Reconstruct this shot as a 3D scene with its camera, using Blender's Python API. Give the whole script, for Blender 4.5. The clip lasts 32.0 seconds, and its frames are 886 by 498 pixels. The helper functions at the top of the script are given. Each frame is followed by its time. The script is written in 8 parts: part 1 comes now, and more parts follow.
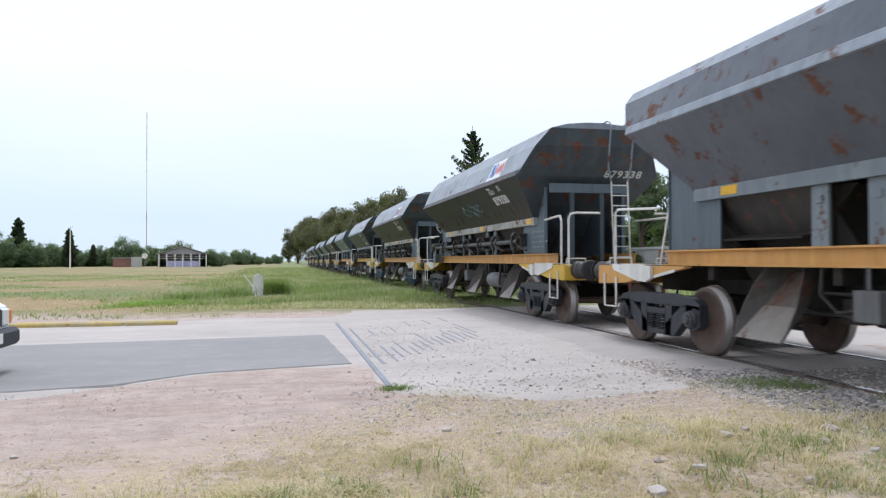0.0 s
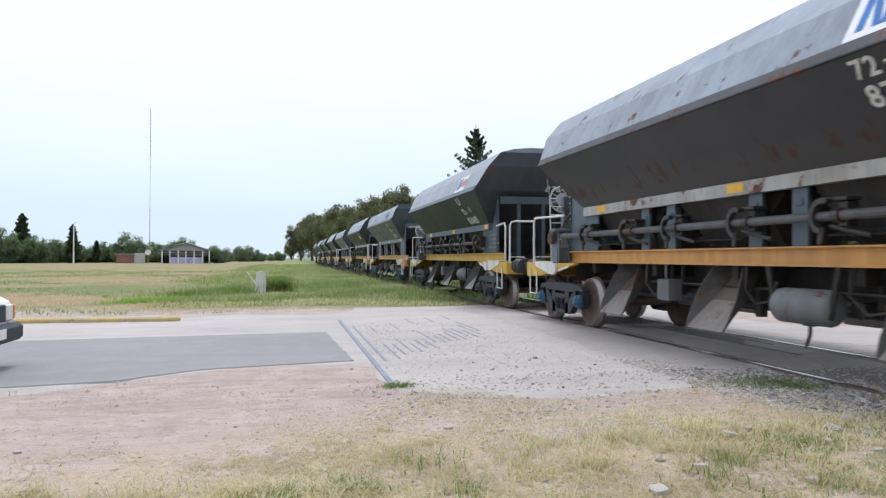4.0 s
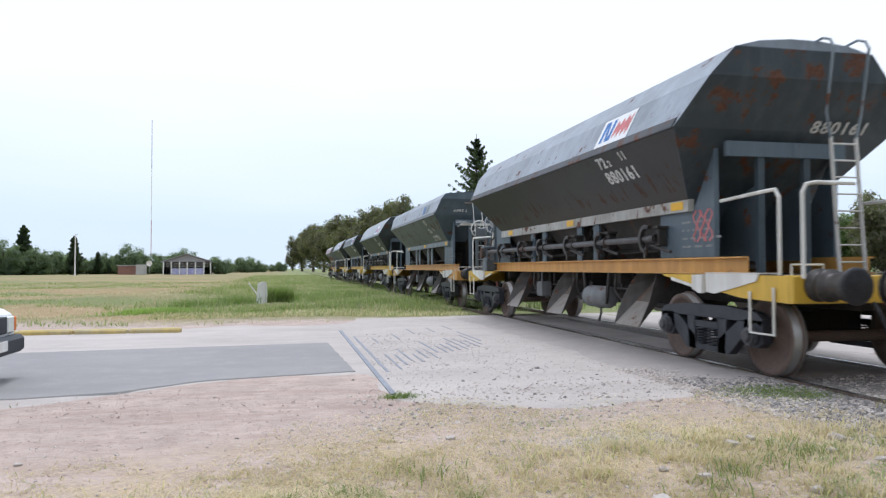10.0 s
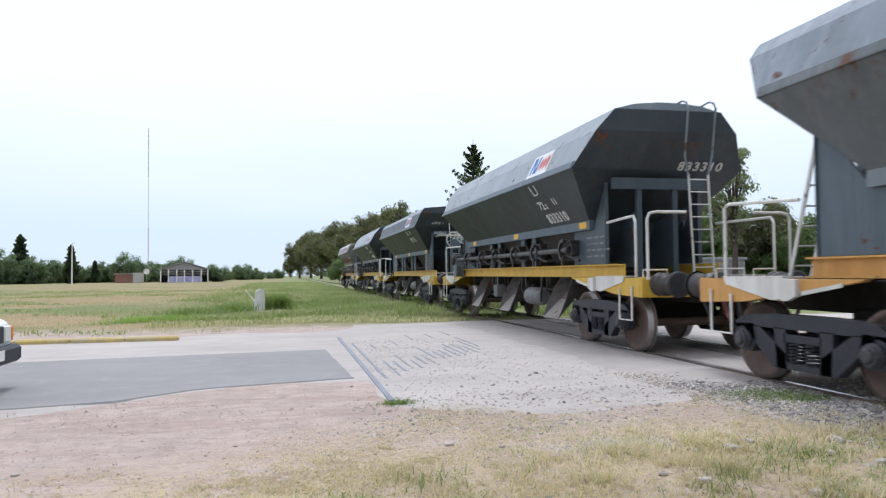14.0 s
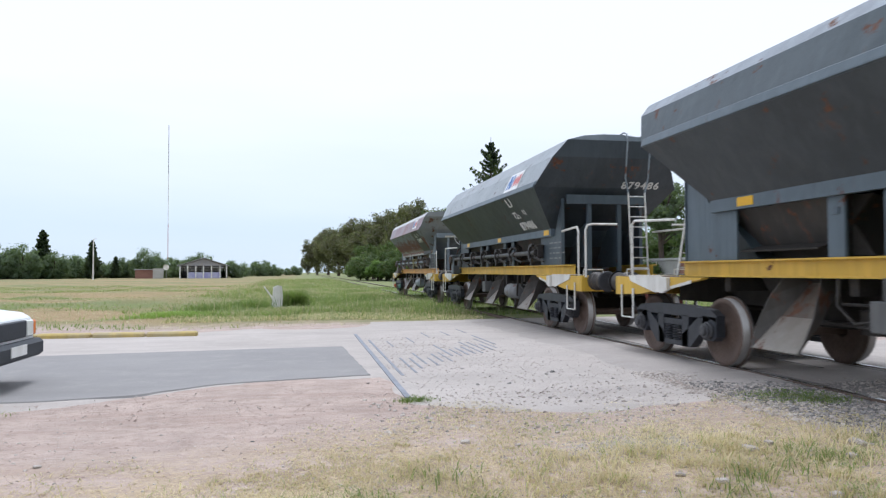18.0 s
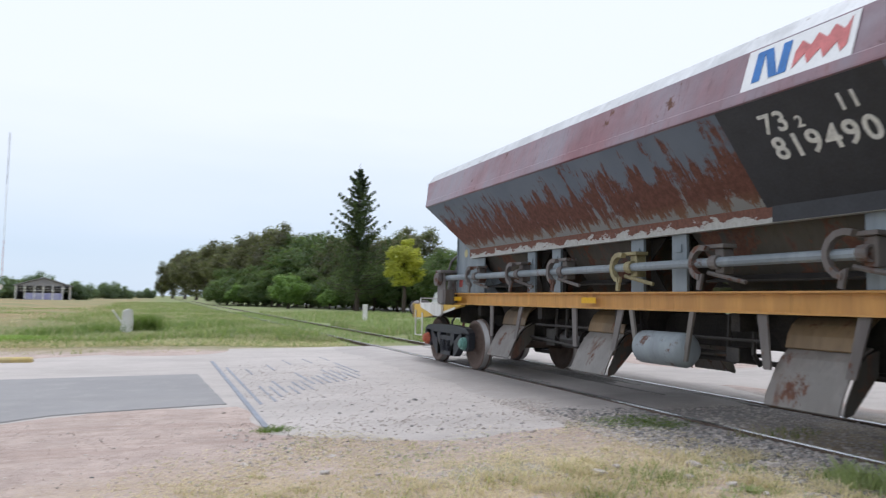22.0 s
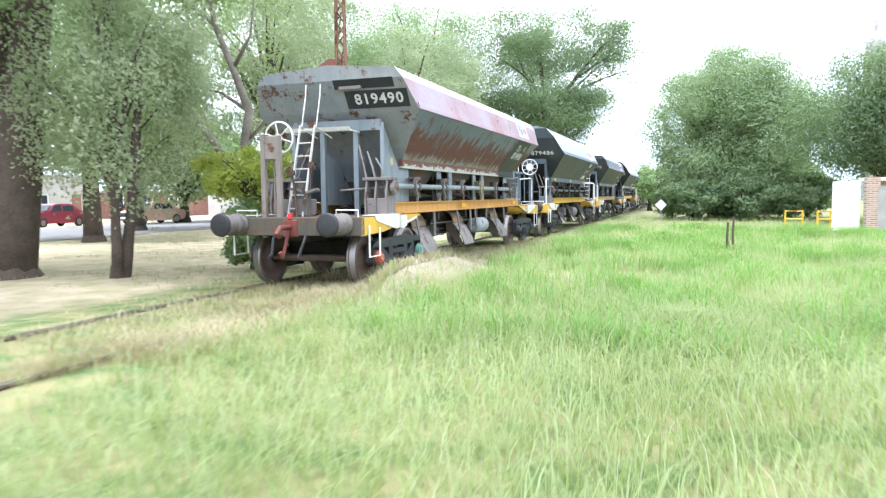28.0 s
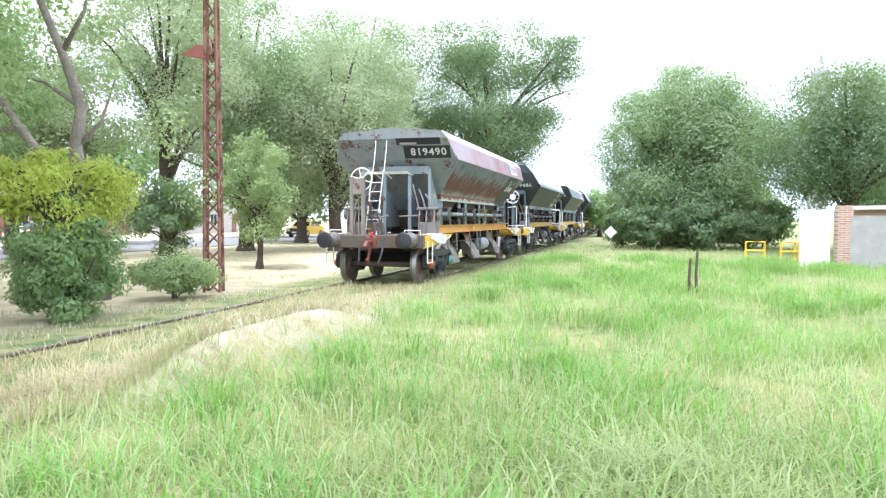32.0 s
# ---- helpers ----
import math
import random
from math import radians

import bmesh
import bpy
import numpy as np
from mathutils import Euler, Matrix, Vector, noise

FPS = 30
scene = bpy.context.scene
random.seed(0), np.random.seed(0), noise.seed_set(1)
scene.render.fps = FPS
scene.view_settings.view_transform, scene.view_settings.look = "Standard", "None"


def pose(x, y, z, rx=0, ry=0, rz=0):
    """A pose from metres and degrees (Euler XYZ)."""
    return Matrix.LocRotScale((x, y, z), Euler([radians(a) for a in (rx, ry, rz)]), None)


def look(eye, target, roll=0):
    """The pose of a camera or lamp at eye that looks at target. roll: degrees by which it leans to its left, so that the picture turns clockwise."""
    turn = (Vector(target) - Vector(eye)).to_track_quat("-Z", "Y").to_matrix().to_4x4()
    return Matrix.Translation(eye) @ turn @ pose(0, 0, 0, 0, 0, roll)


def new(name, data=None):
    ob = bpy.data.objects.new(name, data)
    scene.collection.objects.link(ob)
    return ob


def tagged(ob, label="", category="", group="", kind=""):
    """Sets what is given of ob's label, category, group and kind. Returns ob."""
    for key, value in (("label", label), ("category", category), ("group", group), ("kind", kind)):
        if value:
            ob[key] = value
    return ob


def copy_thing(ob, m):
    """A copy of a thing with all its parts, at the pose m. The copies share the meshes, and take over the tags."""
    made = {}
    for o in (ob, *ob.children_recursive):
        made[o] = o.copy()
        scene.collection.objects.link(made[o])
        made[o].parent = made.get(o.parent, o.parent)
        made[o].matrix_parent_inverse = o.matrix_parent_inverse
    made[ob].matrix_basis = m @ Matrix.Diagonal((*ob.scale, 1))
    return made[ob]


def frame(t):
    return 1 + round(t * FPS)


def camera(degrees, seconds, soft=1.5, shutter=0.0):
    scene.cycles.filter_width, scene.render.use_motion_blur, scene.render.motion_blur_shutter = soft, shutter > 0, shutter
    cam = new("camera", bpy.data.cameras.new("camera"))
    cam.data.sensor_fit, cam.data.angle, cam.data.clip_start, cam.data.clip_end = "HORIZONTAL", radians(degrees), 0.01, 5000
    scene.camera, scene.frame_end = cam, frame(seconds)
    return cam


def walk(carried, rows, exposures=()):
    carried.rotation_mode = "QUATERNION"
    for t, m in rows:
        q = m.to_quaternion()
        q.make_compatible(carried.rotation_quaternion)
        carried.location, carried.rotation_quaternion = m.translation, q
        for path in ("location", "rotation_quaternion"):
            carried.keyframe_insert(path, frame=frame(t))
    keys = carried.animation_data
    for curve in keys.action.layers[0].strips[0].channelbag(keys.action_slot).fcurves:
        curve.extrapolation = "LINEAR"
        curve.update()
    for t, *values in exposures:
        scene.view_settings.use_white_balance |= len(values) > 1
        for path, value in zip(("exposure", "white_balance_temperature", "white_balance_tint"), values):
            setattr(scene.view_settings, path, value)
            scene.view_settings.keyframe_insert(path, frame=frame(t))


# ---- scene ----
cam = camera(62.60, 32.0, soft=1.25, shutter=0.22)
PATH = [
    (0, pose(0, 0, 1.211, 90.89, 0.13, -12.30)),
    (0.5, pose(0, 0, 1.211, 90.84, 0.11, -12.18)),
    (1, pose(0, 0, 1.211, 90.86, 0.16, -12.12)),
    (1.5, pose(0, 0, 1.211, 90.77, 0.24, -12.16)),
    (2, pose(0, 0, 1.211, 90.63, 0.35, -12.24)),
    (2.5, pose(0, 0, 1.211, 90.56, 0.14, -12.25)),
    (3, pose(0, 0, 1.211, 90.58, -0.11, -12.22)),
    (3.5, pose(0, 0, 1.211, 90.68, -0.18, -12.13)),
    (5.5, pose(0, 0, 1.211, 90.72, 0.00, -11.92)),
    (6, pose(0, 0, 1.211, 90.53, 0.04, -11.96)),
    (6.5, pose(0, 0, 1.211, 90.45, 0.00, -11.95)),
    (7, pose(0, 0, 1.211, 90.42, 0.08, -11.86)),
    (7.5, pose(0, 0, 1.211, 90.44, 0.10, -11.81)),
    (8, pose(0, 0, 1.211, 90.37, 0.15, -11.78)),
    (8.5, pose(0, 0, 1.211, 90.36, 0.05, -11.86)),
    (9, pose(0, 0, 1.211, 90.62, -0.13, -11.86)),
    (9.5, pose(0, 0, 1.211, 91.25, -0.16, -11.82)),
    (10, pose(0, 0, 1.211, 91.50, 0.10, -11.99)),
    (10.5, pose(0, 0, 1.211, 91.59, 0.36, -12.09)),
    (11, pose(0, 0, 1.211, 91.74, 0.57, -12.15)),
    (11.5, pose(0, 0, 1.211, 91.73, 0.56, -12.17)),
    (12, pose(0, 0, 1.211, 91.78, 0.45, -12.18)),
    (12.5, pose(0, 0, 1.211, 91.86, 0.23, -12.17)),
    (13, pose(0, 0, 1.211, 91.93, 0.37, -12.16)),
    (13.5, pose(0, 0, 1.211, 92.01, 0.52, -12.11)),
    (15.5, pose(0, 0, 1.211, 91.65, 0.64, -12.36)),
    (16, pose(0, 0, 1.211, 91.71, 0.51, -11.95)),
    (16.5, pose(0, 0, 1.211, 91.74, 0.45, -11.33)),
    (17, pose(0, 0, 1.211, 91.75, 0.43, -11.14)),
    (17.5, pose(0, 0, 1.211, 91.77, 0.30, -10.97)),
    (18, pose(0, 0, 1.211, 91.78, 0.18, -10.84)),
    (18.5, pose(0, 0, 1.211, 91.83, 0.07, -10.74)),
    (19, pose(0, 0, 1.211, 92.08, 0.09, -10.90)),
    (19.5, pose(0, 0, 1.211, 92.10, 0.25, -11.05)),
    (20, pose(0, 0, 1.211, 92.15, 0.15, -10.93)),
    (20.5, pose(0, 0, 1.211, 92.19, 0.01, -10.96)),
    (21, pose(0, 0, 1.211, 92.34, -0.35, -13.09)),
    (21.5, pose(0, 0, 1.211, 92.59, -0.31, -16.02)),
    (22, pose(0, 0, 1.211, 94.00, -0.97, -21.37)),
    (22.5, pose(0, 0, 1.211, 94.38, -0.67, -40.48)),
    (22.7, pose(0, 0, 1.211, 93.62, -0.32, -51.40)),
    (23, pose(0, 0, 1.211, 93.49, 0.23, -63.83)),
    (23.3, pose(0, 0, 1.211, 93.51, 0.65, -73.53)),
    (23.5, pose(0, 0, 1.211, 93.49, 0.88, -79.80)),
    (23.7, pose(0, 0, 1.211, 93.24, 1.11, -87.49)),
    (24, pose(0, 0, 1.211, 92.49, 0.95, -101.70)),
    (24.2, pose(0, 0, 1.211, 92.11, -0.28, -115.26)),
    (24.5, pose(0, 0, 1.211, 90.73, 0.08, -123.14)),
    (25, pose(0, 0, 1.211, 88.59, 0.92, -139.69)),
    (25.5, pose(0, 0, 1.211, 87.99, 0.79, -153.50)),
    (26, pose(0, 0, 1.211, 87.45, 1.38, -161.48)),
    (26.5, pose(0, 0, 1.211, 87.33, 2.52, -167.08)),
    (27, pose(0.0358, -2.103, 1.26, 86.86, 1.89, -165.11)),
    (27.5, pose(0.116, -6.825, 1.34, 86.38, 1.26, -163.15)),
    (28, pose(0.2, -11.79, 1.43, 85.91, 0.63, -161.18)),
    (28.5, pose(0.27, -14.6, 1.48, 85.43, 0.00, -159.21)),
    (29, pose(0.3, -16, 1.51, 87.20, 0.06, -157.59)),
    (29.5, pose(0.3, -16, 1.51, 87.33, -0.06, -158.77)),
    (30, pose(0.3, -16, 1.51, 87.94, -0.08, -160.72)),
    (30.5, pose(0.3, -16, 1.51, 88.96, -0.07, -162.83)),
    (31, pose(0.3, -16, 1.51, 88.53, 0.00, -165.19)),
    (31.5, pose(0.3, -16, 1.51, 87.80, -0.15, -165.60)),
    (32, pose(0.3, -16, 1.51, 87.62, -0.21, -164.74)),
]
EXPOSURES = [(0, 0.56, 5850, 12), (21, 0.52, 5850, 12), (22, 0.42, 5900, 12), (22.5, 0.6, 5950, 13), (23.2, 1.15, 6000, 16), (24, 2.0, 5950, 20), (25, 2.14, 5850, 21), (26.5, 2.12, 5780, 17), (28.5, 2.05, 5780, 13), (32, 2.06, 5780, 13)]
walk(cam, PATH, EXPOSURES)

# ---- world and light ----
world = bpy.data.worlds.new("overcast_sky")
scene.world = world
world.use_nodes = True
wn, wl = world.node_tree.nodes, world.node_tree.links
wn.clear()
sky = wn.new("ShaderNodeTexSky")
sky.sky_type, sky.sun_disc = "NISHITA", False
sky.sun_elevation, sky.sun_rotation = radians(69), radians(9)
sky.air_density, sky.dust_density, sky.ozone_density = 1.0, 0.6, 1.0
tc = wn.new("ShaderNodeTexCoord")
mp = wn.new("ShaderNodeMapping")
mp.inputs["Scale"].default_value = (1.0, 1.0, 5.0)
cl = wn.new("ShaderNodeTexNoise")
cl.inputs["Scale"].default_value, cl.inputs["Detail"].default_value = 1.6, 5.0
sx = wn.new("ShaderNodeSeparateXYZ")
ra = wn.new("ShaderNodeMapRange")
ra.inputs["From Min"].default_value, ra.inputs["From Max"].default_value = 0.06, 0.27
ra.inputs["To Min"].default_value, ra.inputs["To Max"].default_value = 0.0, 1.0
ad = wn.new("ShaderNodeMath")
ad.operation = "MULTIPLY_ADD"
ad.inputs[1].default_value, ad.use_clamp = 0.75, True
sb = wn.new("ShaderNodeMath")
sb.operation, sb.inputs[1].default_value = "SUBTRACT", 0.34
cloud = wn.new("ShaderNodeMix")
cloud.data_type = "RGBA"
cloud.inputs["B"].default_value = (7.15, 7.3, 7.45, 1)
gain = wn.new("ShaderNodeMix")
gain.data_type, gain.blend_type = "RGBA", "MULTIPLY"
gain.inputs["Factor"].default_value = 1.0
gain.inputs["B"].default_value = (1.0, 1.0, 1.0, 1)
haze = wn.new("ShaderNodeMix")
haze.data_type = "RGBA"
haze.inputs["Factor"].default_value = 0.9
haze.inputs["B"].default_value = (4.95, 5.7, 6.35, 1)
bg = wn.new("ShaderNodeBackground")
bg.inputs["Strength"].default_value = 0.1
wo = wn.new("ShaderNodeOutputWorld")
wl.new(tc.outputs["Generated"], mp.inputs["Vector"])
wl.new(mp.outputs["Vector"], cl.inputs["Vector"])
wl.new(tc.outputs["Generated"], sx.inputs[0])
wl.new(sx.outputs["Z"], ra.inputs["Value"])
wl.new(cl.outputs[0], sb.inputs[0])
wl.new(sb.outputs[0], ad.inputs[0])
wl.new(ra.outputs[0], ad.inputs[2])
wl.new(ad.outputs[0], cloud.inputs["Factor"])
wl.new(sky.outputs[0], gain.inputs["A"])
wl.new(gain.outputs["Result"], haze.inputs["A"])
wl.new(haze.outputs["Result"], cloud.inputs["A"])
wl.new(cloud.outputs["Result"], bg.inputs["Color"])
wl.new(bg.outputs[0], wo.inputs[0])

sun = new("sun", bpy.data.lights.new("sun", "SUN"))
sun.data.energy, sun.data.angle, sun.data.color = 1.5, radians(22), (1.0, 0.98, 0.95)
sun.matrix_world = look((3, 19, 50), (0, 0, 0))


# ---- materials ----
def nodes_of(name):
    m = bpy.data.materials.new(name)
    m.use_nodes = True
    nt = m.node_tree
    return m, nt, nt.nodes["Principled BSDF"]


def node(nt, kind, **inputs):
    n = nt.nodes.new(kind)
    for k, v in inputs.items():
        n.inputs[k].default_value = v
    return n


def noise_of(nt, vec, scale, detail=4.0, rough=0.55, stretch=None):
    if stretch:
        m = node(nt, "ShaderNodeMapping", Scale=stretch)
        nt.links.new(vec, m.inputs["Vector"])
        vec = m.outputs["Vector"]
    n = node(nt, "ShaderNodeTexNoise", Scale=scale, Detail=detail, Roughness=rough)
    nt.links.new(vec, n.inputs["Vector"])
    return n.outputs[0]


def ramp(nt, fac, a, b, lo=0.0, hi=1.0):
    r = node(nt, "ShaderNodeMapRange")
    r.inputs["From Min"].default_value, r.inputs["From Max"].default_value = a, b
    r.inputs["To Min"].default_value, r.inputs["To Max"].default_value = lo, hi
    r.clamp = True
    nt.links.new(fac, r.inputs["Value"])
    return r.outputs[0]


def math_node(nt, op, a, b=None, c=None):
    n = nt.nodes.new("ShaderNodeMath")
    n.operation = op
    for i, v in enumerate((a, b, c)):
        if v is None:
            continue
        if isinstance(v, (int, float)):
            n.inputs[i].default_value = v
        else:
            nt.links.new(v, n.inputs[i])
    return n.outputs[0]


def blend(nt, fac, a, b):
    n = nt.nodes.new("ShaderNodeMix")
    n.data_type = "RGBA"
    for key, v in (("Factor", fac), ("A", a), ("B", b)):
        if isinstance(v, (int, float)):
            n.inputs[key].default_value = v
        elif isinstance(v, tuple):
            n.inputs[key].default_value = (*v, 1)
        else:
            nt.links.new(v, n.inputs[key])
    return n.outputs["Result"]


def bump_of(nt, bsdf, height, strength=0.3, dist=0.01):
    b = node(nt, "ShaderNodeBump", Strength=strength, Distance=dist)
    nt.links.new(height, b.inputs["Height"])
    nt.links.new(b.outputs[0], bsdf.inputs["Normal"])


def coords(nt, kind="Object"):
    return nt.nodes.new("ShaderNodeTexCoord").outputs[kind]


def position(nt):
    return nt.nodes.new("ShaderNodeNewGeometry").outputs["Position"]


RUST = (0.085, 0.034, 0.022)


def plain(name, col, rough=0.6, metal=0.0, var=0.25, scale=6.0, bump=0.15):
    m, nt, p = nodes_of(name)
    v = coords(nt)
    n = noise_of(nt, v, scale, 5)
    n2 = noise_of(nt, v, scale * 9, 3)
    k = math_node(nt, "MULTIPLY_ADD", math_node(nt, "ADD", n, n2), 2 * var, 1 - 2 * var)
    dark = tuple(c * (1 - var) for c in col)
    lite = tuple(min(1, c * (1 + var)) for c in col)
    nt.links.new(blend(nt, ramp(nt, math_node(nt, "ADD", n, n2), 0.7, 1.3), dark, lite), p.inputs["Base Color"])
    p.inputs["Roughness"].default_value, p.inputs["Metallic"].default_value = rough, metal
    bump_of(nt, p, n2, bump, 0.004)
    return m


def paint(name, col, rust=0.3, streak=0.3, rough=0.5, second=None, seed=0.0):
    """Weathered wagon paint: two tones, rust patches, long runs of rust and dust."""
    m, nt, p = nodes_of(name)
    v0 = coords(nt)
    mv = node(nt, "ShaderNodeMapping", Location=(seed * 7.3, seed * 3.1, seed * 1.7))
    nt.links.new(v0, mv.inputs["Vector"])
    v = mv.outputs["Vector"]
    big = noise_of(nt, v, 0.8, 4)
    fine = noise_of(nt, v, 14, 6, 0.65)
    patch = noise_of(nt, v, 2.6, 8, 0.68)
    run = noise_of(nt, v, 1.0, 6, 0.6, (5.0, 5.0, 0.55))
    base = blend(nt, ramp(nt, big, 0.35, 0.65), col, second or tuple(c * 0.72 for c in col))
    base = blend(nt, ramp(nt, run, 0.45, 0.75, 0, 0.45), base, tuple(min(1, c * 1.5 + 0.03) for c in col))
    scratch = noise_of(nt, v, 1.0, 5, 0.7, (16.0, 16.0, 1.4))
    base = blend(nt, ramp(nt, scratch, 0.56, 0.68, 0, 0.4), base, tuple(c * 0.55 for c in col))
    rp = ramp(nt, patch, 0.66 - 0.22 * rust, 0.70 - 0.2 * rust)
    rs = ramp(nt, math_node(nt, "MULTIPLY_ADD", run, 0.7, math_node(nt, "MULTIPLY", patch, 0.3)), 0.66 - 0.2 * streak, 0.74 - 0.2 * streak)
    rr = math_node(nt, "MAXIMUM", rp, math_node(nt, "MULTIPLY", rs, 0.8))
    tone = blend(nt, ramp(nt, fine, 0.35, 0.65), RUST, (0.15, 0.07, 0.042))
    out = blend(nt, rr, base, tone)
    nt.links.new(out, p.inputs["Base Color"])
    nt.links.new(ramp(nt, rr, 0, 1, rough, 0.85), p.inputs["Roughness"])
    dent = noise_of(nt, v, 1.0, 2, 0.5, (0.5, 1.1, 2.0))
    bump_of(nt, p, math_node(nt, "MULTIPLY_ADD", dent, 2.5, math_node(nt, "MULTIPLY_ADD", fine, 0.4, big)), 0.3, 0.03)
    return m


M = {}
M["grey_paint"] = paint("grey_paint", (0.19, 0.225, 0.25), 0.3, 0.3, 0.5, (0.145, 0.172, 0.195), 1)
M["rusted_grey"] = None
M["faded_red"] = paint("faded_red", (0.19, 0.075, 0.09), 0.1, 0.1, 0.42, (0.23, 0.19, 0.225), 3)
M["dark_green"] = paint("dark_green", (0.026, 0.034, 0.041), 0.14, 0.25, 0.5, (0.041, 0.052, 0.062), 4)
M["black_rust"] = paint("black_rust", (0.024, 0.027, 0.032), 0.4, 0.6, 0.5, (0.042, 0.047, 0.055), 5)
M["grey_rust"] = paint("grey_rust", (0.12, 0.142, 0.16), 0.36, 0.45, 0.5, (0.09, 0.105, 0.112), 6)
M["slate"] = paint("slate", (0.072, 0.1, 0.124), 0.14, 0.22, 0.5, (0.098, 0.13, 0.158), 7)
# Paint lightened for sky reflection on the upper sides; also real pale rims.
M["pale_skylit"] = paint("pale_skylit", (0.245, 0.285, 0.335), 0.22, 0.35, 0.38, (0.16, 0.185, 0.215), 8)
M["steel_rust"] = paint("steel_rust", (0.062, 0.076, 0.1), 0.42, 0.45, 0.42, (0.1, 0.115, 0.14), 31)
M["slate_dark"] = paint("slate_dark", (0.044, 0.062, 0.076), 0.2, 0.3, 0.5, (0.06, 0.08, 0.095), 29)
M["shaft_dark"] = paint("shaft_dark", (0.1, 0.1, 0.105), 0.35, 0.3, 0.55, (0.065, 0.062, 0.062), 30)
# Slate lightened to paint the sky's sheen on the sloping upper sides.
M["slate_skylit"] = paint("slate_skylit", (0.165, 0.2, 0.23), 0.2, 0.4, 0.33, (0.24, 0.275, 0.305), 25)
M["end_blue"] = paint("end_blue", (0.05, 0.066, 0.076), 0.52, 0.35, 0.5, (0.036, 0.046, 0.055), 26)
M["end_tan"] = paint("end_tan", (0.2, 0.225, 0.245), 0.4, 0.32, 0.55, (0.235, 0.235, 0.23), 27)
M["iron_worn"] = paint("iron_worn", (0.17, 0.155, 0.145), 0.4, 0.4, 0.7, (0.11, 0.095, 0.09), 28)
M["coaming"] = paint("coaming", (0.52, 0.53, 0.54), 0.15, 0.1, 0.5, (0.4, 0.41, 0.42), 9)
M["orange_beam"] = paint("orange_beam", (0.58, 0.31, 0.075), 0.06, 0.1, 0.5, (0.5, 0.26, 0.075), 10)
M["yellow_beam"] = paint("yellow_beam", (0.6, 0.38, 0.035), 0.06, 0.1, 0.5, (0.52, 0.33, 0.045), 11)
M["white_paint"] = paint("white_paint", (0.68, 0.67, 0.63), 0.08, 0.08, 0.5, (0.52, 0.5, 0.46), 12)
# Heavy rust over a base lowered for the dim underside of the hoppers.
M["rust_heavy"] = paint("rust_heavy", (0.056, 0.05, 0.044), 0.62, 0.65, 0.8, (0.085, 0.072, 0.05), 13)
M["crank_tan"] = plain("crank_tan", (0.3, 0.26, 0.14), 0.6, 0, 0.3)


def streaked_paint(name="rusted_grey", tones=((0.09, 0.115, 0.155), (0.122, 0.148, 0.188), (0.21, 0.215, 0.21)), rusts=((0.085, 0.032, 0.022), (0.15, 0.062, 0.044), (0.2, 0.125, 0.07)), much=0.0):
    """Grey-blue paint with a ragged band of vertical rust runs over its lower half."""
    m, nt, p = nodes_of(name)
    v = coords(nt)
    sep = nt.nodes.new("ShaderNodeSeparateXYZ")
    nt.links.new(v, sep.inputs[0])
    h = ramp(nt, sep.outputs["Z"], 2.1, 2.95)
    blot = noise_of(nt, v, 2.4, 9, 0.72)
    runs = noise_of(nt, v, 1.0, 7, 0.72, (0.0, 5.5, 1.1))
    fine = noise_of(nt, v, 16, 6, 0.65)
    cloudy = noise_of(nt, v, 1.1, 4)
    base = blend(nt, ramp(nt, cloudy, 0.35, 0.65), tones[0], tones[1])
    base = blend(nt, ramp(nt, math_node(nt, "MULTIPLY_ADD", runs, 0.35, h), 0.62, 0.3), base, tones[2])
    ebb = math_node(nt, "ADD", ramp(nt, h, 0.35, 1.0, 0, 0.17), ramp(nt, h, 0.22, 0.0, 0, 0.15))
    mass = math_node(nt, "MULTIPLY_ADD", runs, 0.55, math_node(nt, "MULTIPLY", blot, 0.45))
    rust = ramp(nt, math_node(nt, "SUBTRACT", mass, ebb), 0.45 - much, 0.49 - much)
    spots = ramp(nt, blot, 0.63, 0.66)
    rust = math_node(nt, "MAXIMUM", rust, math_node(nt, "MULTIPLY", spots, 0.8))
    tone = blend(nt, ramp(nt, fine, 0.35, 0.65), rusts[0], rusts[1])
    tone = blend(nt, ramp(nt, h, 0.22, 0.05, 0, 0.6), tone, rusts[2])
    nt.links.new(blend(nt, rust, base, tone), p.inputs["Base Color"])
    nt.links.new(ramp(nt, rust, 0, 1, 0.5, 0.85), p.inputs["Roughness"])
    bump_of(nt, p, math_node(nt, "MULTIPLY_ADD", rust, 0.5, fine), 0.2, 0.01)
    return m


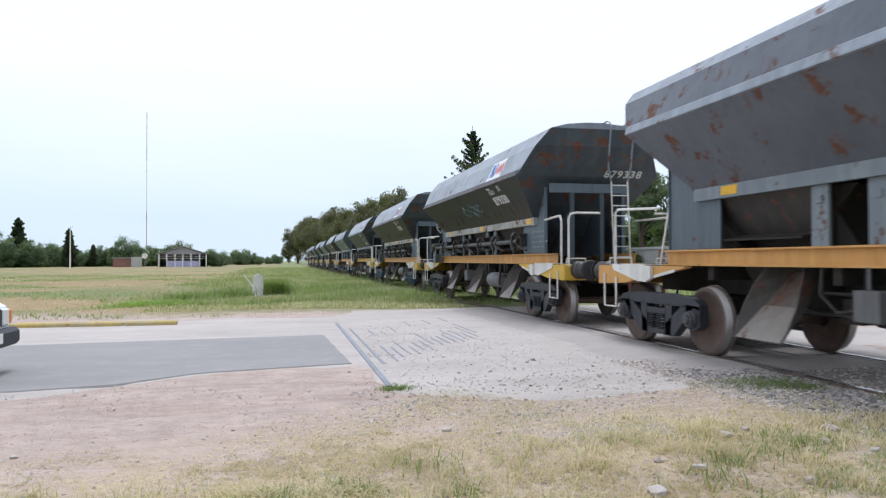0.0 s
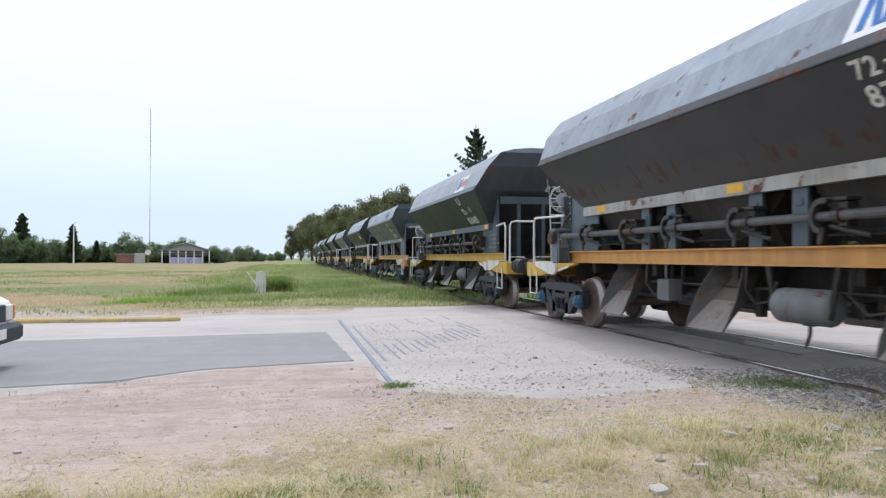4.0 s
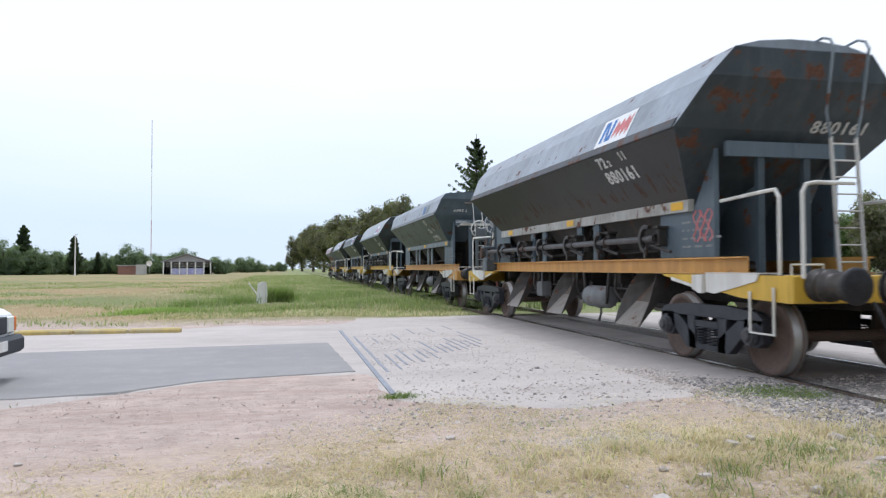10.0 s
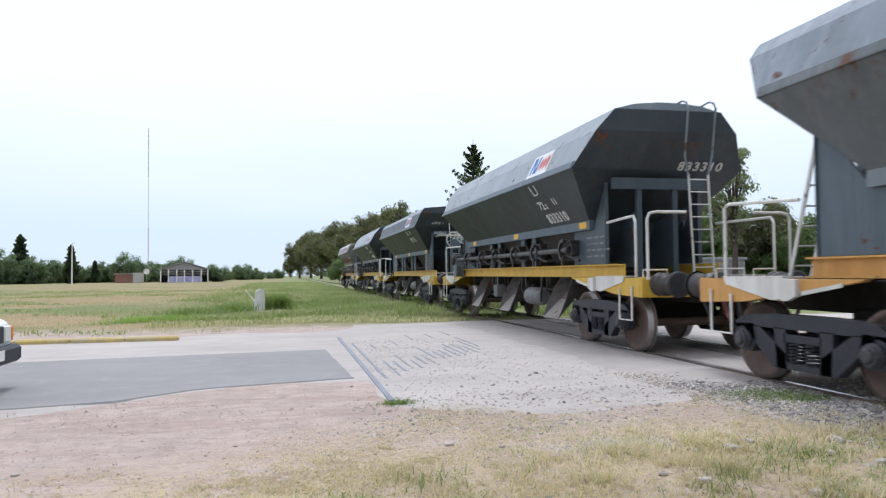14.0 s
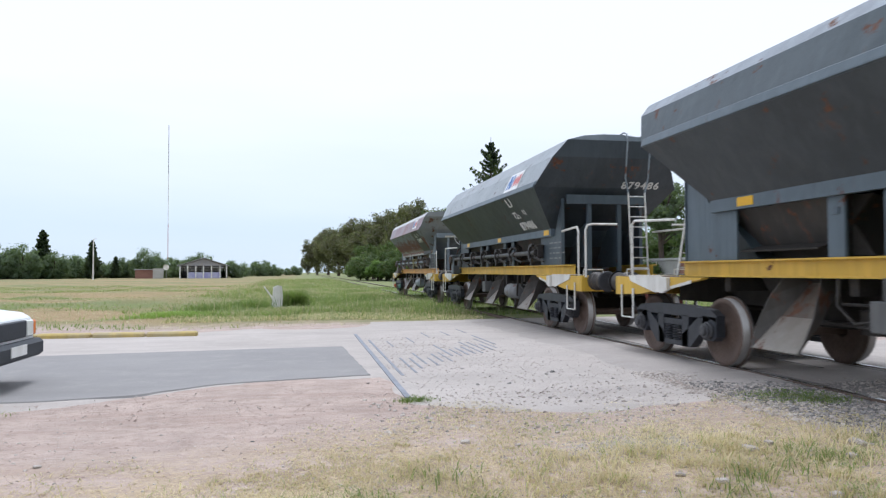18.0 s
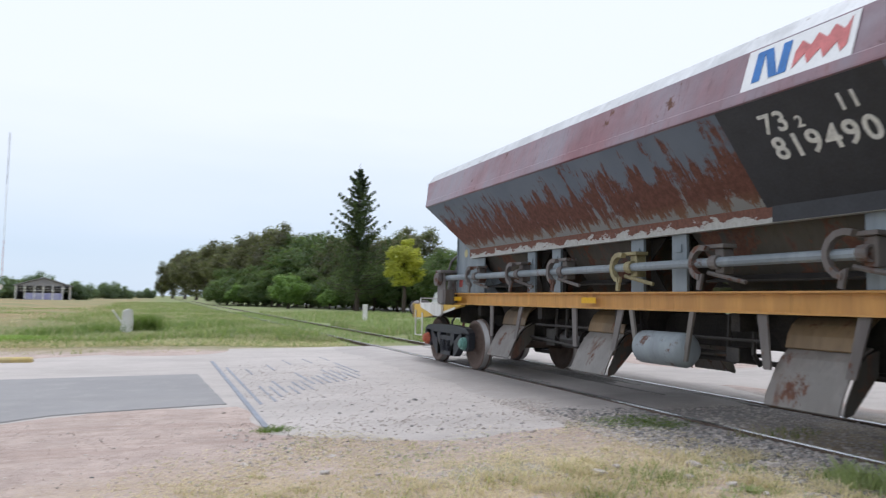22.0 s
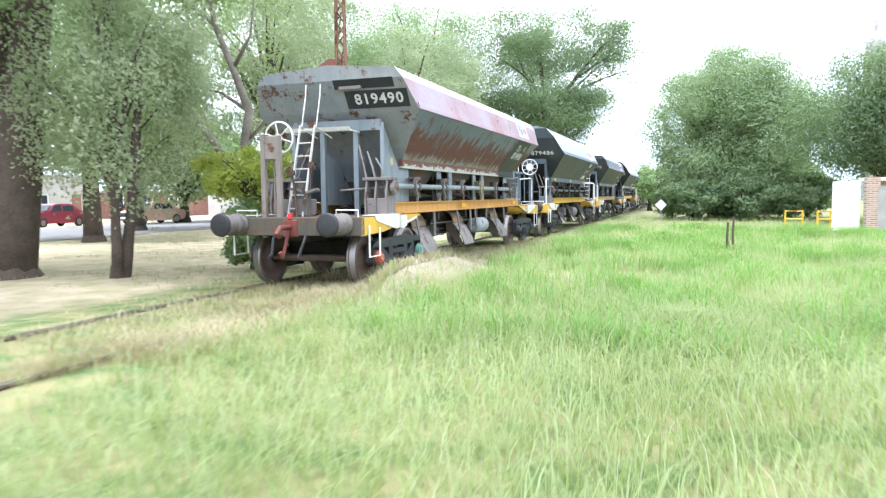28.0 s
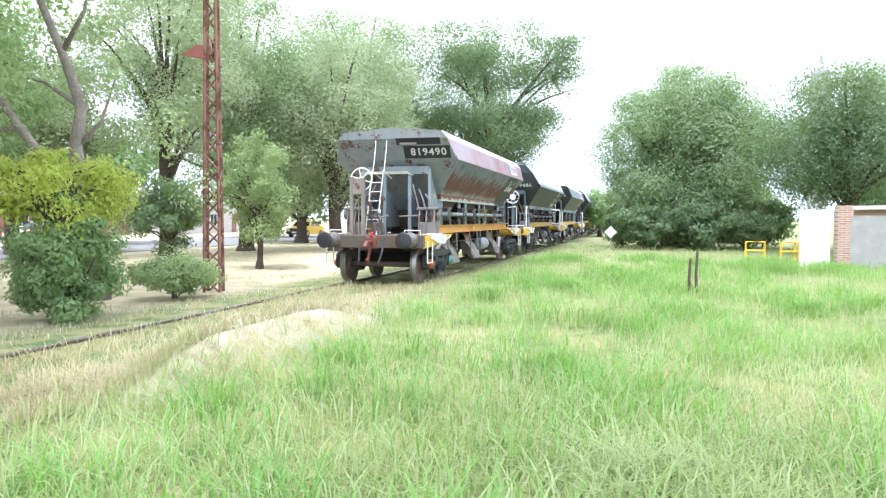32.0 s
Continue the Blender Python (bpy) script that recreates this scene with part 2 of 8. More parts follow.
def chipped_paint():
    """White paint flaking off a rust-red band from above."""
    m, nt, p = nodes_of("chipped_white")
    v = coords(nt)
    sep = nt.nodes.new("ShaderNodeSeparateXYZ")
    nt.links.new(v, sep.inputs[0])
    h = ramp(nt, sep.outputs["Z"], 1.97, 2.14)
    runs = noise_of(nt, v, 1.0, 7, 0.66, (2.0, 4.0, 9.0))
    fine = noise_of(nt, v, 22, 5, 0.7)
    edge = math_node(nt, "MULTIPLY_ADD", runs, -2.6, math_node(nt, "MULTIPLY_ADD", fine, 0.3, 1.55))
    rust = ramp(nt, math_node(nt, "SUBTRACT", h, edge), -0.03, 0.05)
    tone = blend(nt, ramp(nt, fine, 0.35, 0.65), (0.1, 0.035, 0.022), (0.17, 0.07, 0.042))
    pale = blend(nt, ramp(nt, fine, 0.4, 0.7), (0.46, 0.46, 0.44), (0.34, 0.33, 0.3))
    nt.links.new(blend(nt, rust, pale, tone), p.inputs["Base Color"])
    p.inputs["Roughness"].default_value = 0.7
    return m


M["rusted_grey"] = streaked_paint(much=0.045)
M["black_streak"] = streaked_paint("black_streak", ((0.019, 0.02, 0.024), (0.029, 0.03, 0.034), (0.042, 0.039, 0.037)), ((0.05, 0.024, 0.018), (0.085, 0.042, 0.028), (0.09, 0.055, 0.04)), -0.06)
M["chipped_white"] = chipped_paint()
M["hood"] = paint("hood", (0.2, 0.13, 0.06), 0.3, 0.4, 0.6, (0.13, 0.095, 0.06), 17)
M["post_grey"] = paint("post_grey", (0.24, 0.275, 0.3), 0.16, 0.25, 0.5, (0.175, 0.205, 0.23), 18)
M["old_plank"] = paint("old_plank", (0.24, 0.22, 0.2), 0.35, 0.5, 0.8, (0.16, 0.13, 0.11), 19)
M["black_iron"] = plain("black_iron", (0.028, 0.028, 0.032), 0.55, 0.2, 0.4, 5)
# Underframe grime, darkened further to paint the shade beneath and inside the wagons.
M["grime_shade"] = plain("grime_shade", (0.025, 0.021, 0.018), 0.85, 0, 0.5, 5)
M["bogie_iron"] = plain("bogie_iron", (0.027, 0.03, 0.038), 0.5, 0.15, 0.35, 6)
M["wheel_face"] = plain("wheel_face", (0.12, 0.084, 0.068), 0.8, 0.0, 0.25, 4)
M["tread"] = plain("tread", (0.3, 0.29, 0.28), 0.42, 0.8, 0.15, 8)
M["chute"] = paint("chute", (0.2, 0.187, 0.172), 0.34, 0.5, 0.45, (0.15, 0.13, 0.115), 14)
M["tank"] = paint("tank", (0.3, 0.34, 0.36), 0.38, 0.1, 0.55, (0.25, 0.28, 0.3), 15)
M["cap_red"] = plain("cap_red", (0.4, 0.1, 0.05), 0.5)
M["cap_green"] = plain("cap_green", (0.12, 0.26, 0.22), 0.5)
M["cap_blue"] = plain("cap_blue", (0.04, 0.11, 0.2), 0.5)
M["cap_dark"] = plain("cap_dark", (0.05, 0.05, 0.055), 0.5)
M["hook_red"] = plain("hook_red", (0.15, 0.04, 0.03), 0.55, 0, 0.4)
M["lettering"] = plain("lettering", (0.62, 0.62, 0.6), 0.6, 0, 0.3, 14)
M["dark_tank"] = paint("dark_tank", (0.19, 0.2, 0.208), 0.3, 0.2, 0.6, (0.14, 0.142, 0.145), 24)
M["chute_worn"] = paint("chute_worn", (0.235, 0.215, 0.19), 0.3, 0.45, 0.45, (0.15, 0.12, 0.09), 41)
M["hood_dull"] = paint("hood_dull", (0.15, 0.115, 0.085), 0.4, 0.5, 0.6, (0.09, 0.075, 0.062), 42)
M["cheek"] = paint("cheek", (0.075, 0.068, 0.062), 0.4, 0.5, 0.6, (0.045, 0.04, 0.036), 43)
M["cheek_pale"] = paint("cheek_pale", (0.14, 0.145, 0.15), 0.3, 0.3, 0.6, (0.1, 0.1, 0.1), 44)
# Rust runs on near-black; the dimness inside the pockets is in the tone.
M["pocket_shade"] = paint("pocket_shade", (0.034, 0.031, 0.029), 0.25, 0.5, 0.75, (0.05, 0.044, 0.038), 45)
M["rim_dirty"] = paint("rim_dirty", (0.44, 0.44, 0.42), 0.45, 0.5, 0.6, (0.26, 0.24, 0.205), 46)
M["greasy"] = plain("greasy", (0.05, 0.045, 0.042), 0.45, 0.3, 0.4, 7)
M["panel_black"] = plain("panel_black", (0.022, 0.024, 0.03), 0.55, 0, 0.3, 4)
M["panel_white"] = plain("panel_white", (0.74, 0.75, 0.76), 0.5, 0, 0.06, 5)
M["mark_blue"] = plain("mark_blue", (0.02, 0.14, 0.42), 0.5, 0, 0.25)
M["mark_red"] = plain("mark_red", (0.5, 0.14, 0.14), 0.5, 0, 0.25)
M["reflector"] = plain("reflector", (0.75, 0.42, 0.0), 0.4, 0, 0.1)
M["dot_yellow"] = plain("dot_yellow", (0.45, 0.4, 0.2), 0.5, 0, 0.15)
M["lettering_dim"] = plain("lettering_dim", (0.2, 0.21, 0.21), 0.6, 0, 0.4, 14)
M["square_red"] = plain("square_red", (0.42, 0.07, 0.06), 0.5, 0, 0.2)
M["glass_lamp"] = plain("glass_lamp", (0.5, 0.05, 0.05), 0.2, 0, 0.1)


# ---- mesh helpers ----
def part(name, bm, material, parent=None, label="", smooth=False):
    me = bpy.data.meshes.new(name)
    bmesh.ops.recalc_face_normals(bm, faces=bm.faces)
    bm.to_mesh(me)
    bm.free()
    me.materials.append(material)
    if smooth:
        me.polygons.foreach_set("use_smooth", [True] * len(me.polygons))
    ob = new(name, me)
    ob.parent = parent
    if label:
        tagged(ob, label)
    return ob


def thing(name, label, category, group="", at=(0, 0, 0), rz=0.0):
    ob = new(name)
    ob.matrix_basis = pose(*at, 0, 0, rz)
    ob.empty_display_size = 0.2
    return tagged(ob, label, category, group)


def box(bm, a, b, bevel=0.0):
    x0, y0, z0 = a
    x1, y1, z1 = b
    vs = [bm.verts.new(c) for c in ((x0, y0, z0), (x1, y0, z0), (x1, y1, z0), (x0, y1, z0), (x0, y0, z1), (x1, y0, z1), (x1, y1, z1), (x0, y1, z1))]
    fs = [bm.faces.new([vs[i] for i in q]) for q in ((3, 2, 1, 0), (4, 5, 6, 7), (0, 1, 5, 4), (1, 2, 6, 5), (2, 3, 7, 6), (3, 0, 4, 7))]
    if bevel:
        es = list({e for f in fs for e in f.edges})
        bmesh.ops.bevel(bm, geom=es, offset=bevel, segments=1, affect="EDGES", profile=0.5)
    return bm


def slab(bm, pts, off):
    """A flat polygon given thickness along the vector off."""
    off = Vector(off)
    a = [bm.verts.new(p) for p in pts]
    b = [bm.verts.new(Vector(p) + off) for p in pts]
    n = len(a)
    bm.faces.new(a[::-1])
    bm.faces.new(b)
    for i in range(n):
        j = (i + 1) % n
        bm.faces.new((a[i], a[j], b[j], b[i]))
    return bm


def tube(bm, pts, r, n=8, r1=None, caps=True):
    """A round bar through the points; r1: its radius at the far end."""
    pts = [Vector(p) for p in pts]
    rings = []
    up = None
    for i, p in enumerate(pts):
        d = (pts[min(i + 1, len(pts) - 1)] - pts[max(i - 1, 0)]).normalized()
        if up is None:
            up = Vector((0, 0, 1)) if abs(d.z) < 0.9 else Vector((1, 0, 0))
        s = d.cross(up).normalized()
        up = s.cross(d).normalized()
        k = r if r1 is None else r + (r1 - r) * i / (len(pts) - 1)
        rings.append([bm.verts.new(p + k * (math.cos(2 * math.pi * j / n) * s + math.sin(2 * math.pi * j / n) * up)) for j in range(n)])
    for a, b in zip(rings, rings[1:]):
        for j in range(n):
            bm.faces.new((a[j], a[(j + 1) % n], b[(j + 1) % n], b[j]))
    if caps:
        bm.faces.new(rings[0][::-1])
        bm.faces.new(rings[-1])
    return bm


def lathe(bm, profile, axis, centre, n=24):
    """Spin a profile of (along, radius) round an axis ("x", "y" or "z")."""
    c = Vector(centre)
    ex, e1, e2 = {"x": ((1, 0, 0), (0, 1, 0), (0, 0, 1)), "y": ((0, 1, 0), (0, 0, 1), (1, 0, 0)), "z": ((0, 0, 1), (1, 0, 0), (0, 1, 0))}[axis]
    ex, e1, e2 = Vector(ex), Vector(e1), Vector(e2)
    rings = []
    for a, r in profile:
        if r < 1e-5:
            rings.append([bm.verts.new(c + a * ex)])
        else:
            rings.append([bm.verts.new(c + a * ex + r * (math.cos(2 * math.pi * j / n) * e1 + math.sin(2 * math.pi * j / n) * e2)) for j in range(n)])
    for p, q in zip(rings, rings[1:]):
        for j in range(n):
            k = (j + 1) % n
            if len(p) == 1 and len(q) == 1:
                continue
            if len(p) == 1:
                bm.faces.new((p[0], q[k], q[j]))
            elif len(q) == 1:
                bm.faces.new((p[j], p[k], q[0]))
            else:
                bm.faces.new((p[j], p[k], q[k], q[j]))
    return bm


def ring_bar(bm, centre, axis, R, r, n=24, m=6):
    c = Vector(centre)
    e1, e2 = {"x": (Vector((0, 1, 0)), Vector((0, 0, 1))), "y": (Vector((1, 0, 0)), Vector((0, 0, 1)))}[axis]
    ax = e1.cross(e2)
    rings = []
    for i in range(n):
        a = 2 * math.pi * i / n
        d = math.cos(a) * e1 + math.sin(a) * e2
        rings.append([bm.verts.new(c + d * (R + r * math.cos(2 * math.pi * j / m)) + ax * r * math.sin(2 * math.pi * j / m)) for j in range(m)])
    for i in range(n):
        a, b = rings[i], rings[(i + 1) % n]
        for j in range(m):
            bm.faces.new((a[j], a[(j + 1) % m], b[(j + 1) % m], b[j]))
    return bm


def shell(bm, rows, off):
    """A sheet through rows of points, given thickness along the vector off, in one piece."""
    off = Vector(off)
    a = [[bm.verts.new(p) for p in r] for r in rows]
    b = [[bm.verts.new(Vector(p) + off) for p in r] for r in rows]
    n, m = len(rows), len(rows[0])
    for i in range(n - 1):
        for j in range(m - 1):
            bm.faces.new((a[i][j], a[i][j + 1], a[i + 1][j + 1], a[i + 1][j]))
            bm.faces.new((b[i][j], b[i + 1][j], b[i + 1][j + 1], b[i][j + 1]))
    for i in range(n - 1):
        bm.faces.new((a[i][0], a[i + 1][0], b[i + 1][0], b[i][0]))
        bm.faces.new((a[i][-1], b[i][-1], b[i + 1][-1], a[i + 1][-1]))
    for j in range(m - 1):
        bm.faces.new((a[0][j], b[0][j], b[0][j + 1], a[0][j + 1]))
        bm.faces.new((a[-1][j], a[-1][j + 1], b[-1][j + 1], b[-1][j]))
    return bm


def B():
    return bmesh.new()


def text_mesh(body, size, thick=0.003, spread=1.15):
    cu = bpy.data.curves.new("lettering", "FONT")
    cu.body, cu.size, cu.extrude = body, size, thick
    cu.align_x, cu.align_y = "CENTER", "CENTER"
    cu.resolution_u = 3
    cu.offset = size * 0.02
    cu.space_character = spread
    tmp = bpy.data.objects.new("lettering", cu)
    me = bpy.data.meshes.new_from_object(tmp)
    bpy.data.objects.remove(tmp)
    bpy.data.curves.remove(cu)
    return me


def lettering(body, size, m, parent, material, label=""):
    me = text_mesh(body, size)
    me.materials.clear()
    me.materials.append(material)
    ob = new("lettering", me)
    ob.parent = parent
    ob.matrix_basis = m
    if label:
        tagged(ob, label)
    return ob

# ---- the hopper wagons ----
TRACK = 6.21
GAUGE = 0.8725
YB = 5.07          # bogie centre from the wagon's middle
WB = 0.925         # half wheelbase
WR = 0.43


def y_end(z):
    """How far the sloping hopper ends reach at a height."""
    return float(np.interp(z, (1.2, 2.1, 2.95, 3.45, 3.9), (3.5, 4.33, 5.08, 5.41, 5.47)))


def make_bogie(parent, y0, caps):
    bm = B()
    box(bm, (-0.95, y0 - 0.2, 0.36), (0.95, y0 + 0.2, 0.7), 0.03)
    box(bm, (-0.3, y0 - 0.3, 0.66), (0.3, y0 + 0.3, 0.8), 0.03)
    bogie = part("bogie", bm, M["grime_shade"], parent, "dark cast bogie with coil springs")
    for s in (-1, 1):
        bm = B()
        x0, dx = s * 1.02, s * 0.12

        def poly(*yz):
            slab(bm, [(x0, y0 + y, z) for y, z in yz], (dx, 0, 0))
        poly((-1.08, 0.56), (-0.9, 0.62), (-0.9, 0.72), (-0.98, 0.71), (-1.1, 0.64))
        poly((1.08, 0.56), (1.1, 0.64), (0.98, 0.71), (0.9, 0.72), (0.9, 0.62))
        poly((-0.9, 0.6), (0.9, 0.6), (0.9, 0.72), (0.4, 0.755), (-0.4, 0.755), (-0.9, 0.72))
        for k in (-1, 1):
            poly((k * 0.97, 0.61), (k * 0.68, 0.61), (k * 0.24, 0.34), (k * 0.24, 0.19), (k * 0.46, 0.19))
            poly((k * 0.25, 0.26), (k * 0.4, 0.26), (k * 0.43, 0.61), (k * 0.25, 0.61))
            poly((k * 0.78, 0.63), (k * 1.1, 0.62), (k * 1.1, 0.38), (k * 1.02, 0.32), (k * 0.82, 0.32), (k * 0.74, 0.42))
        poly((-0.4, 0.19), (0.4, 0.19), (0.4, 0.26), (-0.4, 0.26))
        poly((-0.27, 0.47), (0.27, 0.47), (0.27, 0.55), (-0.27, 0.55))
        frame_part = part("side_frame", bm, M["bogie_iron"], bogie)
        for dy in (-0.115, 0.115):
            bm = B()
            pts = [(s * 1.09 + 0.085 * math.cos(a), y0 + dy + 0.085 * math.sin(a), 0.26 + 0.21 * a / (2 * math.pi * 6)) for a in [2 * math.pi * i / 8 for i in range(49)]]
            tube(bm, pts, 0.013, 4)
            part("spring", bm, M["bogie_iron"], bogie)
        for k, y in enumerate((y0 - WB, y0 + WB)):
            bm = B()
            lathe(bm, [(0, 0.115), (s * 0.11, 0.115), (s * 0.12, 0.1), (s * 0.15, 0.1), (s * 0.155, 0.07), (s * 0.18, 0.066), (s * 0.19, 0.05), (s * 0.19, 0)], "x", (s * 1.06, y, 0.45), 12)
            part("axle_cap", bm, M[caps[k]], bogie)
    for y in (y0 - WB, y0 + WB):
        bm = B()
        lathe(bm, [(-1.15, 0), (-1.15, 0.065), (1.15, 0.065), (1.15, 0)], "x", (0, y, WR), 10)
        for s in (-1, 1):
            g = GAUGE
            lathe(bm, [(s * (g - 0.09), 0.1), (s * (g - 0.09), 0.14), (s * (g - 0.045), 0.2), (s * (g - 0.05), 0.34), (s * (g - 0.075), 0.36), (s * (g - 0.075), 0.455), (s * (g - 0.045), 0.458),
                       (s * (g - 0.03), 0.432), (s * (g + 0.065), 0.428), (s * (g + 0.065), 0.365), (s * (g + 0.04), 0.35), (s * (g + 0.01), 0.2), (s * (g + 0.05), 0.13), (s * (g + 0.08), 0.12), (s * (g + 0.08), 0.06)], "x", (0, y, WR), 32)
        w = part("wheelset", bm, M["wheel_face"], bogie, "worn brown steel wheelset with bright treads", True)
        w.data.materials.append(M["tread"])
        for f in w.data.polygons:
            c = f.center
            r = math.hypot(c.y - y, c.z - WR)
            if r > 0.425 and abs(f.normal.x) < 0.6:
                f.material_index = 1
        w.data.polygons.foreach_set("use_smooth", [True] * len(w.data.polygons))
        # its own origin on the axle
        w.data.transform(Matrix.Translation((0, -y, -WR)))
        w.matrix_basis = pose(0, y, WR)
    return bogie


def wheel_of(parent, name, c, R, spokes=6, mat="white_paint", hub=0.06):
    bm = B()
    ring_bar(bm, c, "y", R, 0.018)
    ob = part(name, bm, M[mat], parent, "spoked handbrake wheel")
    for i in range(spokes):
        a = 2 * math.pi * i / spokes + 0.3
        bm = B()
        tube(bm, [c, (c[0] + R * math.cos(a), c[1], c[2] + R * math.sin(a))], 0.012, 5)
        part("spoke", bm, M[mat], ob)
    bm = B()
    lathe(bm, [(-0.03, 0), (-0.02, hub), (0.02, hub), (0.03, 0)], "y", c, 16)
    part("hub", bm, M[mat], ob)
    return ob


def ladder_of(parent, x0, x1, foot, top, rungs, mat="white_paint"):
    """Ladder between x0 and x1 from foot (y, z) to top (y, z)."""
    bm = B()
    for x in (x0, x1):
        slab(bm, [(x - 0.008, foot[0] - 0.026, foot[1]), (x - 0.008, foot[0] + 0.026, foot[1]), (x - 0.008, top[0] + 0.026, top[1]), (x - 0.008, top[0] - 0.026, top[1])], (0.016, 0, 0))
    for i in range(rungs):
        u = (i + 0.6) / rungs
        y, z = foot[0] + (top[0] - foot[0]) * u, foot[1] + (top[1] - foot[1]) * u
        tube(bm, [(x0, y, z), (x1, y, z)], 0.012, 6)
    return part("ladder", bm, M[mat], parent, "painted steel ladder")


def flared_chute(ob, s, y):
    """A trough of a rusty upper sheet and a bright worn lip between two flared cheeks."""
    floor = [(0.46, 1.13, 0.2), (0.66, 0.9, 0.26), (0.84, 0.68, 0.32), (1.02, 0.5, 0.35), (1.18, 0.33, 0.38)]
    brim = [(0.84, 1.12, 0.3), (0.95, 0.92, 0.38), (1.03, 0.72, 0.43), (1.12, 0.52, 0.43), (1.19, 0.33, 0.4)]
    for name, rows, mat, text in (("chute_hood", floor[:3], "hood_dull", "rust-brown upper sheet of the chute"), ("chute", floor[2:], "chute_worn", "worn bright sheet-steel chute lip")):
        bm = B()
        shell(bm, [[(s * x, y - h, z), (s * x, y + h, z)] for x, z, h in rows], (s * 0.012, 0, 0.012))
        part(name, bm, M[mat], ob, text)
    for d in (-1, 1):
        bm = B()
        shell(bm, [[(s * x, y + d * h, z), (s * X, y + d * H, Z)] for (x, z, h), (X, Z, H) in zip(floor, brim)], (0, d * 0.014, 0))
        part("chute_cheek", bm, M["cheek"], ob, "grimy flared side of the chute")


def make_wagon(kind, shaft=True, plain_chutes=False):
    """kind 'round': tall chamfered body with a curved roof; 'flat': trapezoid body with a coaming."""
    ob = thing("hopper_wagon", "hopper wagon", "freight wagon", "wagons of the freight train")
    # underframe
    bm = B()
    box(bm, (-0.22, -6.55, 0.74), (0.22, 6.55, 1.1), 0.01)
    part("centre_sill", bm, M["grime_shade"], ob)
    for s in (-1, 1):
        bm = B()
        prof = [(0.83, 1.13), (0.93, 1.13), (0.93, 1.15), (0.85, 1.15), (0.85, 1.325), (0.93, 1.325), (0.93, 1.345), (0.83, 1.345)]
        slab(bm, [(s * x, -5.5, z) for x, z in prof], (0, 10.75, 0))
        part("side_beam", bm, M["orange_beam"], ob)
    for e in (-1, 1):
        bm = B()
        box(bm, (-1.22, min(e * 6.62, e * 6.78), 0.84), (1.22, max(e * 6.62, e * 6.78), 1.13), 0.012)
        part("headstock", bm, M["orange_beam"], ob)
        bm = B()
        box(bm, (-1.18, min(e * 5.1, e * 6.55), 1.10), (1.18, max(e * 5.1, e * 6.62), 1.13))
        part("end_platform", bm, M["rust_heavy"], ob)
        for s in (-1, 1):
            x, dx = s * 1.13, s * 0.09
            bm = B()
            slab(bm, [(x, e * y, z) for y, z in ((6.76, 0.84), (6.76, 1.125), (4.15, 1.125), (4.2, 1.1), (5.9, 0.87))], (dx, 0, 0))
            part("side_gusset", bm, M["orange_beam"], ob)
            bm = B()
            slab(bm, [(s * 1.225, e * y, z) for y, z in ((6.25, 1.14), (5.22, 1.14), (5.22, 0.92), (5.4, 0.9), (6.2, 1.06))], (s * 0.012, 0, 0))
            slab(bm, [(s * 1.0, e * y, 1.142) for y in (6.25, 5.22)] + [(s * 1.24, e * 5.22, 1.142), (s * 1.24, e * 6.25, 1.142)], (0, 0, 0.01))
            part("step_plate", bm, M["white_paint"], ob, "white-painted sloping step plate")
            bm = B()
            slab(bm, [(s * 1.225, e * y, z) for y, z in ((5.2, 1.13), (4.98, 1.12), (4.98, 0.95), (5.12, 0.9), (5.2, 0.9))], (s * 0.05, 0, 0))
            slab(bm, [(s * 1.225, e * y, z) for y, z in ((4.95, 0.96), (4.4, 1.05), (4.4, 1.09), (4.95, 1.0))], (s * 0.01, 0, 0))
            part("bracket", bm, M["white_paint"], ob)
            # buffers
            bm = B()
            c = (s * 0.93, e * 6.78, 1.03)
            lathe(bm, [(0, 0.0), (0, 0.17), (e * 0.03, 0.17), (e * 0.04, 0.14), (e * 0.12, 0.135), (e * 0.14, 0.165), (e * 0.2, 0.165), (e * 0.21, 0.125), (e * 0.3, 0.13), (e * 0.42, 0.155), (e * 0.5, 0.165), (e * 0.515, 0.155), (e * 0.52, 0)], "y", c, 20)
            part("buffer", bm, M["old_plank"], ob, "round steel buffer with a dark plate", True)
            bm = B()
            lathe(bm, [(e * 0.505, 0.185), (e * 0.53, 0.182), (e * 0.54, 0.15), (e * 0.545, 0)], "y", c, 20)
            part("buffer_plate", bm, M["black_iron"], ob, smooth=True)
            # step stirrup below the corner
            bm = B()
            tube(bm, [(s * 1.24, e * 6.5, 1.0), (s * 1.24, e * 6.5, 0.5), (s * 1.24, e * 6.1, 0.5), (s * 1.24, e * 6.1, 0.95)], 0.016, 6)
            part("stirrup", bm, M["white_paint"], ob, "bent white step stirrup")
            bm = B()
            tube(bm, [(s * 0.72, e * 6.6, 1.13), (s * 0.72, e * 6.6, 1.24), (s * 1.1, e * 6.6, 1.24), (s * 1.1, e * 6.6, 1.13)], 0.014, 6)
            part("grab_bar", bm, M["white_paint"], ob)
        bm = B()
        box(bm, (-0.13, min(e * 6.7, e * 6.8), 0.82), (0.13, max(e * 6.7, e * 6.8), 1.1), 0.02)
        tube(bm, [(0, e * 6.8, 0.98), (0, e * 7.1, 0.98), (0.02, e * 7.16, 0.9), (0.02, e * 7.08, 0.84)], 0.04, 8)
        tube(bm, [(0, e * 6.85, 0.9), (0.02, e * 6.95, 0.6), (0, e * 7.05, 0.52), (0, e * 7.1, 0.6)], 0.03, 7)
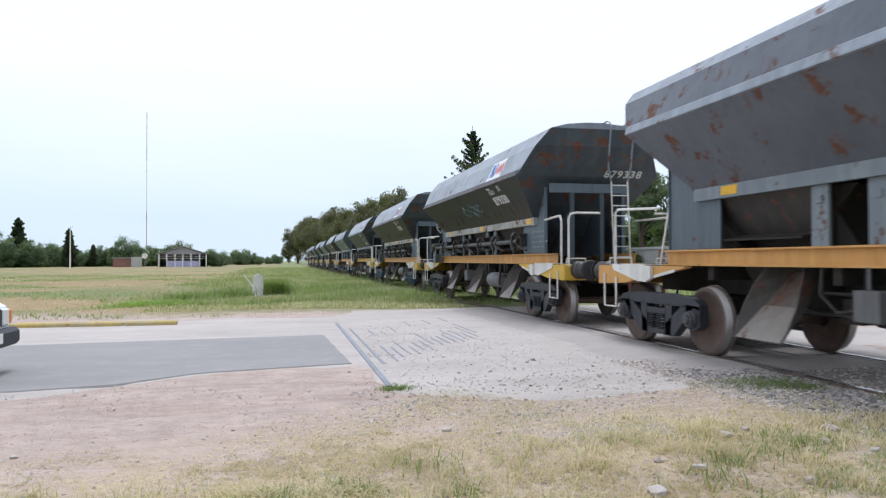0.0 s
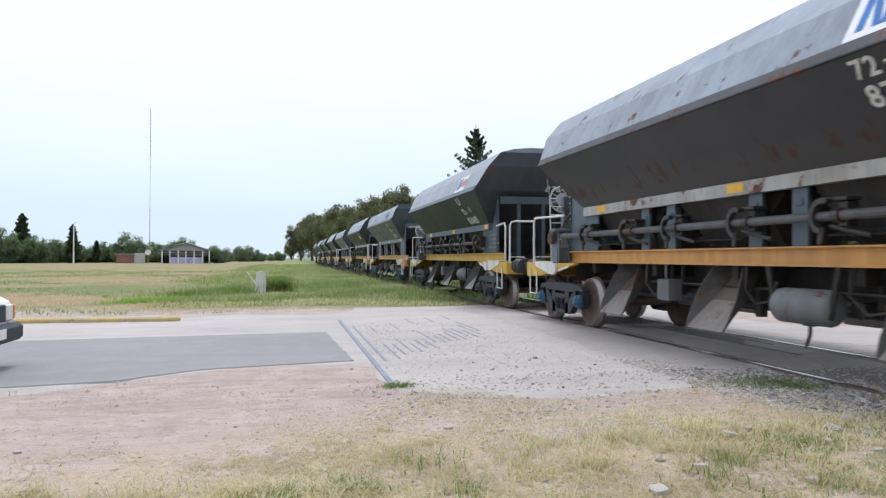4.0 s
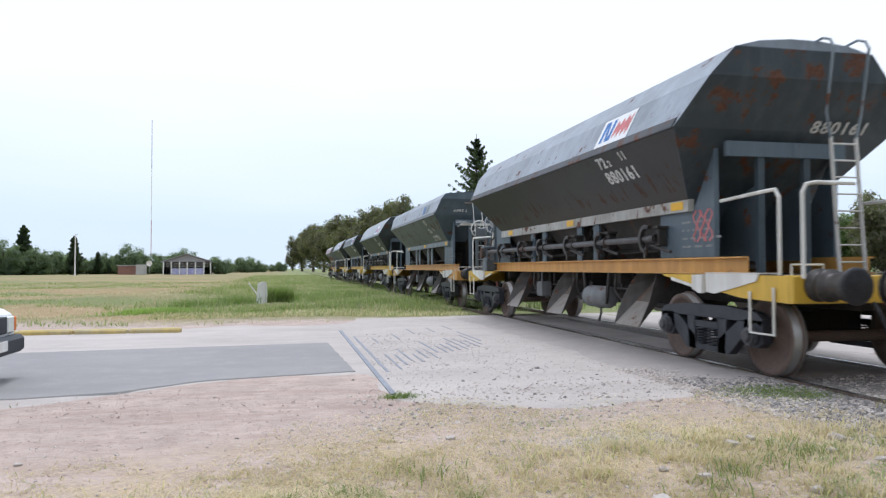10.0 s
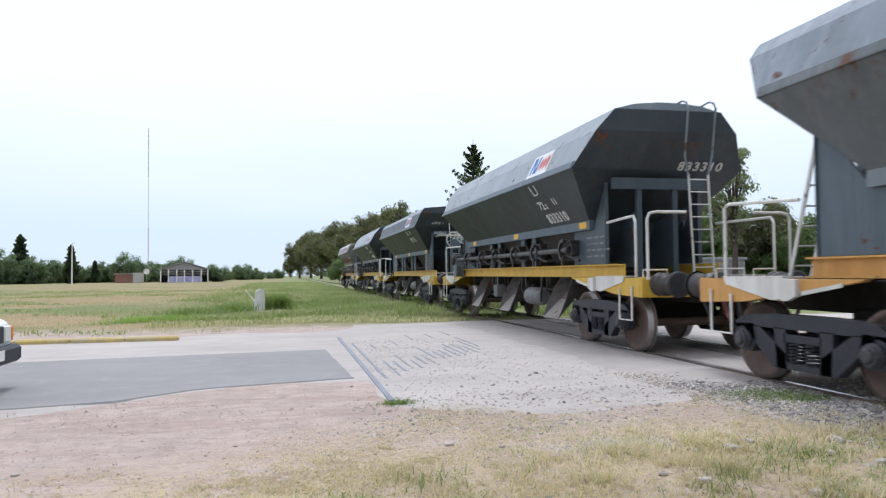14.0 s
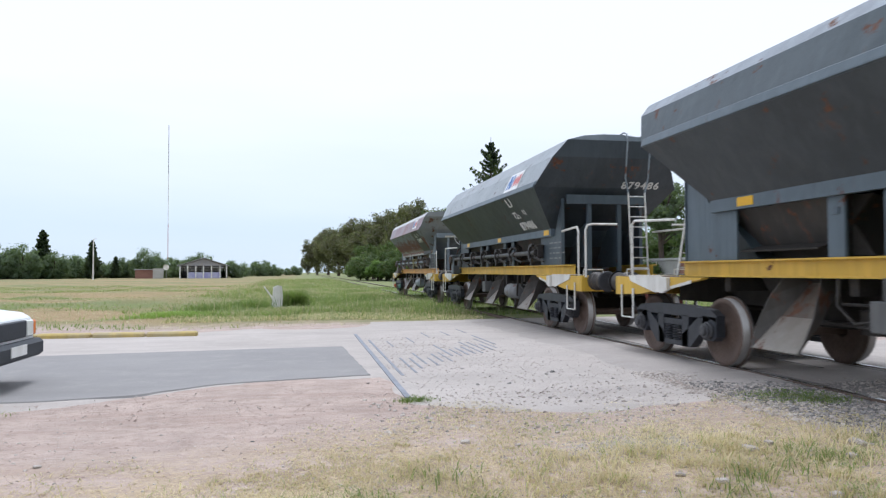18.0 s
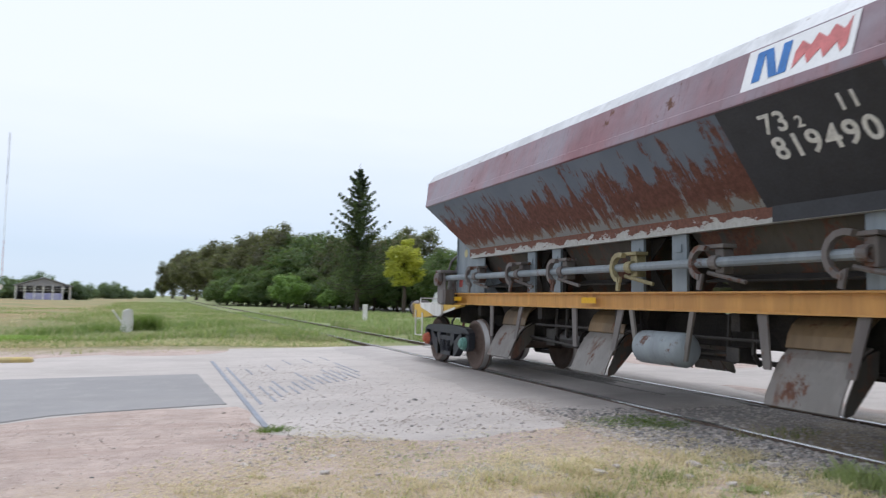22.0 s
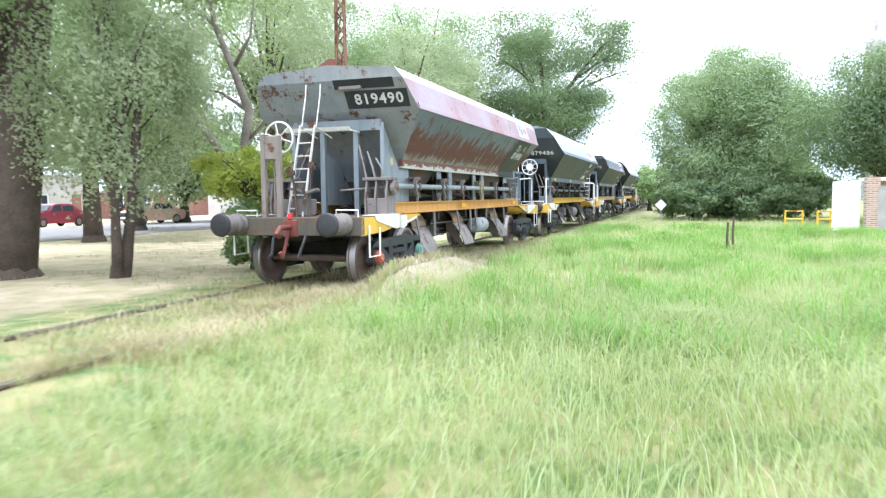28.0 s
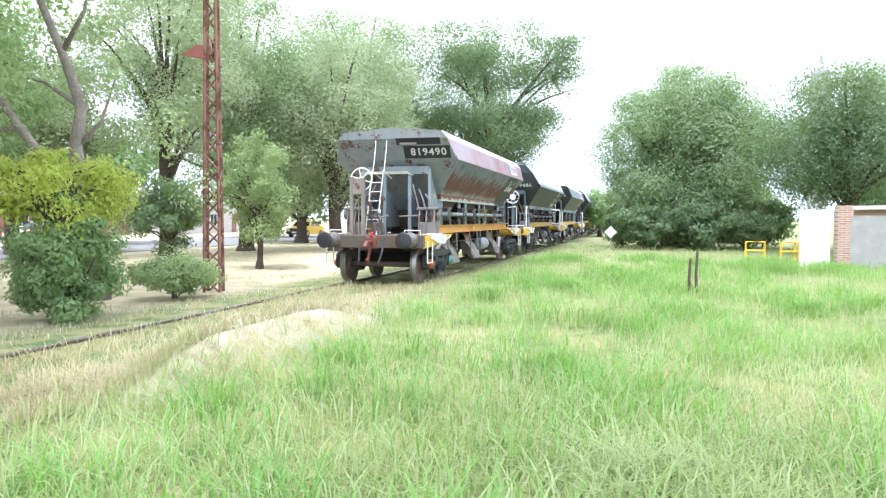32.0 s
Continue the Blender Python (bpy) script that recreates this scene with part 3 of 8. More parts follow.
        part("coupling_hook", bm, M["hook_red"], ob, "red-brown screw coupling and hook")
        bm = B()
        tube(bm, [(0.25, e * 6.7, 0.9), (0.27, e * 6.85, 0.8), (0.24, e * 6.95, 0.55), (0.2, e * 7.1, 0.52)], 0.025, 6)
        part("brake_hose", bm, M["black_iron"], ob)
        bm = B()
        tube(bm, [(-0.25, e * 6.7, 0.9), (-0.28, e * 6.86, 0.75), (-0.22, e * 6.95, 0.5)], 0.025, 6)
        part("brake_hose", bm, M["black_iron"], ob)
    make_bogie(ob, YB, ("cap_dark", "cap_dark"))
    make_bogie(ob, -YB, ("cap_dark", "cap_dark"))

    # hopper body
    if kind == "flat":
        sect = [(0.94, 2.1), (1.57, 2.95), (1.4, 3.45), (1.26, 3.62)]
    else:
        sect = [(0.94, 2.1), (1.57, 2.95), (1.27, 3.53), (0.96, 3.88)]
    t = 0.025
    for s in (-1, 1):
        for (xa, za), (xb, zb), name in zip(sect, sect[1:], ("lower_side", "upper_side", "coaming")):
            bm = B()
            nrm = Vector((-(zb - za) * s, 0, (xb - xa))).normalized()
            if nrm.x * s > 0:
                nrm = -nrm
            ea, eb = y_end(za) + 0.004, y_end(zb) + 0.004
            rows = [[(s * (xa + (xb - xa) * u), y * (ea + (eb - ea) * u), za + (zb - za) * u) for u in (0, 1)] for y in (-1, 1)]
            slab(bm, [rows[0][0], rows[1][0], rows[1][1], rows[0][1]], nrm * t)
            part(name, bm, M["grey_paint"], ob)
        # the folded lip along the widest line
        bm = B()
        xr, zr = sect[1]
        e = y_end(zr)
        xu, zu = xr + (sect[2][0] - xr) * 0.2, zr + (sect[2][1] - zr) * 0.2
        slab(bm, [(s * (xr - 0.01), -e, zr - 0.014), (s * (xr + 0.016), -e, zr - 0.004), (s * (xr + 0.014), -e, zr + 0.012), (s * (xu + 0.018), -e, zu), (s * (xu - 0.004), -e, zu + 0.012), (s * (xr - 0.02), -e, zr + 0.01)], (0, 2 * e, 0))
        part("lip", bm, M["grey_paint"], ob)
        bm = B()
        slab(bm, [(s * 0.87, y, z) for y, z in ((-4.38, 1.97), (4.38, 1.97), (4.38, 2.14), (-4.38, 2.14))], (s * 0.09, 0, 0))
        part("rim_band", bm, M["grey_paint"], ob)
    xt, zt = sect[-1]
    bm = B()
    et = y_end(zt)
    if kind == "flat":
        slab(bm, [(-xt, -et, zt - 0.06), (xt, -et, zt - 0.06), (xt, et, zt - 0.06), (-xt, et, zt - 0.06)], (0, 0, 0.03))
        part("load", bm, M["rust_heavy"], ob)
    else:
        prof = [(-xt, zt), (-0.62, zt + 0.09), (-0.2, zt + 0.13), (0.2, zt + 0.13), (0.62, zt + 0.09), (xt, zt), (0.9, zt - 0.05), (-0.9, zt - 0.05)]
        slab(bm, [(x, -et, z) for x, z in prof], (0, 2 * et, 0))
        part("roof", bm, M["pale_skylit"], ob)
    for e in (-1, 1):
        bm = B()
        rows = [[(x * u, e * y_end(z), z) for u in (-1, 0, 1)] for x, z in sect]
        if kind == "flat":
            rows[-1][1] = (0, rows[-1][1][1], 3.72)
        shell(bm, rows, (0, e * 0.02, 0))
        part("end_plate", bm, M["grey_paint"], ob)
        bm = B()
        slab(bm, [(-0.86, e * 4.34, 2.1), (0.86, e * 4.34, 2.1), (0.7, e * 3.55, 1.2), (-0.7, e * 3.55, 1.2)], (0, e * 0.02, 0.0))
        part("end_slope", bm, M["rust_heavy"], ob, "rust-stained sloping hopper end")
        bm = B()
        box(bm, (-0.86, min(e * 5.06, e * 5.12), 2.61), (0.86, max(e * 5.06, e * 5.12), 2.8))
        part("end_beam", bm, M["grey_paint"], ob)
        for x in (-0.36, 0.3):
            bm = B()
            box(bm, (x - 0.045, min(e * 5.02, e * 5.1), 1.13), (x + 0.045, max(e * 5.02, e * 5.1), 2.62))
            part("end_post", bm, M["grey_paint"], ob)
            # Webs near-black by default: shade inside the end opening, painted on.
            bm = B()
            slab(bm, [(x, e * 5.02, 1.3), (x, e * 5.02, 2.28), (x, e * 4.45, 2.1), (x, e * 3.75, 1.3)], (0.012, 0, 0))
            part("post_web", bm, M["grime_shade"], ob)
        for s in (-1, 1):
            bm = B()
            x = s * 0.86
            yo = 5.1 if e > 0 else 4.9
            slab(bm, [(x, e * y, z) for y, z in ((yo, 1.35), (yo, 2.74), (4.38, 1.97), (3.9 if e > 0 else 3.5, 1.97), (3.9 if e > 0 else 3.5, 1.35))], (s * 0.025, 0, 0))
            slab(bm, [(x - s * 0.02, e * yo, 1.35), (x - s * 0.02, e * yo, 2.74), (x + s * 0.05, e * yo, 2.74), (x + s * 0.05, e * yo, 1.35)], (0, e * 0.012, 0))
            part("side_plate", bm, M["grey_paint"], ob)
    # pockets below the rim, with posts on both sides
    for y0, y1 in ((4.15, 2.25), (1.3, -0.42), (-1.35, -4.15)):
        bm = B()
        loop = [[(-0.84, y0, 2.0), (0.84, y0, 2.0), (0.84, y1, 2.0), (-0.84, y1, 2.0)], [(-0.42, y0 - 0.3, 1.25), (0.42, y0 - 0.3, 1.25), (0.42, y1 + 0.3, 1.25), (-0.42, y1 + 0.3, 1.25)]]
        vv = [[bm.verts.new(p) for p in r] for r in loop]
        for i in range(4):
            bm.faces.new((vv[0][i], vv[0][(i + 1) % 4], vv[1][(i + 1) % 4], vv[1][i]))
        bm.faces.new(vv[1])
        part("pocket", bm, M["rust_heavy"], ob, "rust-streaked discharge pocket")
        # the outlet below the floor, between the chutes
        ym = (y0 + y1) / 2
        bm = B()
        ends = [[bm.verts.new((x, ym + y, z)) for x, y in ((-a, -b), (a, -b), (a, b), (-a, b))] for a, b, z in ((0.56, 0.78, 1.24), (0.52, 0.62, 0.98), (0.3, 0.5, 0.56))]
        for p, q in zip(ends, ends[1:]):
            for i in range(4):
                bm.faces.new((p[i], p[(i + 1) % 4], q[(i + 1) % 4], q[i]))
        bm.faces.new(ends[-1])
        part("outlet", bm, M["grime_shade"], ob)
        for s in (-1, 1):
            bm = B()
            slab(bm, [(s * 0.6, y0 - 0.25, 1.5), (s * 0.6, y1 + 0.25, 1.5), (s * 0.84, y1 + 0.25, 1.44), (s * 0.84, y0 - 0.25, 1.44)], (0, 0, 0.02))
            part("pocket_door", bm, M["grime_shade"], ob)
    # near-black sill plates and corner gussets between the pockets, grime and painted shade in one tone
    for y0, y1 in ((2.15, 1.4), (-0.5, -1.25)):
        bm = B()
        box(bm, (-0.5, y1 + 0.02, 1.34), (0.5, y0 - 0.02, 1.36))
        part("sill_plate", bm, M["grime_shade"], ob)
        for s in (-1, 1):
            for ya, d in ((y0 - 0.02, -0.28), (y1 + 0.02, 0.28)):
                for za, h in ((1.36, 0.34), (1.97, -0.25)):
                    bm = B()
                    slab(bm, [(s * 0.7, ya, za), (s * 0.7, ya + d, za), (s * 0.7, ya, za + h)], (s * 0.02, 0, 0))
                    part("gusset", bm, M["grime_shade"], ob)
    for s in (-1, 1):
        for y in (2.15, 1.4, -0.5, -1.25):
            bm = B()
            box(bm, (min(s * 0.865, s * 0.9), y - 0.12, 1.345), (max(s * 0.865, s * 0.9), y + 0.12, 1.97))
            box(bm, (min(s * 0.9, s * 0.915), y - 0.05, 1.78), (max(s * 0.9, s * 0.915), y + 0.05, 1.86))
            part("post", bm, M["grey_paint"], ob)
        # chutes: plain bent sheets on hangers, or flared troughs
        if plain_chutes:
            for y in (3.02, 0.38, -2.95):
                bm = B()
                arc = [(0.62, 0.86), (0.72, 0.81), (0.81, 0.73), (0.88, 0.63), (0.94, 0.52), (0.99, 0.41), (1.03, 0.31)]
                shell(bm, [[(s * x, y - 0.39, z), (s * x, y + 0.39, z)] for x, z in arc], (s * 0.012, 0, 0.012))
                part("chute", bm, M["chute"], ob, "bent sheet-steel discharge chute")
                bm = B()
                arc = [(0.42, 1.13), (0.56, 1.1), (0.66, 1.03), (0.72, 0.93), (0.75, 0.82)]
                shell(bm, [[(s * x, y - 0.4, z), (s * x, y + 0.4, z)] for x, z in arc], (s * 0.012, 0, 0.012))
                part("chute_hood", bm, M["hood"], ob, "rust-yellow curved hood above the chute")
                for d in (-0.39, 0.39):
                    bm = B()
                    fan = [(0.58, 0.85), (0.7, 0.81), (0.79, 0.73), (0.86, 0.63), (0.92, 0.52), (0.98, 0.4), (1.0, 0.3), (0.9, 0.33), (0.76, 0.47), (0.6, 0.64)]
                    slab(bm, [(s * x, y + d * 1.06, z) for x, z in fan], (0, 0.014, 0))
                    part("chute_cheek", bm, M["rust_heavy"], ob)
                    bm = B()
                    yy = y + d * 1.38
                    slab(bm, [(s * 0.88, yy - 0.06, 1.13), (s * 0.88, yy + 0.06, 1.13), (s * 0.93, y + d * 1.12 + 0.045, 0.62), (s * 0.93, y + d * 1.12 - 0.045, 0.62)], (s * 0.02, 0, 0))
                    part("hanger", bm, M["chute"], ob)
        else:
            for y in (2.78, 0.12, -2.98):
                flared_chute(ob, s, y)
    # air tank and brake rods
    yt = -0.95 if plain_chutes else -1.3
    bm = B()
    lathe(bm, [(-0.44, 0), (-0.435, 0.09), (-0.41, 0.15), (-0.35, 0.19), (0.35, 0.19), (0.41, 0.15), (0.435, 0.09), (0.44, 0)], "y", (-0.86, yt, 0.71), 20)
    part("air_tank", bm, M["tank"], ob, "weathered cylindrical air reservoir", True)
    for d in (0.47, -0.5):
        bm = B()
        slab(bm, [(-0.95, yt + d * 1.1 - 0.035, 1.13), (-0.95, yt + d * 1.1 + 0.035, 1.13), (-0.95, yt + d * 0.86 + 0.03, 0.6), (-0.95, yt + d * 0.86 - 0.03, 0.6)], (0.03, 0, 0))
        part("tank_strap", bm, M["chute"], ob)
    if not plain_chutes:
        bm = B()
        box(bm, (-0.9, yt - 0.12, 0.51), (-0.82, yt + 0.02, 0.53), 0.004)
        tube(bm, [(-0.86, yt - 0.05, 0.54), (-0.86, yt - 0.05, 0.42), (-0.88, yt - 0.01, 0.28)], 0.02, 6)
        part("drain_cock", bm, M["greasy"], ob, "small drain cock under the reservoir")
        bm = B()
        box(bm, (-1.0, 1.3, 0.62), (-0.78, 1.62, 0.92), 0.012)
        tube(bm, [(-0.92, 1.5, 0.92), (-0.92, 1.5, 1.14)], 0.018, 6)
        part("valve_box", bm, M["cheek_pale"], ob, "grey steel valve box on a pipe")
        for ya, yb in ((2.2, 1.75), (-0.25, -0.6), (-1.9, -2.35)):
            bm = B()
            tube(bm, [(-0.84, ya, 1.12), (-0.86, ya, 0.85), (-0.85, (ya + yb) / 2, 0.68), (-0.8, yb, 0.72), (-0.72, yb - 0.05, 0.95)], 0.018, 6)
            part("brake_hose", bm, M["greasy"], ob)
    bm = B()
    tube(bm, [(-0.4, -3.9, 0.62), (-0.4, 3.9, 0.62)], 0.03, 6)
    tube(bm, [(-0.5, -2, 0.7), (-0.5, 2.2, 0.7)], 0.022, 6)
    lathe(bm, [(0, 0), (0, 0.13), (0.55, 0.13), (0.55, 0)], "y", (-0.45, 1.3, 0.66), 12)
    box(bm, (-0.6, 1.95, 0.55), (-0.3, 2.2, 0.8))
    box(bm, (-0.55, -0.1, 0.5), (-0.45, 0.0, 1.1))
    for y in (-2.05, -1.7, 1.55, 1.85):
        tube(bm, [(-0.62, y, 1.1), (-0.6, y + 0.05, 0.72), (-0.45, y + 0.12, 0.6)], 0.025, 6)
    tube(bm, [(-0.72, -2.3, 0.86), (-0.72, 2.3, 0.86)], 0.018, 6)
    tube(bm, [(-0.66, 1.2, 0.58), (-0.66, 2.6, 0.66)], 0.018, 6)
    box(bm, (-0.7, -1.9, 0.62), (-0.5, -1.72, 0.78), 0.01)
    part("brake_rigging", bm, M["greasy"], ob, "dark brake rods and cylinder")
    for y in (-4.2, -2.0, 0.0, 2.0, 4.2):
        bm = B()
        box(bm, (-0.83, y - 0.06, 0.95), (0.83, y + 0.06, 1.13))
        part("cross_member", bm, M["grime_shade"], ob)
    if shaft:
        for s in (-1, 1):
            bm = B()
            tube(bm, [(s * 1.06, -3.62, 1.63), (s * 1.06, 5.3, 1.63)], 0.05, 10)
            part("control_shaft", bm, M["grey_paint"], ob, "long grey control shaft")
            for i, y in enumerate((4.0, 2.4, 1.1, -0.45, -1.85, -3.5)):
                bm = B()
                R = 0.18 if i < 5 else 0.21
                bow = [radians(a) for a in (65, 90, 115, 140, 165, 190, 215, 240, 262)]
                shell(bm, [[(s * 1.07, y - R * math.cos(a), 1.63 + R * math.sin(a)), (s * 1.07, y - (R - 0.055) * math.cos(a), 1.63 + (R - 0.055) * math.sin(a))] for a in bow], (s * 0.07, 0, 0))
                lathe(bm, [(-0.05, 0.05), (-0.05, 0.072), (0.05, 0.072), (0.05, 0.05)], "y", (s * 1.06, y - 0.14, 1.63), 12)
                box(bm, (min(s * 0.9, s * 1.08), y - 0.26, 1.77), (max(s * 0.9, s * 1.08), y - 0.02, 1.81), 0.006)
                box(bm, (min(s * 0.9, s * 1.04), y - 0.22, 1.52), (max(s * 0.9, s * 1.04), y - 0.1, 1.77), 0.01)
                slab(bm, [(s * 1.1, y - 0.02, 1.52), (s * 1.1, y + 0.05, 1.49), (s * 1.1, y + 0.07, 1.36), (s * 1.1, y + 0.02, 1.35)], (s * 0.03, 0, 0))
                tube(bm, [(s * 1.05, y - 0.02, 1.53), (s * 0.98, y - 0.45, 1.43)], 0.024, 6)
                if i == 3 and plain_chutes:
                    part("tan_crank", bm, M["crank_tan"], ob, "curved tan-painted crank")
                else:
                    part("crank", bm, M["greasy"], ob, "curved black crank")
            bm = B()
            box(bm, (min(s * 0.7, s * 1.15), 5.2, 1.13), (max(s * 0.7, s * 1.15), 5.5, 1.42), 0.01)
            for dx in (0.72, 0.9, 1.1):
                slab(bm, [(s * dx, 5.15, 1.13), (s * dx, 5.55, 1.13), (s * dx, 5.55, 1.45), (s * dx, 5.47, 1.75), (s * dx, 5.22, 1.75), (s * dx, 5.15, 1.45)], (s * 0.03, 0, 0))
            box(bm, (min(s * 0.66, s * 1.2), 5.2, 1.72), (max(s * 0.66, s * 1.2), 5.5, 1.78), 0.01)
            part("lever_stand", bm, M["grey_rust"], ob, "grimy lever stand")
            bm = B()
            for k in range(3):
                x = s * (0.72 + 0.16 * k)
                tube(bm, [(x, 5.36, 1.6), (x - s * 0.1, 5.32, 1.95), (x - s * 0.24, 5.22, 2.35 - 0.12 * k)], 0.02, 6)
            tube(bm, [(s * 1.25, 5.35, 1.62), (s * 0.2, 5.4, 1.56)], 0.022, 6)
            lathe(bm, [(0, 0), (0, 0.12), (s * 0.08, 0.12), (s * 0.08, 0)], "x", (s * 1.16, 5.36, 1.6), 12)
            part("lever", bm, M["rust_heavy"], ob, "bent rusty hand levers")
    return ob


def repaint(ob, scheme):
    """Give the parts of a wagon their paints: scheme maps a part's name to a material."""
    for o in ob.children_recursive:
        key = o.name.split(".")[0]
        if key in scheme and o.type == "MESH" and o.material_slots:
            o.material_slots[0].link = "OBJECT"
            o.material_slots[0].material = M[scheme[key]]


def fit_round_ends(ob):
    """Ladder, rails and brake wheels of the round-roofed wagons."""
    # leading end (towards -y): ladder with hoops, hand rails
    ladder_of(ob, 0.32, 0.68, (-5.62, 1.15), (-5.5, 2.82), 8)
    bm = B()
    for x in (0.25, 0.75):
        tube(bm, [(0.5 + (x - 0.5) * 0.72, -5.5, 2.8), (x, -5.52, 3.12), (x, -5.66, 3.9), (x, -5.6, 4.0), (x, -5.48, 4.05), (x, -4.9, 4.0), (x, -4.8, 3.9)], 0.018, 6)
    part("ladder_hoop", bm, M["grey_paint"], ob, "bent pipe hoops above the ladder")
    for e in (-1, 1):
        for s in (-1, 1):
            bm = B()
            tube(bm, [(s * 1.16, e * 6.5, 1.1), (s * 1.16, e * 6.5, 1.95), (s * 1.16, e * 6.44, 2.04), (s * 1.14, e * 6.2, 2.04), (s * 1.0, e * 5.2, 2.03)], 0.022, 7)
            part("hand_rail", bm, M["white_paint"], ob, "bent white hand rail")
            if e < 0:
                bm = B()
                tube(bm, [(s * 1.16, e * 6.86, 1.1), (s * 1.16, e * 6.86, 1.97), (s * 1.12, e * 6.86, 2.05), (s * 1.02, e * 6.86, 2.07), (s * 0.55, e * 6.86, 2.07)], 0.022, 7)
                part("hand_rail", bm, M["white_paint"], ob, "bent white hand rail")
    ladder_of(ob, 0.1, 0.45, (5.65, 1.15), (5.3, 2.6), 7)
    bm = B()
    box(bm, (-0.62, 6.2, 1.13), (-0.5, 6.32, 2.5), 0.01)
    box(bm, (-0.2, 6.2, 1.13), (-0.08, 6.32, 2.2), 0.01)
    box(bm, (-0.66, 6.16, 2.2), (-0.05, 6.36, 2.28), 0.01)
    tube(bm, [(-0.35, 6.34, 1.2), (-0.35, 6.34, 2.25)], 0.02, 6)
    part("brake_post", bm, M["grey_rust"], ob, "grimy dark brake pillar")
    wheel_of(ob, "brake_wheel", (-0.56, 6.42, 2.45), 0.27, 8, "coaming", 0.13)


def fit_flat_ends(ob, e=1):
    """Ladder, brake wheel and rails of the flat-topped wagons, at the brake end."""
    ladder_of(ob, e * 0.1, e * 0.38, (e * 6.2, 1.13), (e * 5.72, 2.68), 7)
    bm = B()
    for x in (e * 0.1, e * 0.38):
        tube(bm, [(x, e * 5.68, 2.66), (x, e * 5.52, 3.2), (x, e * 5.5, 3.4)], 0.012, 6)
        tube(bm, [(x, e * 5.69, 2.64), (x, e * 5.12, 2.5)], 0.014, 6)
    part("ladder_top", bm, M["white_paint"], ob)
    bm = B()
    slab(bm, [(-e * 0.46, e * 5.5, 2.58), (e * 0.8, e * 5.5, 2.58), (e * 0.8, e * 5.53, 2.64), (-e * 0.46, e * 5.53, 2.64)], (0, e * 0.02, 0.012))
    tube(bm, [(-e * 0.44, e * 5.51, 2.6), (-e * 0.44, e * 5.1, 2.58)], 0.014, 6)
    tube(bm, [(e * 0.78, e * 5.51, 2.6), (e * 0.78, e * 5.1, 2.58)], 0.014, 6)
    part("walkway_bar", bm, M["white_paint"], ob)
    bm = B()
    box(bm, (min(e * 0.22, e * 0.3), min(e * 6.6, e * 6.68), 0.8), (max(e * 0.22, e * 0.3), max(e * 6.6, e * 6.68), 2.44), 0.006)
    box(bm, (min(e * 0.5, e * 0.58), min(e * 6.6, e * 6.68), 0.8), (max(e * 0.5, e * 0.58), max(e * 6.6, e * 6.68), 2.46), 0.006)
    box(bm, (min(e * 0.28, e * 0.52), min(e * 6.5, e * 6.66), 2.05), (max(e * 0.28, e * 0.52), max(e * 6.5, e * 6.66), 2.44), 0.02)
    tube(bm, [(e * 0.4, e * 6.56, 1.13), (e * 0.4, e * 6.56, 2.3)], 0.014, 6)
    tube(bm, [(e * 0.4, e * 6.55, 2.38), (e * 0.4, e * 6.4, 2.38)], 0.03, 6)
    part("brake_post", bm, M["old_plank"], ob, "peeling wooden brake pillar with a gear box")
    if e < 0:
        bm = B()
        tube(bm, [(-e * 0.06, e * 6.5, 1.72), (-e * 0.06, e * 6.58, 1.74), (-e * 0.06, e * 6.58, 2.3), (-e * 0.06, e * 6.5, 2.32)], 0.014, 6)
        tube(bm, [(e * 0.0, e * 6.5, 1.13), (e * 0.0, e * 6.5, 2.36)], 0.025, 6)
        part("grab_handle", bm, M["white_paint"], ob, "small white grab handle")
    bm = B()
    zb = 3.32
    box(bm, (-0.62, min(e * (y_end(zb) + 0.02), e * (y_end(zb) + 0.09)), zb - 0.03), (-0.2, max(e * (y_end(zb) + 0.02), e * (y_end(zb) + 0.09)), zb + 0.03), 0.008)
    part("lamp_bracket", bm, M["iron_worn"], ob)
    # rods and cranks of the hand brake behind the pillar
    for x, y, z, lean in ((0.16, 6.3, 1.85, 0.05), (0.04, 6.1, 1.98, -0.08), (0.2, 5.9, 1.72, 0.1), (-0.06, 6.25, 1.62, 0.12)):
        bm = B()
        tube(bm, [(e * x, e * y, 1.13), (e * (x + lean * 0.4), e * y, 1.13 + (z - 1.13) * 0.6), (e * (x + lean), e * (y + 0.05), z)], 0.022, 6)
        lathe(bm, [(-0.03, 0), (-0.03, 0.055), (0.03, 0.055), (0.03, 0)], "y", (e * (x + lean), e * (y + 0.05), z), 10)
        part("brake_rod", bm, M["rust_heavy"], ob)
    bm = B()
    box(bm, (min(e * 0.02, e * 0.24), min(e * 5.85, e * 6.2), 1.13), (max(e * 0.02, e * 0.24), max(e * 5.85, e * 6.2), 1.42), 0.02)
    tube(bm, [(e * 0.3, e * 6.3, 1.6), (e * 0.05, e * 6.15, 1.52), (-e * 0.2, e * 6.2, 1.58)], 0.025, 6)
    part("brake_gear", bm, M["iron_worn"], ob, "rusty hand brake gear")
    wheel_of(ob, "brake_wheel", (e * 0.4, e * 6.4, 2.42), 0.26, 6)
    ladder_of(ob, e * 0.3, e * 0.58, (-e * 5.95, 1.13), (-e * 5.45, 2.68), 7)
    bm = B()
    for x in (e * 0.3, e * 0.58):
        tube(bm, [(x, -e * 5.45, 2.66), (x, -e * 5.5, 3.1)], 0.014, 6)
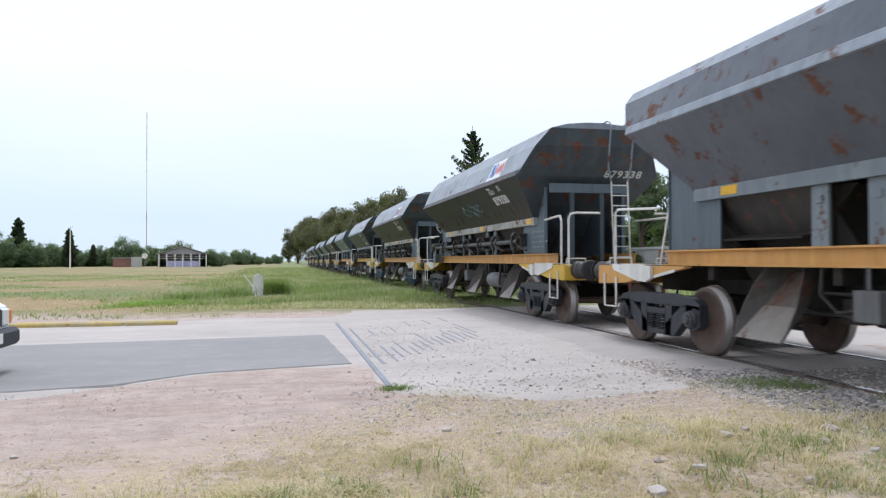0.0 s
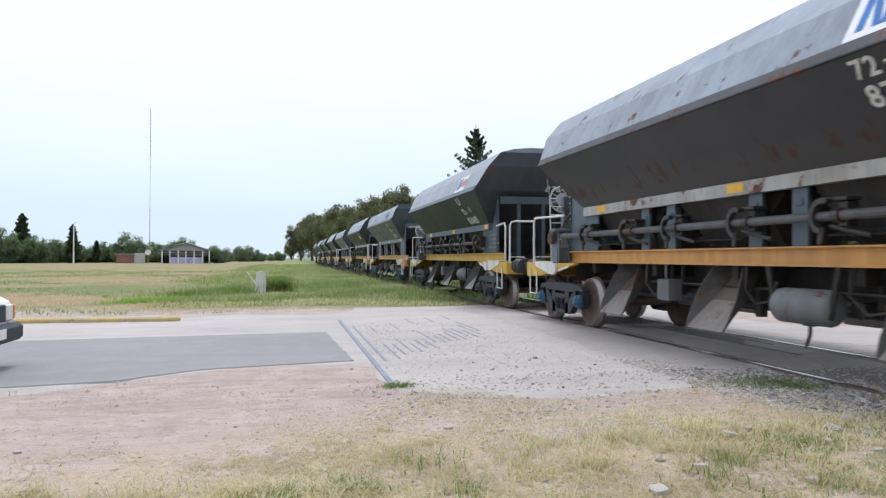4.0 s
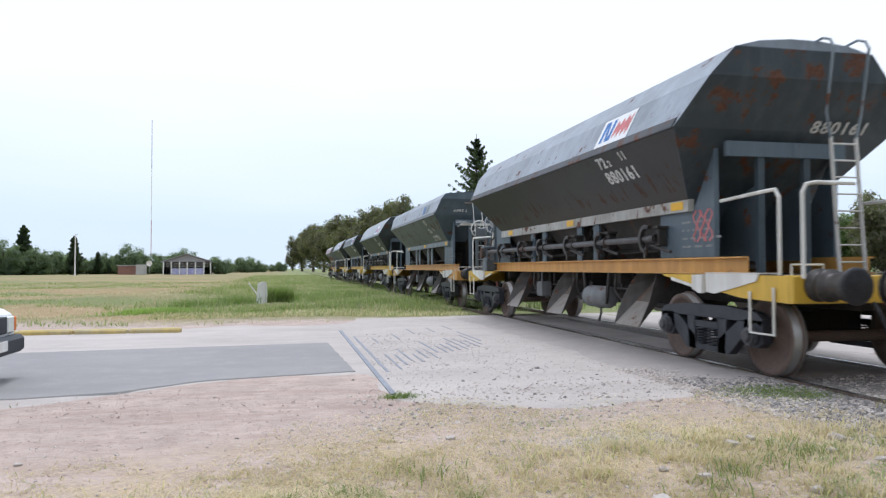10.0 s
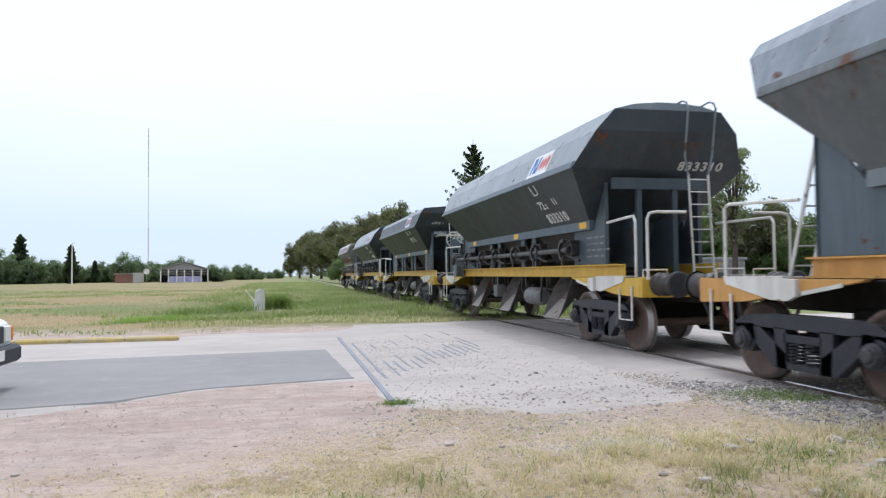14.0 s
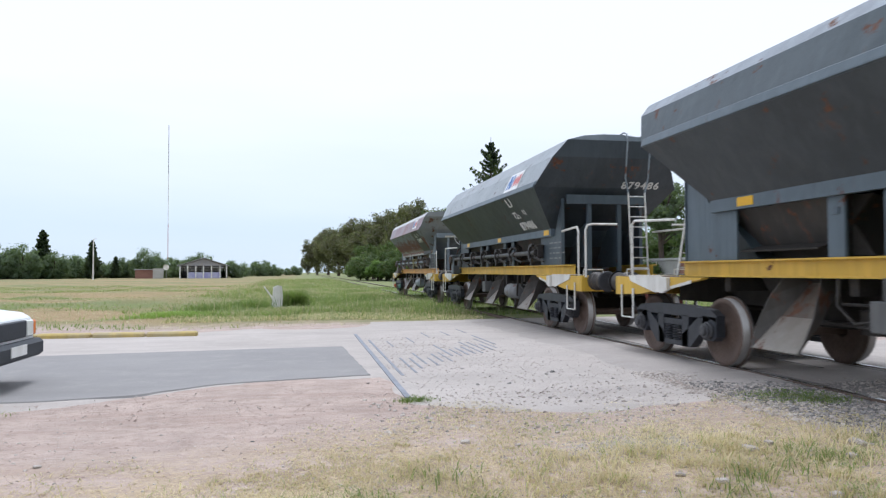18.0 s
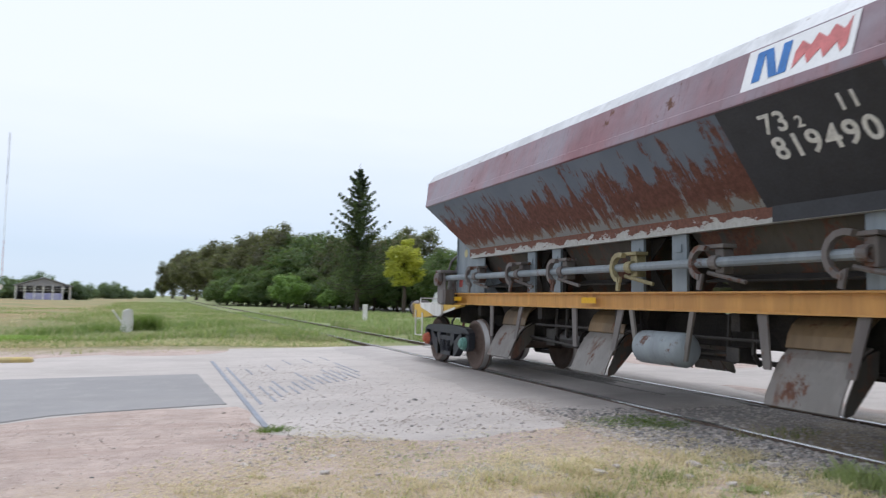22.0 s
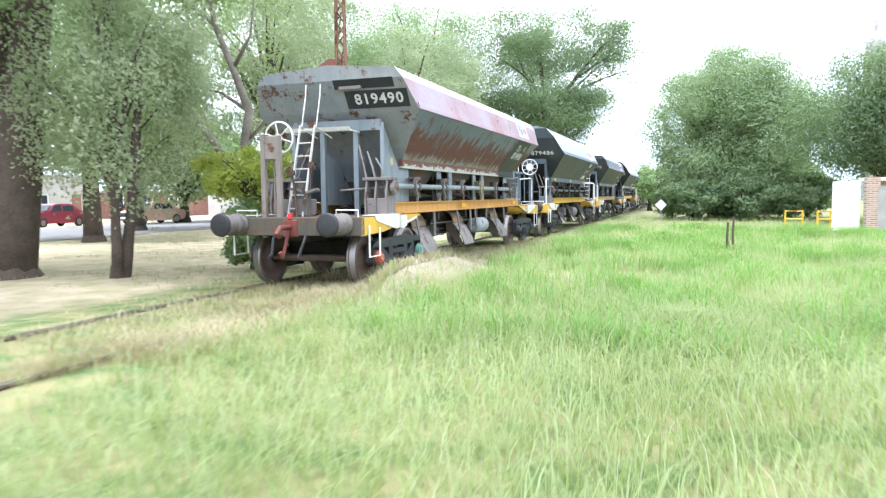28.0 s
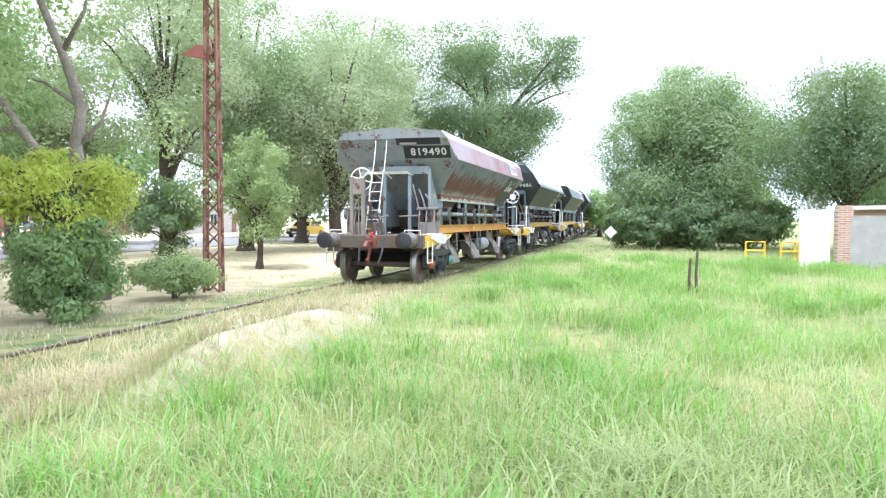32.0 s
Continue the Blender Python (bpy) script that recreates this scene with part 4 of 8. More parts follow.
    slab(bm, [(-e * 0.55, -e * 5.34, 2.6), (e * 0.6, -e * 5.34, 2.6), (e * 0.6, -e * 5.37, 2.66), (-e * 0.55, -e * 5.37, 2.66)], (0, -e * 0.02, 0.012))
    part("ladder_top", bm, M["white_paint"], ob)
    for s in (-1, 1):
        bm = B()
        tube(bm, [(s * 1.1, -e * 6.4, 1.1), (s * 1.1, -e * 6.4, 1.95), (s * 1.08, -e * 6.35, 2.0), (s * 0.95, -e * 5.3, 1.95)], 0.02, 7)
        part("hand_rail", bm, M["white_paint"], ob, "bent white hand rail")

# ---- ground, road and track ----
def smooth_step(a, b, x):
    t = np.clip((x - a) / (b - a), 0, 1)
    return t * t * (3 - 2 * t)


def ground_z(x, y):
    """Height of the ground: low by the track, a little bumpy in the grass."""
    x, y = np.asarray(x, float), np.asarray(y, float)
    z = -0.066 - 0.04 * smooth_step(9, 16, np.hypot(x - 2, (y - 11) * 0.8))
    z = z + 0.035 * np.sin(x * 0.9 + 1.3) * np.cos(y * 0.7) * smooth_step(2, 9, np.hypot(x - 3, y - 12))
    z = z - 0.06 * smooth_step(9.5, 10.5, y) * (1 - smooth_step(14.9, 15.3, y)) * (1 - smooth_step(0.2, 1.2, x))
    far = smooth_step(18.5, 24.0, y) * (1 - smooth_step(70.0, 110.0, y)) * (1 - smooth_step(0.0, 4.0, x))
    z = z + far * (0.1 * np.sin(y * 0.42 + x * 0.06) + 0.07 * np.sin(x * 0.5 - y * 0.23) + 0.04 * np.sin(x * 1.3 + y * 0.9))
    strip = 1 - smooth_step(1.3, 2.6, np.abs(x - TRACK))
    z = z * (1 - strip) + strip * (-0.085 + 0.032 * (1 - smooth_step(2.0, 5.0, y)) + 0.05 * smooth_step(2.6, 4.6, y) * (1 - smooth_step(8.0, 10.0, y)))
    z = z + 0.4 * smooth_step(3.9, 4.6, x) * (1 - smooth_step(4.6, 5.15, x)) * smooth_step(-27.5, -24.5, y) * (1 - smooth_step(-22.6, -21.0, y))
    return z


GRID_X = np.concatenate([np.linspace(-1400, -60, 14), np.linspace(-45, 45, 181), np.linspace(60, 1400, 14)])
GRID_Y = np.concatenate([np.linspace(-1400, -90, 14), np.linspace(-75, 45, 241), np.linspace(60, 1400, 14)])
gx, gy = np.meshgrid(GRID_X, GRID_Y)
gz = ground_z(gx, gy)
nx, ny = len(GRID_X), len(GRID_Y)
me = bpy.data.meshes.new("ground")
idx = np.arange(nx * ny).reshape(ny, nx)
quads = np.stack([idx[:-1, :-1], idx[:-1, 1:], idx[1:, 1:], idx[1:, :-1]], -1).reshape(-1, 4)
me.from_pydata(np.stack([gx, gy, gz], -1).reshape(-1, 3).tolist(), [], quads.tolist())
me.polygons.foreach_set("use_smooth", [True] * len(me.polygons))
ground = tagged(new("ground", me), "dry and green grass with bare pinkish earth", "ground", kind="structure")


def ground_material():
    m, nt, p = nodes_of("earth_and_grass")
    v = position(nt)
    sep = nt.nodes.new("ShaderNodeSeparateXYZ")
    nt.links.new(v, sep.inputs[0])
    X, Y = sep.outputs["X"], sep.outputs["Y"]
    big = noise_of(nt, v, 0.35, 4)
    mid = noise_of(nt, v, 1.7, 6, 0.6)
    fine = noise_of(nt, v, 24, 5, 0.7)
    grit = noise_of(nt, v, 90, 3, 0.7)
    earth = blend(nt, ramp(nt, mid, 0.3, 0.7), (0.51, 0.405, 0.355), (0.38, 0.3, 0.26))
    rut = noise_of(nt, v, 1.0, 6, 0.65, (0.5, 3.2, 1.0))
    earth = blend(nt, ramp(nt, rut, 0.5, 0.62, 0, 0.6), earth, (0.36, 0.265, 0.22))
    earth = blend(nt, ramp(nt, noise_of(nt, v, 7.0, 7, 0.72), 0.5, 0.64, 0, 0.7), earth, (0.31, 0.24, 0.2))
    earth = blend(nt, ramp(nt, grit, 0.55, 0.75, 0, 0.6), earth, (0.52, 0.49, 0.47))
    turn = node(nt, "ShaderNodeMapping", Rotation=(0, 0, radians(-14)), Scale=(2.4, 8.5, 1.0))
    nt.links.new(v, turn.inputs["Vector"])
    rake = noise_of(nt, turn.outputs["Vector"], 1.0, 9, 0.78)
    earth = blend(nt, ramp(nt, rake, 0.52, 0.64, 0, 0.5), earth, (0.3, 0.23, 0.195))
    earth = blend(nt, ramp(nt, rake, 0.46, 0.36, 0, 0.25), earth, (0.58, 0.5, 0.455))
    clod = nt.nodes.new("ShaderNodeTexVoronoi")
    clod.inputs["Scale"].default_value = 17.0
    nt.links.new(v, clod.inputs["Vector"])
    earth = blend(nt, math_node(nt, "MULTIPLY", ramp(nt, clod.outputs["Distance"], 0.3, 0.16), ramp(nt, noise_of(nt, v, 2.6, 5, 0.7), 0.52, 0.62, 0, 0.8)), earth, (0.21, 0.15, 0.125))
    # grey ballast dust beside and between the rails
    dusty = math_node(nt, "MULTIPLY", ramp(nt, math_node(nt, "MULTIPLY_ADD", mid, 1.2, X), 4.6, 5.2), ramp(nt, math_node(nt, "MULTIPLY_ADD", mid, 2.0, Y), 3.6, 5.2))
    dusty = math_node(nt, "MULTIPLY", dusty, ramp(nt, X, 8.6, 7.8))
    earth = blend(nt, dusty, earth, blend(nt, ramp(nt, fine, 0.35, 0.65), (0.2, 0.185, 0.175), (0.33, 0.31, 0.295)))
    straw = blend(nt, ramp(nt, fine, 0.35, 0.65), (0.38, 0.29, 0.18), (0.6, 0.48, 0.31))
    green = blend(nt, ramp(nt, fine, 0.35, 0.65), (0.055, 0.1, 0.025), (0.13, 0.2, 0.06))
    wob = math_node(nt, "MULTIPLY_ADD", mid, 2.4, -1.2)
    # straw cover by the camera, bare earth along the road, green away from the crossing
    near = ramp(nt, math_node(nt, "ADD", ramp(nt, X, 0.4, -4.5, 0, 2.1), math_node(nt, "ADD", Y, wob)), 5.4, 6.4, 1, 0)
    cover = math_node(nt, "MULTIPLY", near, ramp(nt, math_node(nt, "MULTIPLY_ADD", fine, 0.5, math_node(nt, "MULTIPLY", mid, 0.8)), 0.56, 0.74, 0, 0.75))
    behind = ramp(nt, math_node(nt, "ADD", Y, wob), -1.0, -3.5)
    beyond = ramp(nt, math_node(nt, "ADD", Y, wob), 17.5, 20.0)
    street_side = ramp(nt, X, 8.2, 9.2)
    g_behind = math_node(nt, "MULTIPLY", behind, ramp(nt, big, 0.36, 0.5))
    col = blend(nt, cover, earth, straw)
    rows = noise_of(nt, v, 1.0, 5, 0.6, (0.05, 0.22, 1.0))
    col = blend(nt, beyond, col, blend(nt, ramp(nt, math_node(nt, "MULTIPLY_ADD", rows, 0.7, math_node(nt, "MULTIPLY", big, 0.3)), 0.43, 0.58), (0.31, 0.225, 0.115), (0.16, 0.185, 0.065)))
    col = blend(nt, math_node(nt, "MULTIPLY", beyond, ramp(nt, noise_of(nt, v, 1.3, 7, 0.7, (0.5, 1.0, 1.0)), 0.5, 0.64, 0, 0.6)), col, (0.21, 0.16, 0.075))
    lush = math_node(nt, "MULTIPLY", beyond, ramp(nt, math_node(nt, "MULTIPLY_ADD", wob, 1.5, X), -5.0, 1.0, 0, 0.85))
    col = blend(nt, lush, col, blend(nt, ramp(nt, mid, 0.35, 0.65), (0.22, 0.23, 0.095), (0.13, 0.185, 0.06)))
    east = blend(nt, ramp(nt, mid, 0.35, 0.62), (0.2, 0.165, 0.12), (0.15, 0.145, 0.08))
    col = blend(nt, behind, col, blend(nt, ramp(nt, mid, 0.42, 0.62), (0.26, 0.24, 0.11), green))
    # Dry sandy ground to the south, lifted in tone against the trees' shade.
    east = blend(nt, ramp(nt, math_node(nt, "ADD", Y, wob), -17.0, -22.0), east, blend(nt, ramp(nt, mid, 0.35, 0.62), (0.52, 0.43, 0.31), (0.36, 0.33, 0.19)))
    col = blend(nt, math_node(nt, "MULTIPLY", street_side, ramp(nt, Y, 7.0, 5.0)), col, east)
    bank = math_node(nt, "MULTIPLY", ramp(nt, math_node(nt, "ADD", X, wob), 4.0, 4.7), ramp(nt, X, 5.6, 5.2))
    bank = math_node(nt, "MULTIPLY", bank, math_node(nt, "MULTIPLY", ramp(nt, Y, -29.5, -26.5), ramp(nt, Y, -20.5, -22.5)))
    col = blend(nt, bank, col, blend(nt, ramp(nt, fine, 0.35, 0.65), (0.36, 0.3, 0.23), (0.48, 0.42, 0.34)))
    nt.links.new(col, p.inputs["Base Color"])
    p.inputs["Roughness"].default_value = 0.95
    bump_of(nt, p, math_node(nt, "MULTIPLY_ADD", grit, 0.4, math_node(nt, "MULTIPLY_ADD", rut, 1.0, fine)), 0.6, 0.04)
    return m


ground.data.materials.append(ground_material())


def surface_material(name, a, b, c, scale=1.0, rough=0.9):
    m, nt, p = nodes_of(name)
    v = position(nt)
    big = noise_of(nt, v, 0.5 * scale, 5, 0.6)
    mid = noise_of(nt, v, 3.0 * scale, 6, 0.65)
    grit = noise_of(nt, v, 60, 4, 0.75)
    col = blend(nt, ramp(nt, big, 0.35, 0.65), a, b)
    col = blend(nt, ramp(nt, mid, 0.5, 0.72, 0, 0.7), col, c)
    col = blend(nt, ramp(nt, grit, 0.6, 0.72, 0, 0.5), col, tuple(min(1, k * 1.5) for k in a))
    chip = nt.nodes.new("ShaderNodeTexVoronoi")
    chip.inputs["Scale"].default_value = 38.0
    nt.links.new(v, chip.inputs["Vector"])
    lone = ramp(nt, math_node(nt, "ADD", ramp(nt, chip.outputs["Distance"], 0.28, 0.18, 0, 0.5), ramp(nt, mid, 0.45, 0.62, 0, 0.5)), 0.55, 0.9, 0, 0.55)
    col = blend(nt, lone, col, tuple(k * 0.6 for k in b))
    pits = noise_of(nt, v, 26, 5, 0.8)
    col = blend(nt, ramp(nt, pits, 0.57, 0.7, 0, 0.6), col, tuple(k * 0.66 for k in b))
    stain = noise_of(nt, v, 1.0, 5, 0.6, (0.35, 1.6, 1.0))
    col = blend(nt, ramp(nt, stain, 0.48, 0.68, 0, 0.4), col, tuple(k * 0.78 for k in b))
    nt.links.new(col, p.inputs["Base Color"])
    p.inputs["Roughness"].default_value = rough
    bump_of(nt, p, math_node(nt, "MULTIPLY_ADD", grit, 0.6, mid), 0.5, 0.015)
    return m


def sheet(name, pts, z, material, label, wob=0.12, step=0.5, seed=0, rim=0.35, drop=0.03):
    """A flat surface with an uneven, ragged edge."""
    bm = B()
    ring = []
    rnd = random.Random(seed)
    for (xa, ya), (xb, yb) in zip(pts, pts[1:] + pts[:1]):
        n = max(1, int(math.hypot(xb - xa, yb - ya) / step))
        n = min(n, 130)
        for i in range(n):
            u = i / n
            w = wob if n > 1 else 0
            ring.append((xa + (xb - xa) * u + rnd.uniform(-w, w), ya + (yb - ya) * u + rnd.uniform(-w, w), z))
    # the rim dips under the ground, so that the surface fades out
    n = len(ring)
    area = sum(ring[i][0] * ring[(i + 1) % n][1] - ring[(i + 1) % n][0] * ring[i][1] for i in range(n))
    out = []
    for i in range(n):
        a, b = ring[i - 2], ring[(i + 2) % n]
        d = Vector((b[0] - a[0], b[1] - a[1], 0)).normalized() * (1 if area > 0 else -1)
        out.append((ring[i][0] + d.y * rim, ring[i][1] - d.x * rim, z - drop))
    top = [bm.verts.new(p) for p in ring]
    low = [bm.verts.new(p) for p in out]
    foot = [bm.verts.new((p[0], p[1], z - 0.14)) for p in out]
    bm.faces.new(top)
    bm.faces.new(foot[::-1])
    for p, q in ((top, low), (low, foot)):
        for i in range(n):
            j = (i + 1) % n
            bm.faces.new((p[i], q[i], q[j], p[j]))
    ob = part(name, bm, material)
    return tagged(ob, label, kind="structure")


M["concrete"] = surface_material("worn_concrete", (0.45, 0.408, 0.378), (0.385, 0.348, 0.322), (0.48, 0.443, 0.416))
M["asphalt"] = surface_material("grey_asphalt", (0.238, 0.23, 0.229), (0.272, 0.262, 0.258), (0.312, 0.298, 0.287))
M["pale_street"] = surface_material("dusty_street", (0.21, 0.207, 0.2), (0.185, 0.18, 0.175), (0.235, 0.23, 0.223))
M["gravel"] = surface_material("grey_gravel", (0.29, 0.275, 0.262), (0.22, 0.208, 0.2), (0.36, 0.34, 0.325), 2)
sheet("road", [(-70, 7.2), (-2.7, 7.6), (-1.0, 8.5), (0.95, 8.8), (1.05, 7.0), (2.6, 6.35), (5.0, 6.7), (8.6, 6.6), (24, 7.4), (24, 17.5), (9.5, 19.3), (0.8, 18.4), (-3.0, 15.4), (-70, 15.0)], -0.058, M["concrete"],
      "worn pale concrete road over the level crossing", 0.07, 0.3, 3)
sheet("road_asphalt", [(-70, 7.5), (-2.6, 7.8), (-1.7, 8.0), (-0.95, 8.6), (0.8, 9.0), (0.65, 12.5), (-4.2, 12.0), (-70, 11.7)], -0.046, M["asphalt"],
      "smooth dark asphalt lane before the crossing", 0.012, 0.12, 4, 0.03, 0.035)
sheet("street", [(24, -260), (34, -260), (34, 260), (24, 260)], -0.055, M["pale_street"], "pale dusty street beside the railway", 0.15, 0.6, 5)
sheet("cross_street", [(34.2, 7.4), (57, 7.4), (57, 17.0), (34.2, 17.0)], -0.057, M["pale_street"], "pale side street", 0.1, 1, 6)

# Slightly darker than the road: gravel and the train's shadow share this tone.
M["panel"] = surface_material("crossing_surface", (0.405, 0.366, 0.34), (0.335, 0.305, 0.285), (0.44, 0.405, 0.38))
sheet("crossing_panel", [(4.85, 7.5), (7.6, 7.5), (7.6, 18.4), (4.85, 18.4)], -0.016, M["panel"], "worn gravelly crossing surface between the rails", 0.12, 0.4, 7, 0.9, 0.06)

M["rail_side"] = plain("rail_side", (0.14, 0.1, 0.08), 0.8, 0.3, 0.3, 3)
M["rail_top"] = plain("rail_top", (0.5, 0.5, 0.5), 0.25, 0.9, 0.1, 3)
M["old_wood"] = plain("old_wood", (0.1, 0.08, 0.065), 0.9, 0, 0.4, 2)
M["worn_guard"] = plain("worn_guard", (0.2, 0.185, 0.175), 0.7, 0.2, 0.3, 3)
track = tagged(new("track"), "broad-gauge railway track sunk in grass and road", "railway track", kind="structure")
prof = [(-0.07, -0.15), (0.07, -0.15), (0.07, -0.135), (0.012, -0.115), (0.012, -0.04), (0.035, -0.03), (0.035, -0.003), (0.028, 0), (-0.028, 0), (-0.035, -0.003), (-0.035, -0.03), (-0.012, -0.04), (-0.012, -0.115), (-0.07, -0.135)]
for s in (-1, 1):
    bm = B()
    slab(bm, [(TRACK + s * GAUGE + x, -420, z) for x, z in prof], (0, 840, 0))
    r = part("rail", bm, M["rail_side"], track, "steel rail with a bright running face")
    r.data.materials.append(M["rail_top"])
    for f in r.data.polygons:
        if f.normal.z > 0.8 and f.center.z > -0.004:
            f.material_index = 1
    bm = B()
    box(bm, (TRACK + s * (GAUGE - 0.13) - 0.03, 6.9, -0.15), (TRACK + s * (GAUGE - 0.13) + 0.03, 19.0, -0.012))
    part("guard_rail", bm, M["worn_guard"], track, "worn check rail in the road")
rnd = random.Random(15)
for i, d in enumerate((-0.66, 0.6, 0.5, 0.4, 0.3, 0.2)):
    bm = B()
    box(bm, (TRACK + d - 0.016, 8.2 + rnd.uniform(-0.6, 1.6), -0.15), (TRACK + d + 0.016, 16.5 + rnd.uniform(-1.5, 1.5), -0.006), 0.004)
    part("guard_rail", bm, M["worn_guard"], track, "worn check rail in the road")
rnd = random.Random(5)
bm = B()
box(bm, (-1.35, -0.12, -0.09), (1.35, 0.12, 0.0), 0.012)
sleeper = part("sleeper", bm, M["old_wood"], track)
sleeper.matrix_basis = pose(TRACK, 5.6, -0.085)
for i in range(1, 130):
    y = 5.6 - i * 0.68
    if rnd.random() < 0.45:
        continue
    o = sleeper.copy()
    scene.collection.objects.link(o)
    o.matrix_basis = pose(TRACK + rnd.uniform(-0.05, 0.05), y, -0.075 - rnd.uniform(0, 0.03), 0, 0, rnd.uniform(-1.5, 1.5))
M["old_steel"] = plain("old_steel", (0.21, 0.225, 0.26), 0.6, 0.3, 0.3, 5)
# worn-out siding rails left in the road
siding = tagged(new("siding"), "worn rails of a lifted siding in the road", "old rails", kind="structure")
SLOTS = [(1.04, 7.3, 14.9, 0.032), (1.2, 8.9, 13.6, 0.022)]
rsl = random.Random(21)
for i in range(15):
    y0 = 9.3 + 0.2 * i + rsl.uniform(-0.3, 0.3)
    SLOTS.append((1.4 + 0.135 * i, y0, y0 + rsl.uniform(0.9, 1.9), rsl.uniform(0.012, 0.02)))
    if i % 3 == 0:
        SLOTS.append((1.5 + 0.15 * i, y0 + 3.2, y0 + 4.2, 0.014))
for x, y0, y1, w in SLOTS:
    bm = B()
    box(bm, (x - w, y0, -0.12), (x + w, y1, -0.047 if w > 0.025 else -0.052), 0.004)
    part("old_rail", bm, M["old_steel"], siding)
M["kerb_yellow"] = paint("kerb_yellow", (0.46, 0.33, 0.07), 0.05, 0.1, 0.7, (0.4, 0.36, 0.26), 16)
kerb = tagged(new("kerb"), "yellow-painted concrete kerb", "kerb", kind="structure")
for i in range(10):
    bm = B()
    box(bm, (-3.05 - i * 1.0, 15.25, -0.2), (-2.07 - i * 1.0 - 0.02, 15.5, 0.03), 0.03)
    part("kerb_stone", bm, M["kerb_yellow"], kerb)


# ---- the train ----
# Upper sides of black, green and grey wagons carry painted sky sheen.
SCHEMES = {
    "red": dict(end_slope="post_grey", post_web="post_grey", lower_side="rusted_grey", upper_side="faded_red", coaming="coaming", lip="faded_red", rim_band="chipped_white", post="post_grey", side_plate="post_grey", control_shaft="post_grey", crank="iron_worn", hanger="iron_worn", buffer="iron_worn", end_plate="end_tan", lever_stand="iron_worn", lever="iron_worn", side_beam="orange_beam", headstock="yellow_beam", side_gusset="yellow_beam"),
    "black": dict(end_slope="slate_dark", post_web="slate_dark", air_tank="dark_tank", tank_strap="grime_shade", buffer="greasy", pocket="pocket_shade", headstock="yellow_beam", side_gusset="yellow_beam", lower_side="black_streak", upper_side="pale_skylit", coaming="pale_skylit", lip="black_rust", end_plate="end_blue", side_plate="slate", post="slate", rim_band="rim_dirty", end_beam="slate", end_post="slate_dark", side_beam="orange_beam", control_shaft="shaft_dark"),
    "green": dict(end_slope="slate_dark", post_web="slate_dark", brake_post="slate", air_tank="dark_tank", tank_strap="grime_shade", buffer="greasy", pocket="pocket_shade", lower_side="dark_green", upper_side="slate_skylit", coaming="slate_skylit", roof="slate_skylit", lip="slate", end_plate="dark_green", side_plate="slate_dark", post="slate_dark", rim_band="slate", end_beam="slate_dark", end_post="slate_dark", side_beam="yellow_beam", headstock="yellow_beam", side_gusset="yellow_beam", control_shaft="shaft_dark"),
    "blue": dict(end_slope="slate_dark", post_web="slate_dark", brake_post="slate", air_tank="dark_tank", tank_strap="grime_shade", buffer="greasy", pocket="pocket_shade", lower_side="dark_green", upper_side="slate_dark", coaming="pale_skylit", roof="slate_skylit", lip="slate", end_plate="dark_green", side_plate="slate", post="slate", rim_band="slate", end_beam="slate_dark", end_post="slate_dark", side_beam="yellow_beam", headstock="yellow_beam", side_gusset="yellow_beam", control_shaft="shaft_dark"),
    # Grey and steel end slopes near-black: shade of the open end, painted.
    "grey": dict(end_slope="grime_shade", brake_post="grey_rust", roof="pale_skylit", air_tank="dark_tank", tank_strap="grime_shade", buffer="greasy", pocket="pocket_shade", side_plate="slate", end_beam="slate", end_post="slate", lower_side="grey_rust", upper_side="pale_skylit", coaming="pale_skylit", lip="grey_rust", end_plate="slate", side_beam="orange_beam"),
    "steel": dict(end_slope="grime_shade", brake_post="grey_rust", roof="pale_skylit", air_tank="dark_tank", tank_strap="grime_shade", buffer="greasy", pocket="pocket_shade", side_plate="slate", end_beam="slate", end_post="slate", lower_side="steel_rust", upper_side="steel_rust", coaming="pale_skylit", lip="pale_skylit", end_plate="slate", side_beam="orange_beam"),
}
# kind, shaft, scheme, number, class, marks, turned
CARS = [
    ("flat", True, "red", "819490", "73", 0), ("round", True, "green", "879486", "72", 0), ("flat", False, "blue", "817775", "73", 1),
    ("round", True, "green", "833310", "72", 0), ("flat", False, "grey", "519221", "73", 1), ("round", True, "black", "880161", "72", 0),
    ("flat", False, "grey", "871871", "73", 1), ("round", True, "green", "876425", "72", 0), ("round", True, "black", "879601", "72", 0),
    ("round", True, "black", "879338", "72", 0), ("flat", False, "steel", "", "73", 1)]
protos = {}
wagons = []
LENGTH = 15.05
NEAR_CARS, ALL_CARS = 11, 26
rndc = random.Random(9)
for k in range(ALL_CARS):
    kind, shaft, scheme, number, cls, turned = CARS[k] if k < NEAR_CARS else (("round", True, rndc.choice(["green", "black"]), "", "", 0) if rndc.random() < 0.7 else ("flat", False, "grey", "", "", 1))
    key = (kind, shaft, turned, k == 0)
    if key not in protos:
        w = make_wagon(kind, shaft, plain_chutes=k == 0)
        if kind == "round":
            fit_round_ends(w)
        else:
            fit_flat_ends(w, -1 if turned else 1)
        protos[key] = w
        w["fresh"] = 1
    if protos[key].get("fresh"):
        w = protos[key]
        del w["fresh"]
    else:
        w = copy_thing(protos[key], pose(0, 0, 0))
        for o in list(w.children):
            if o.name.startswith(("lettering", "number_panel", "mark_panel", "mark")):
                bpy.data.objects.remove(o)
    w["scheme"] = scheme
    wagons.append(w)

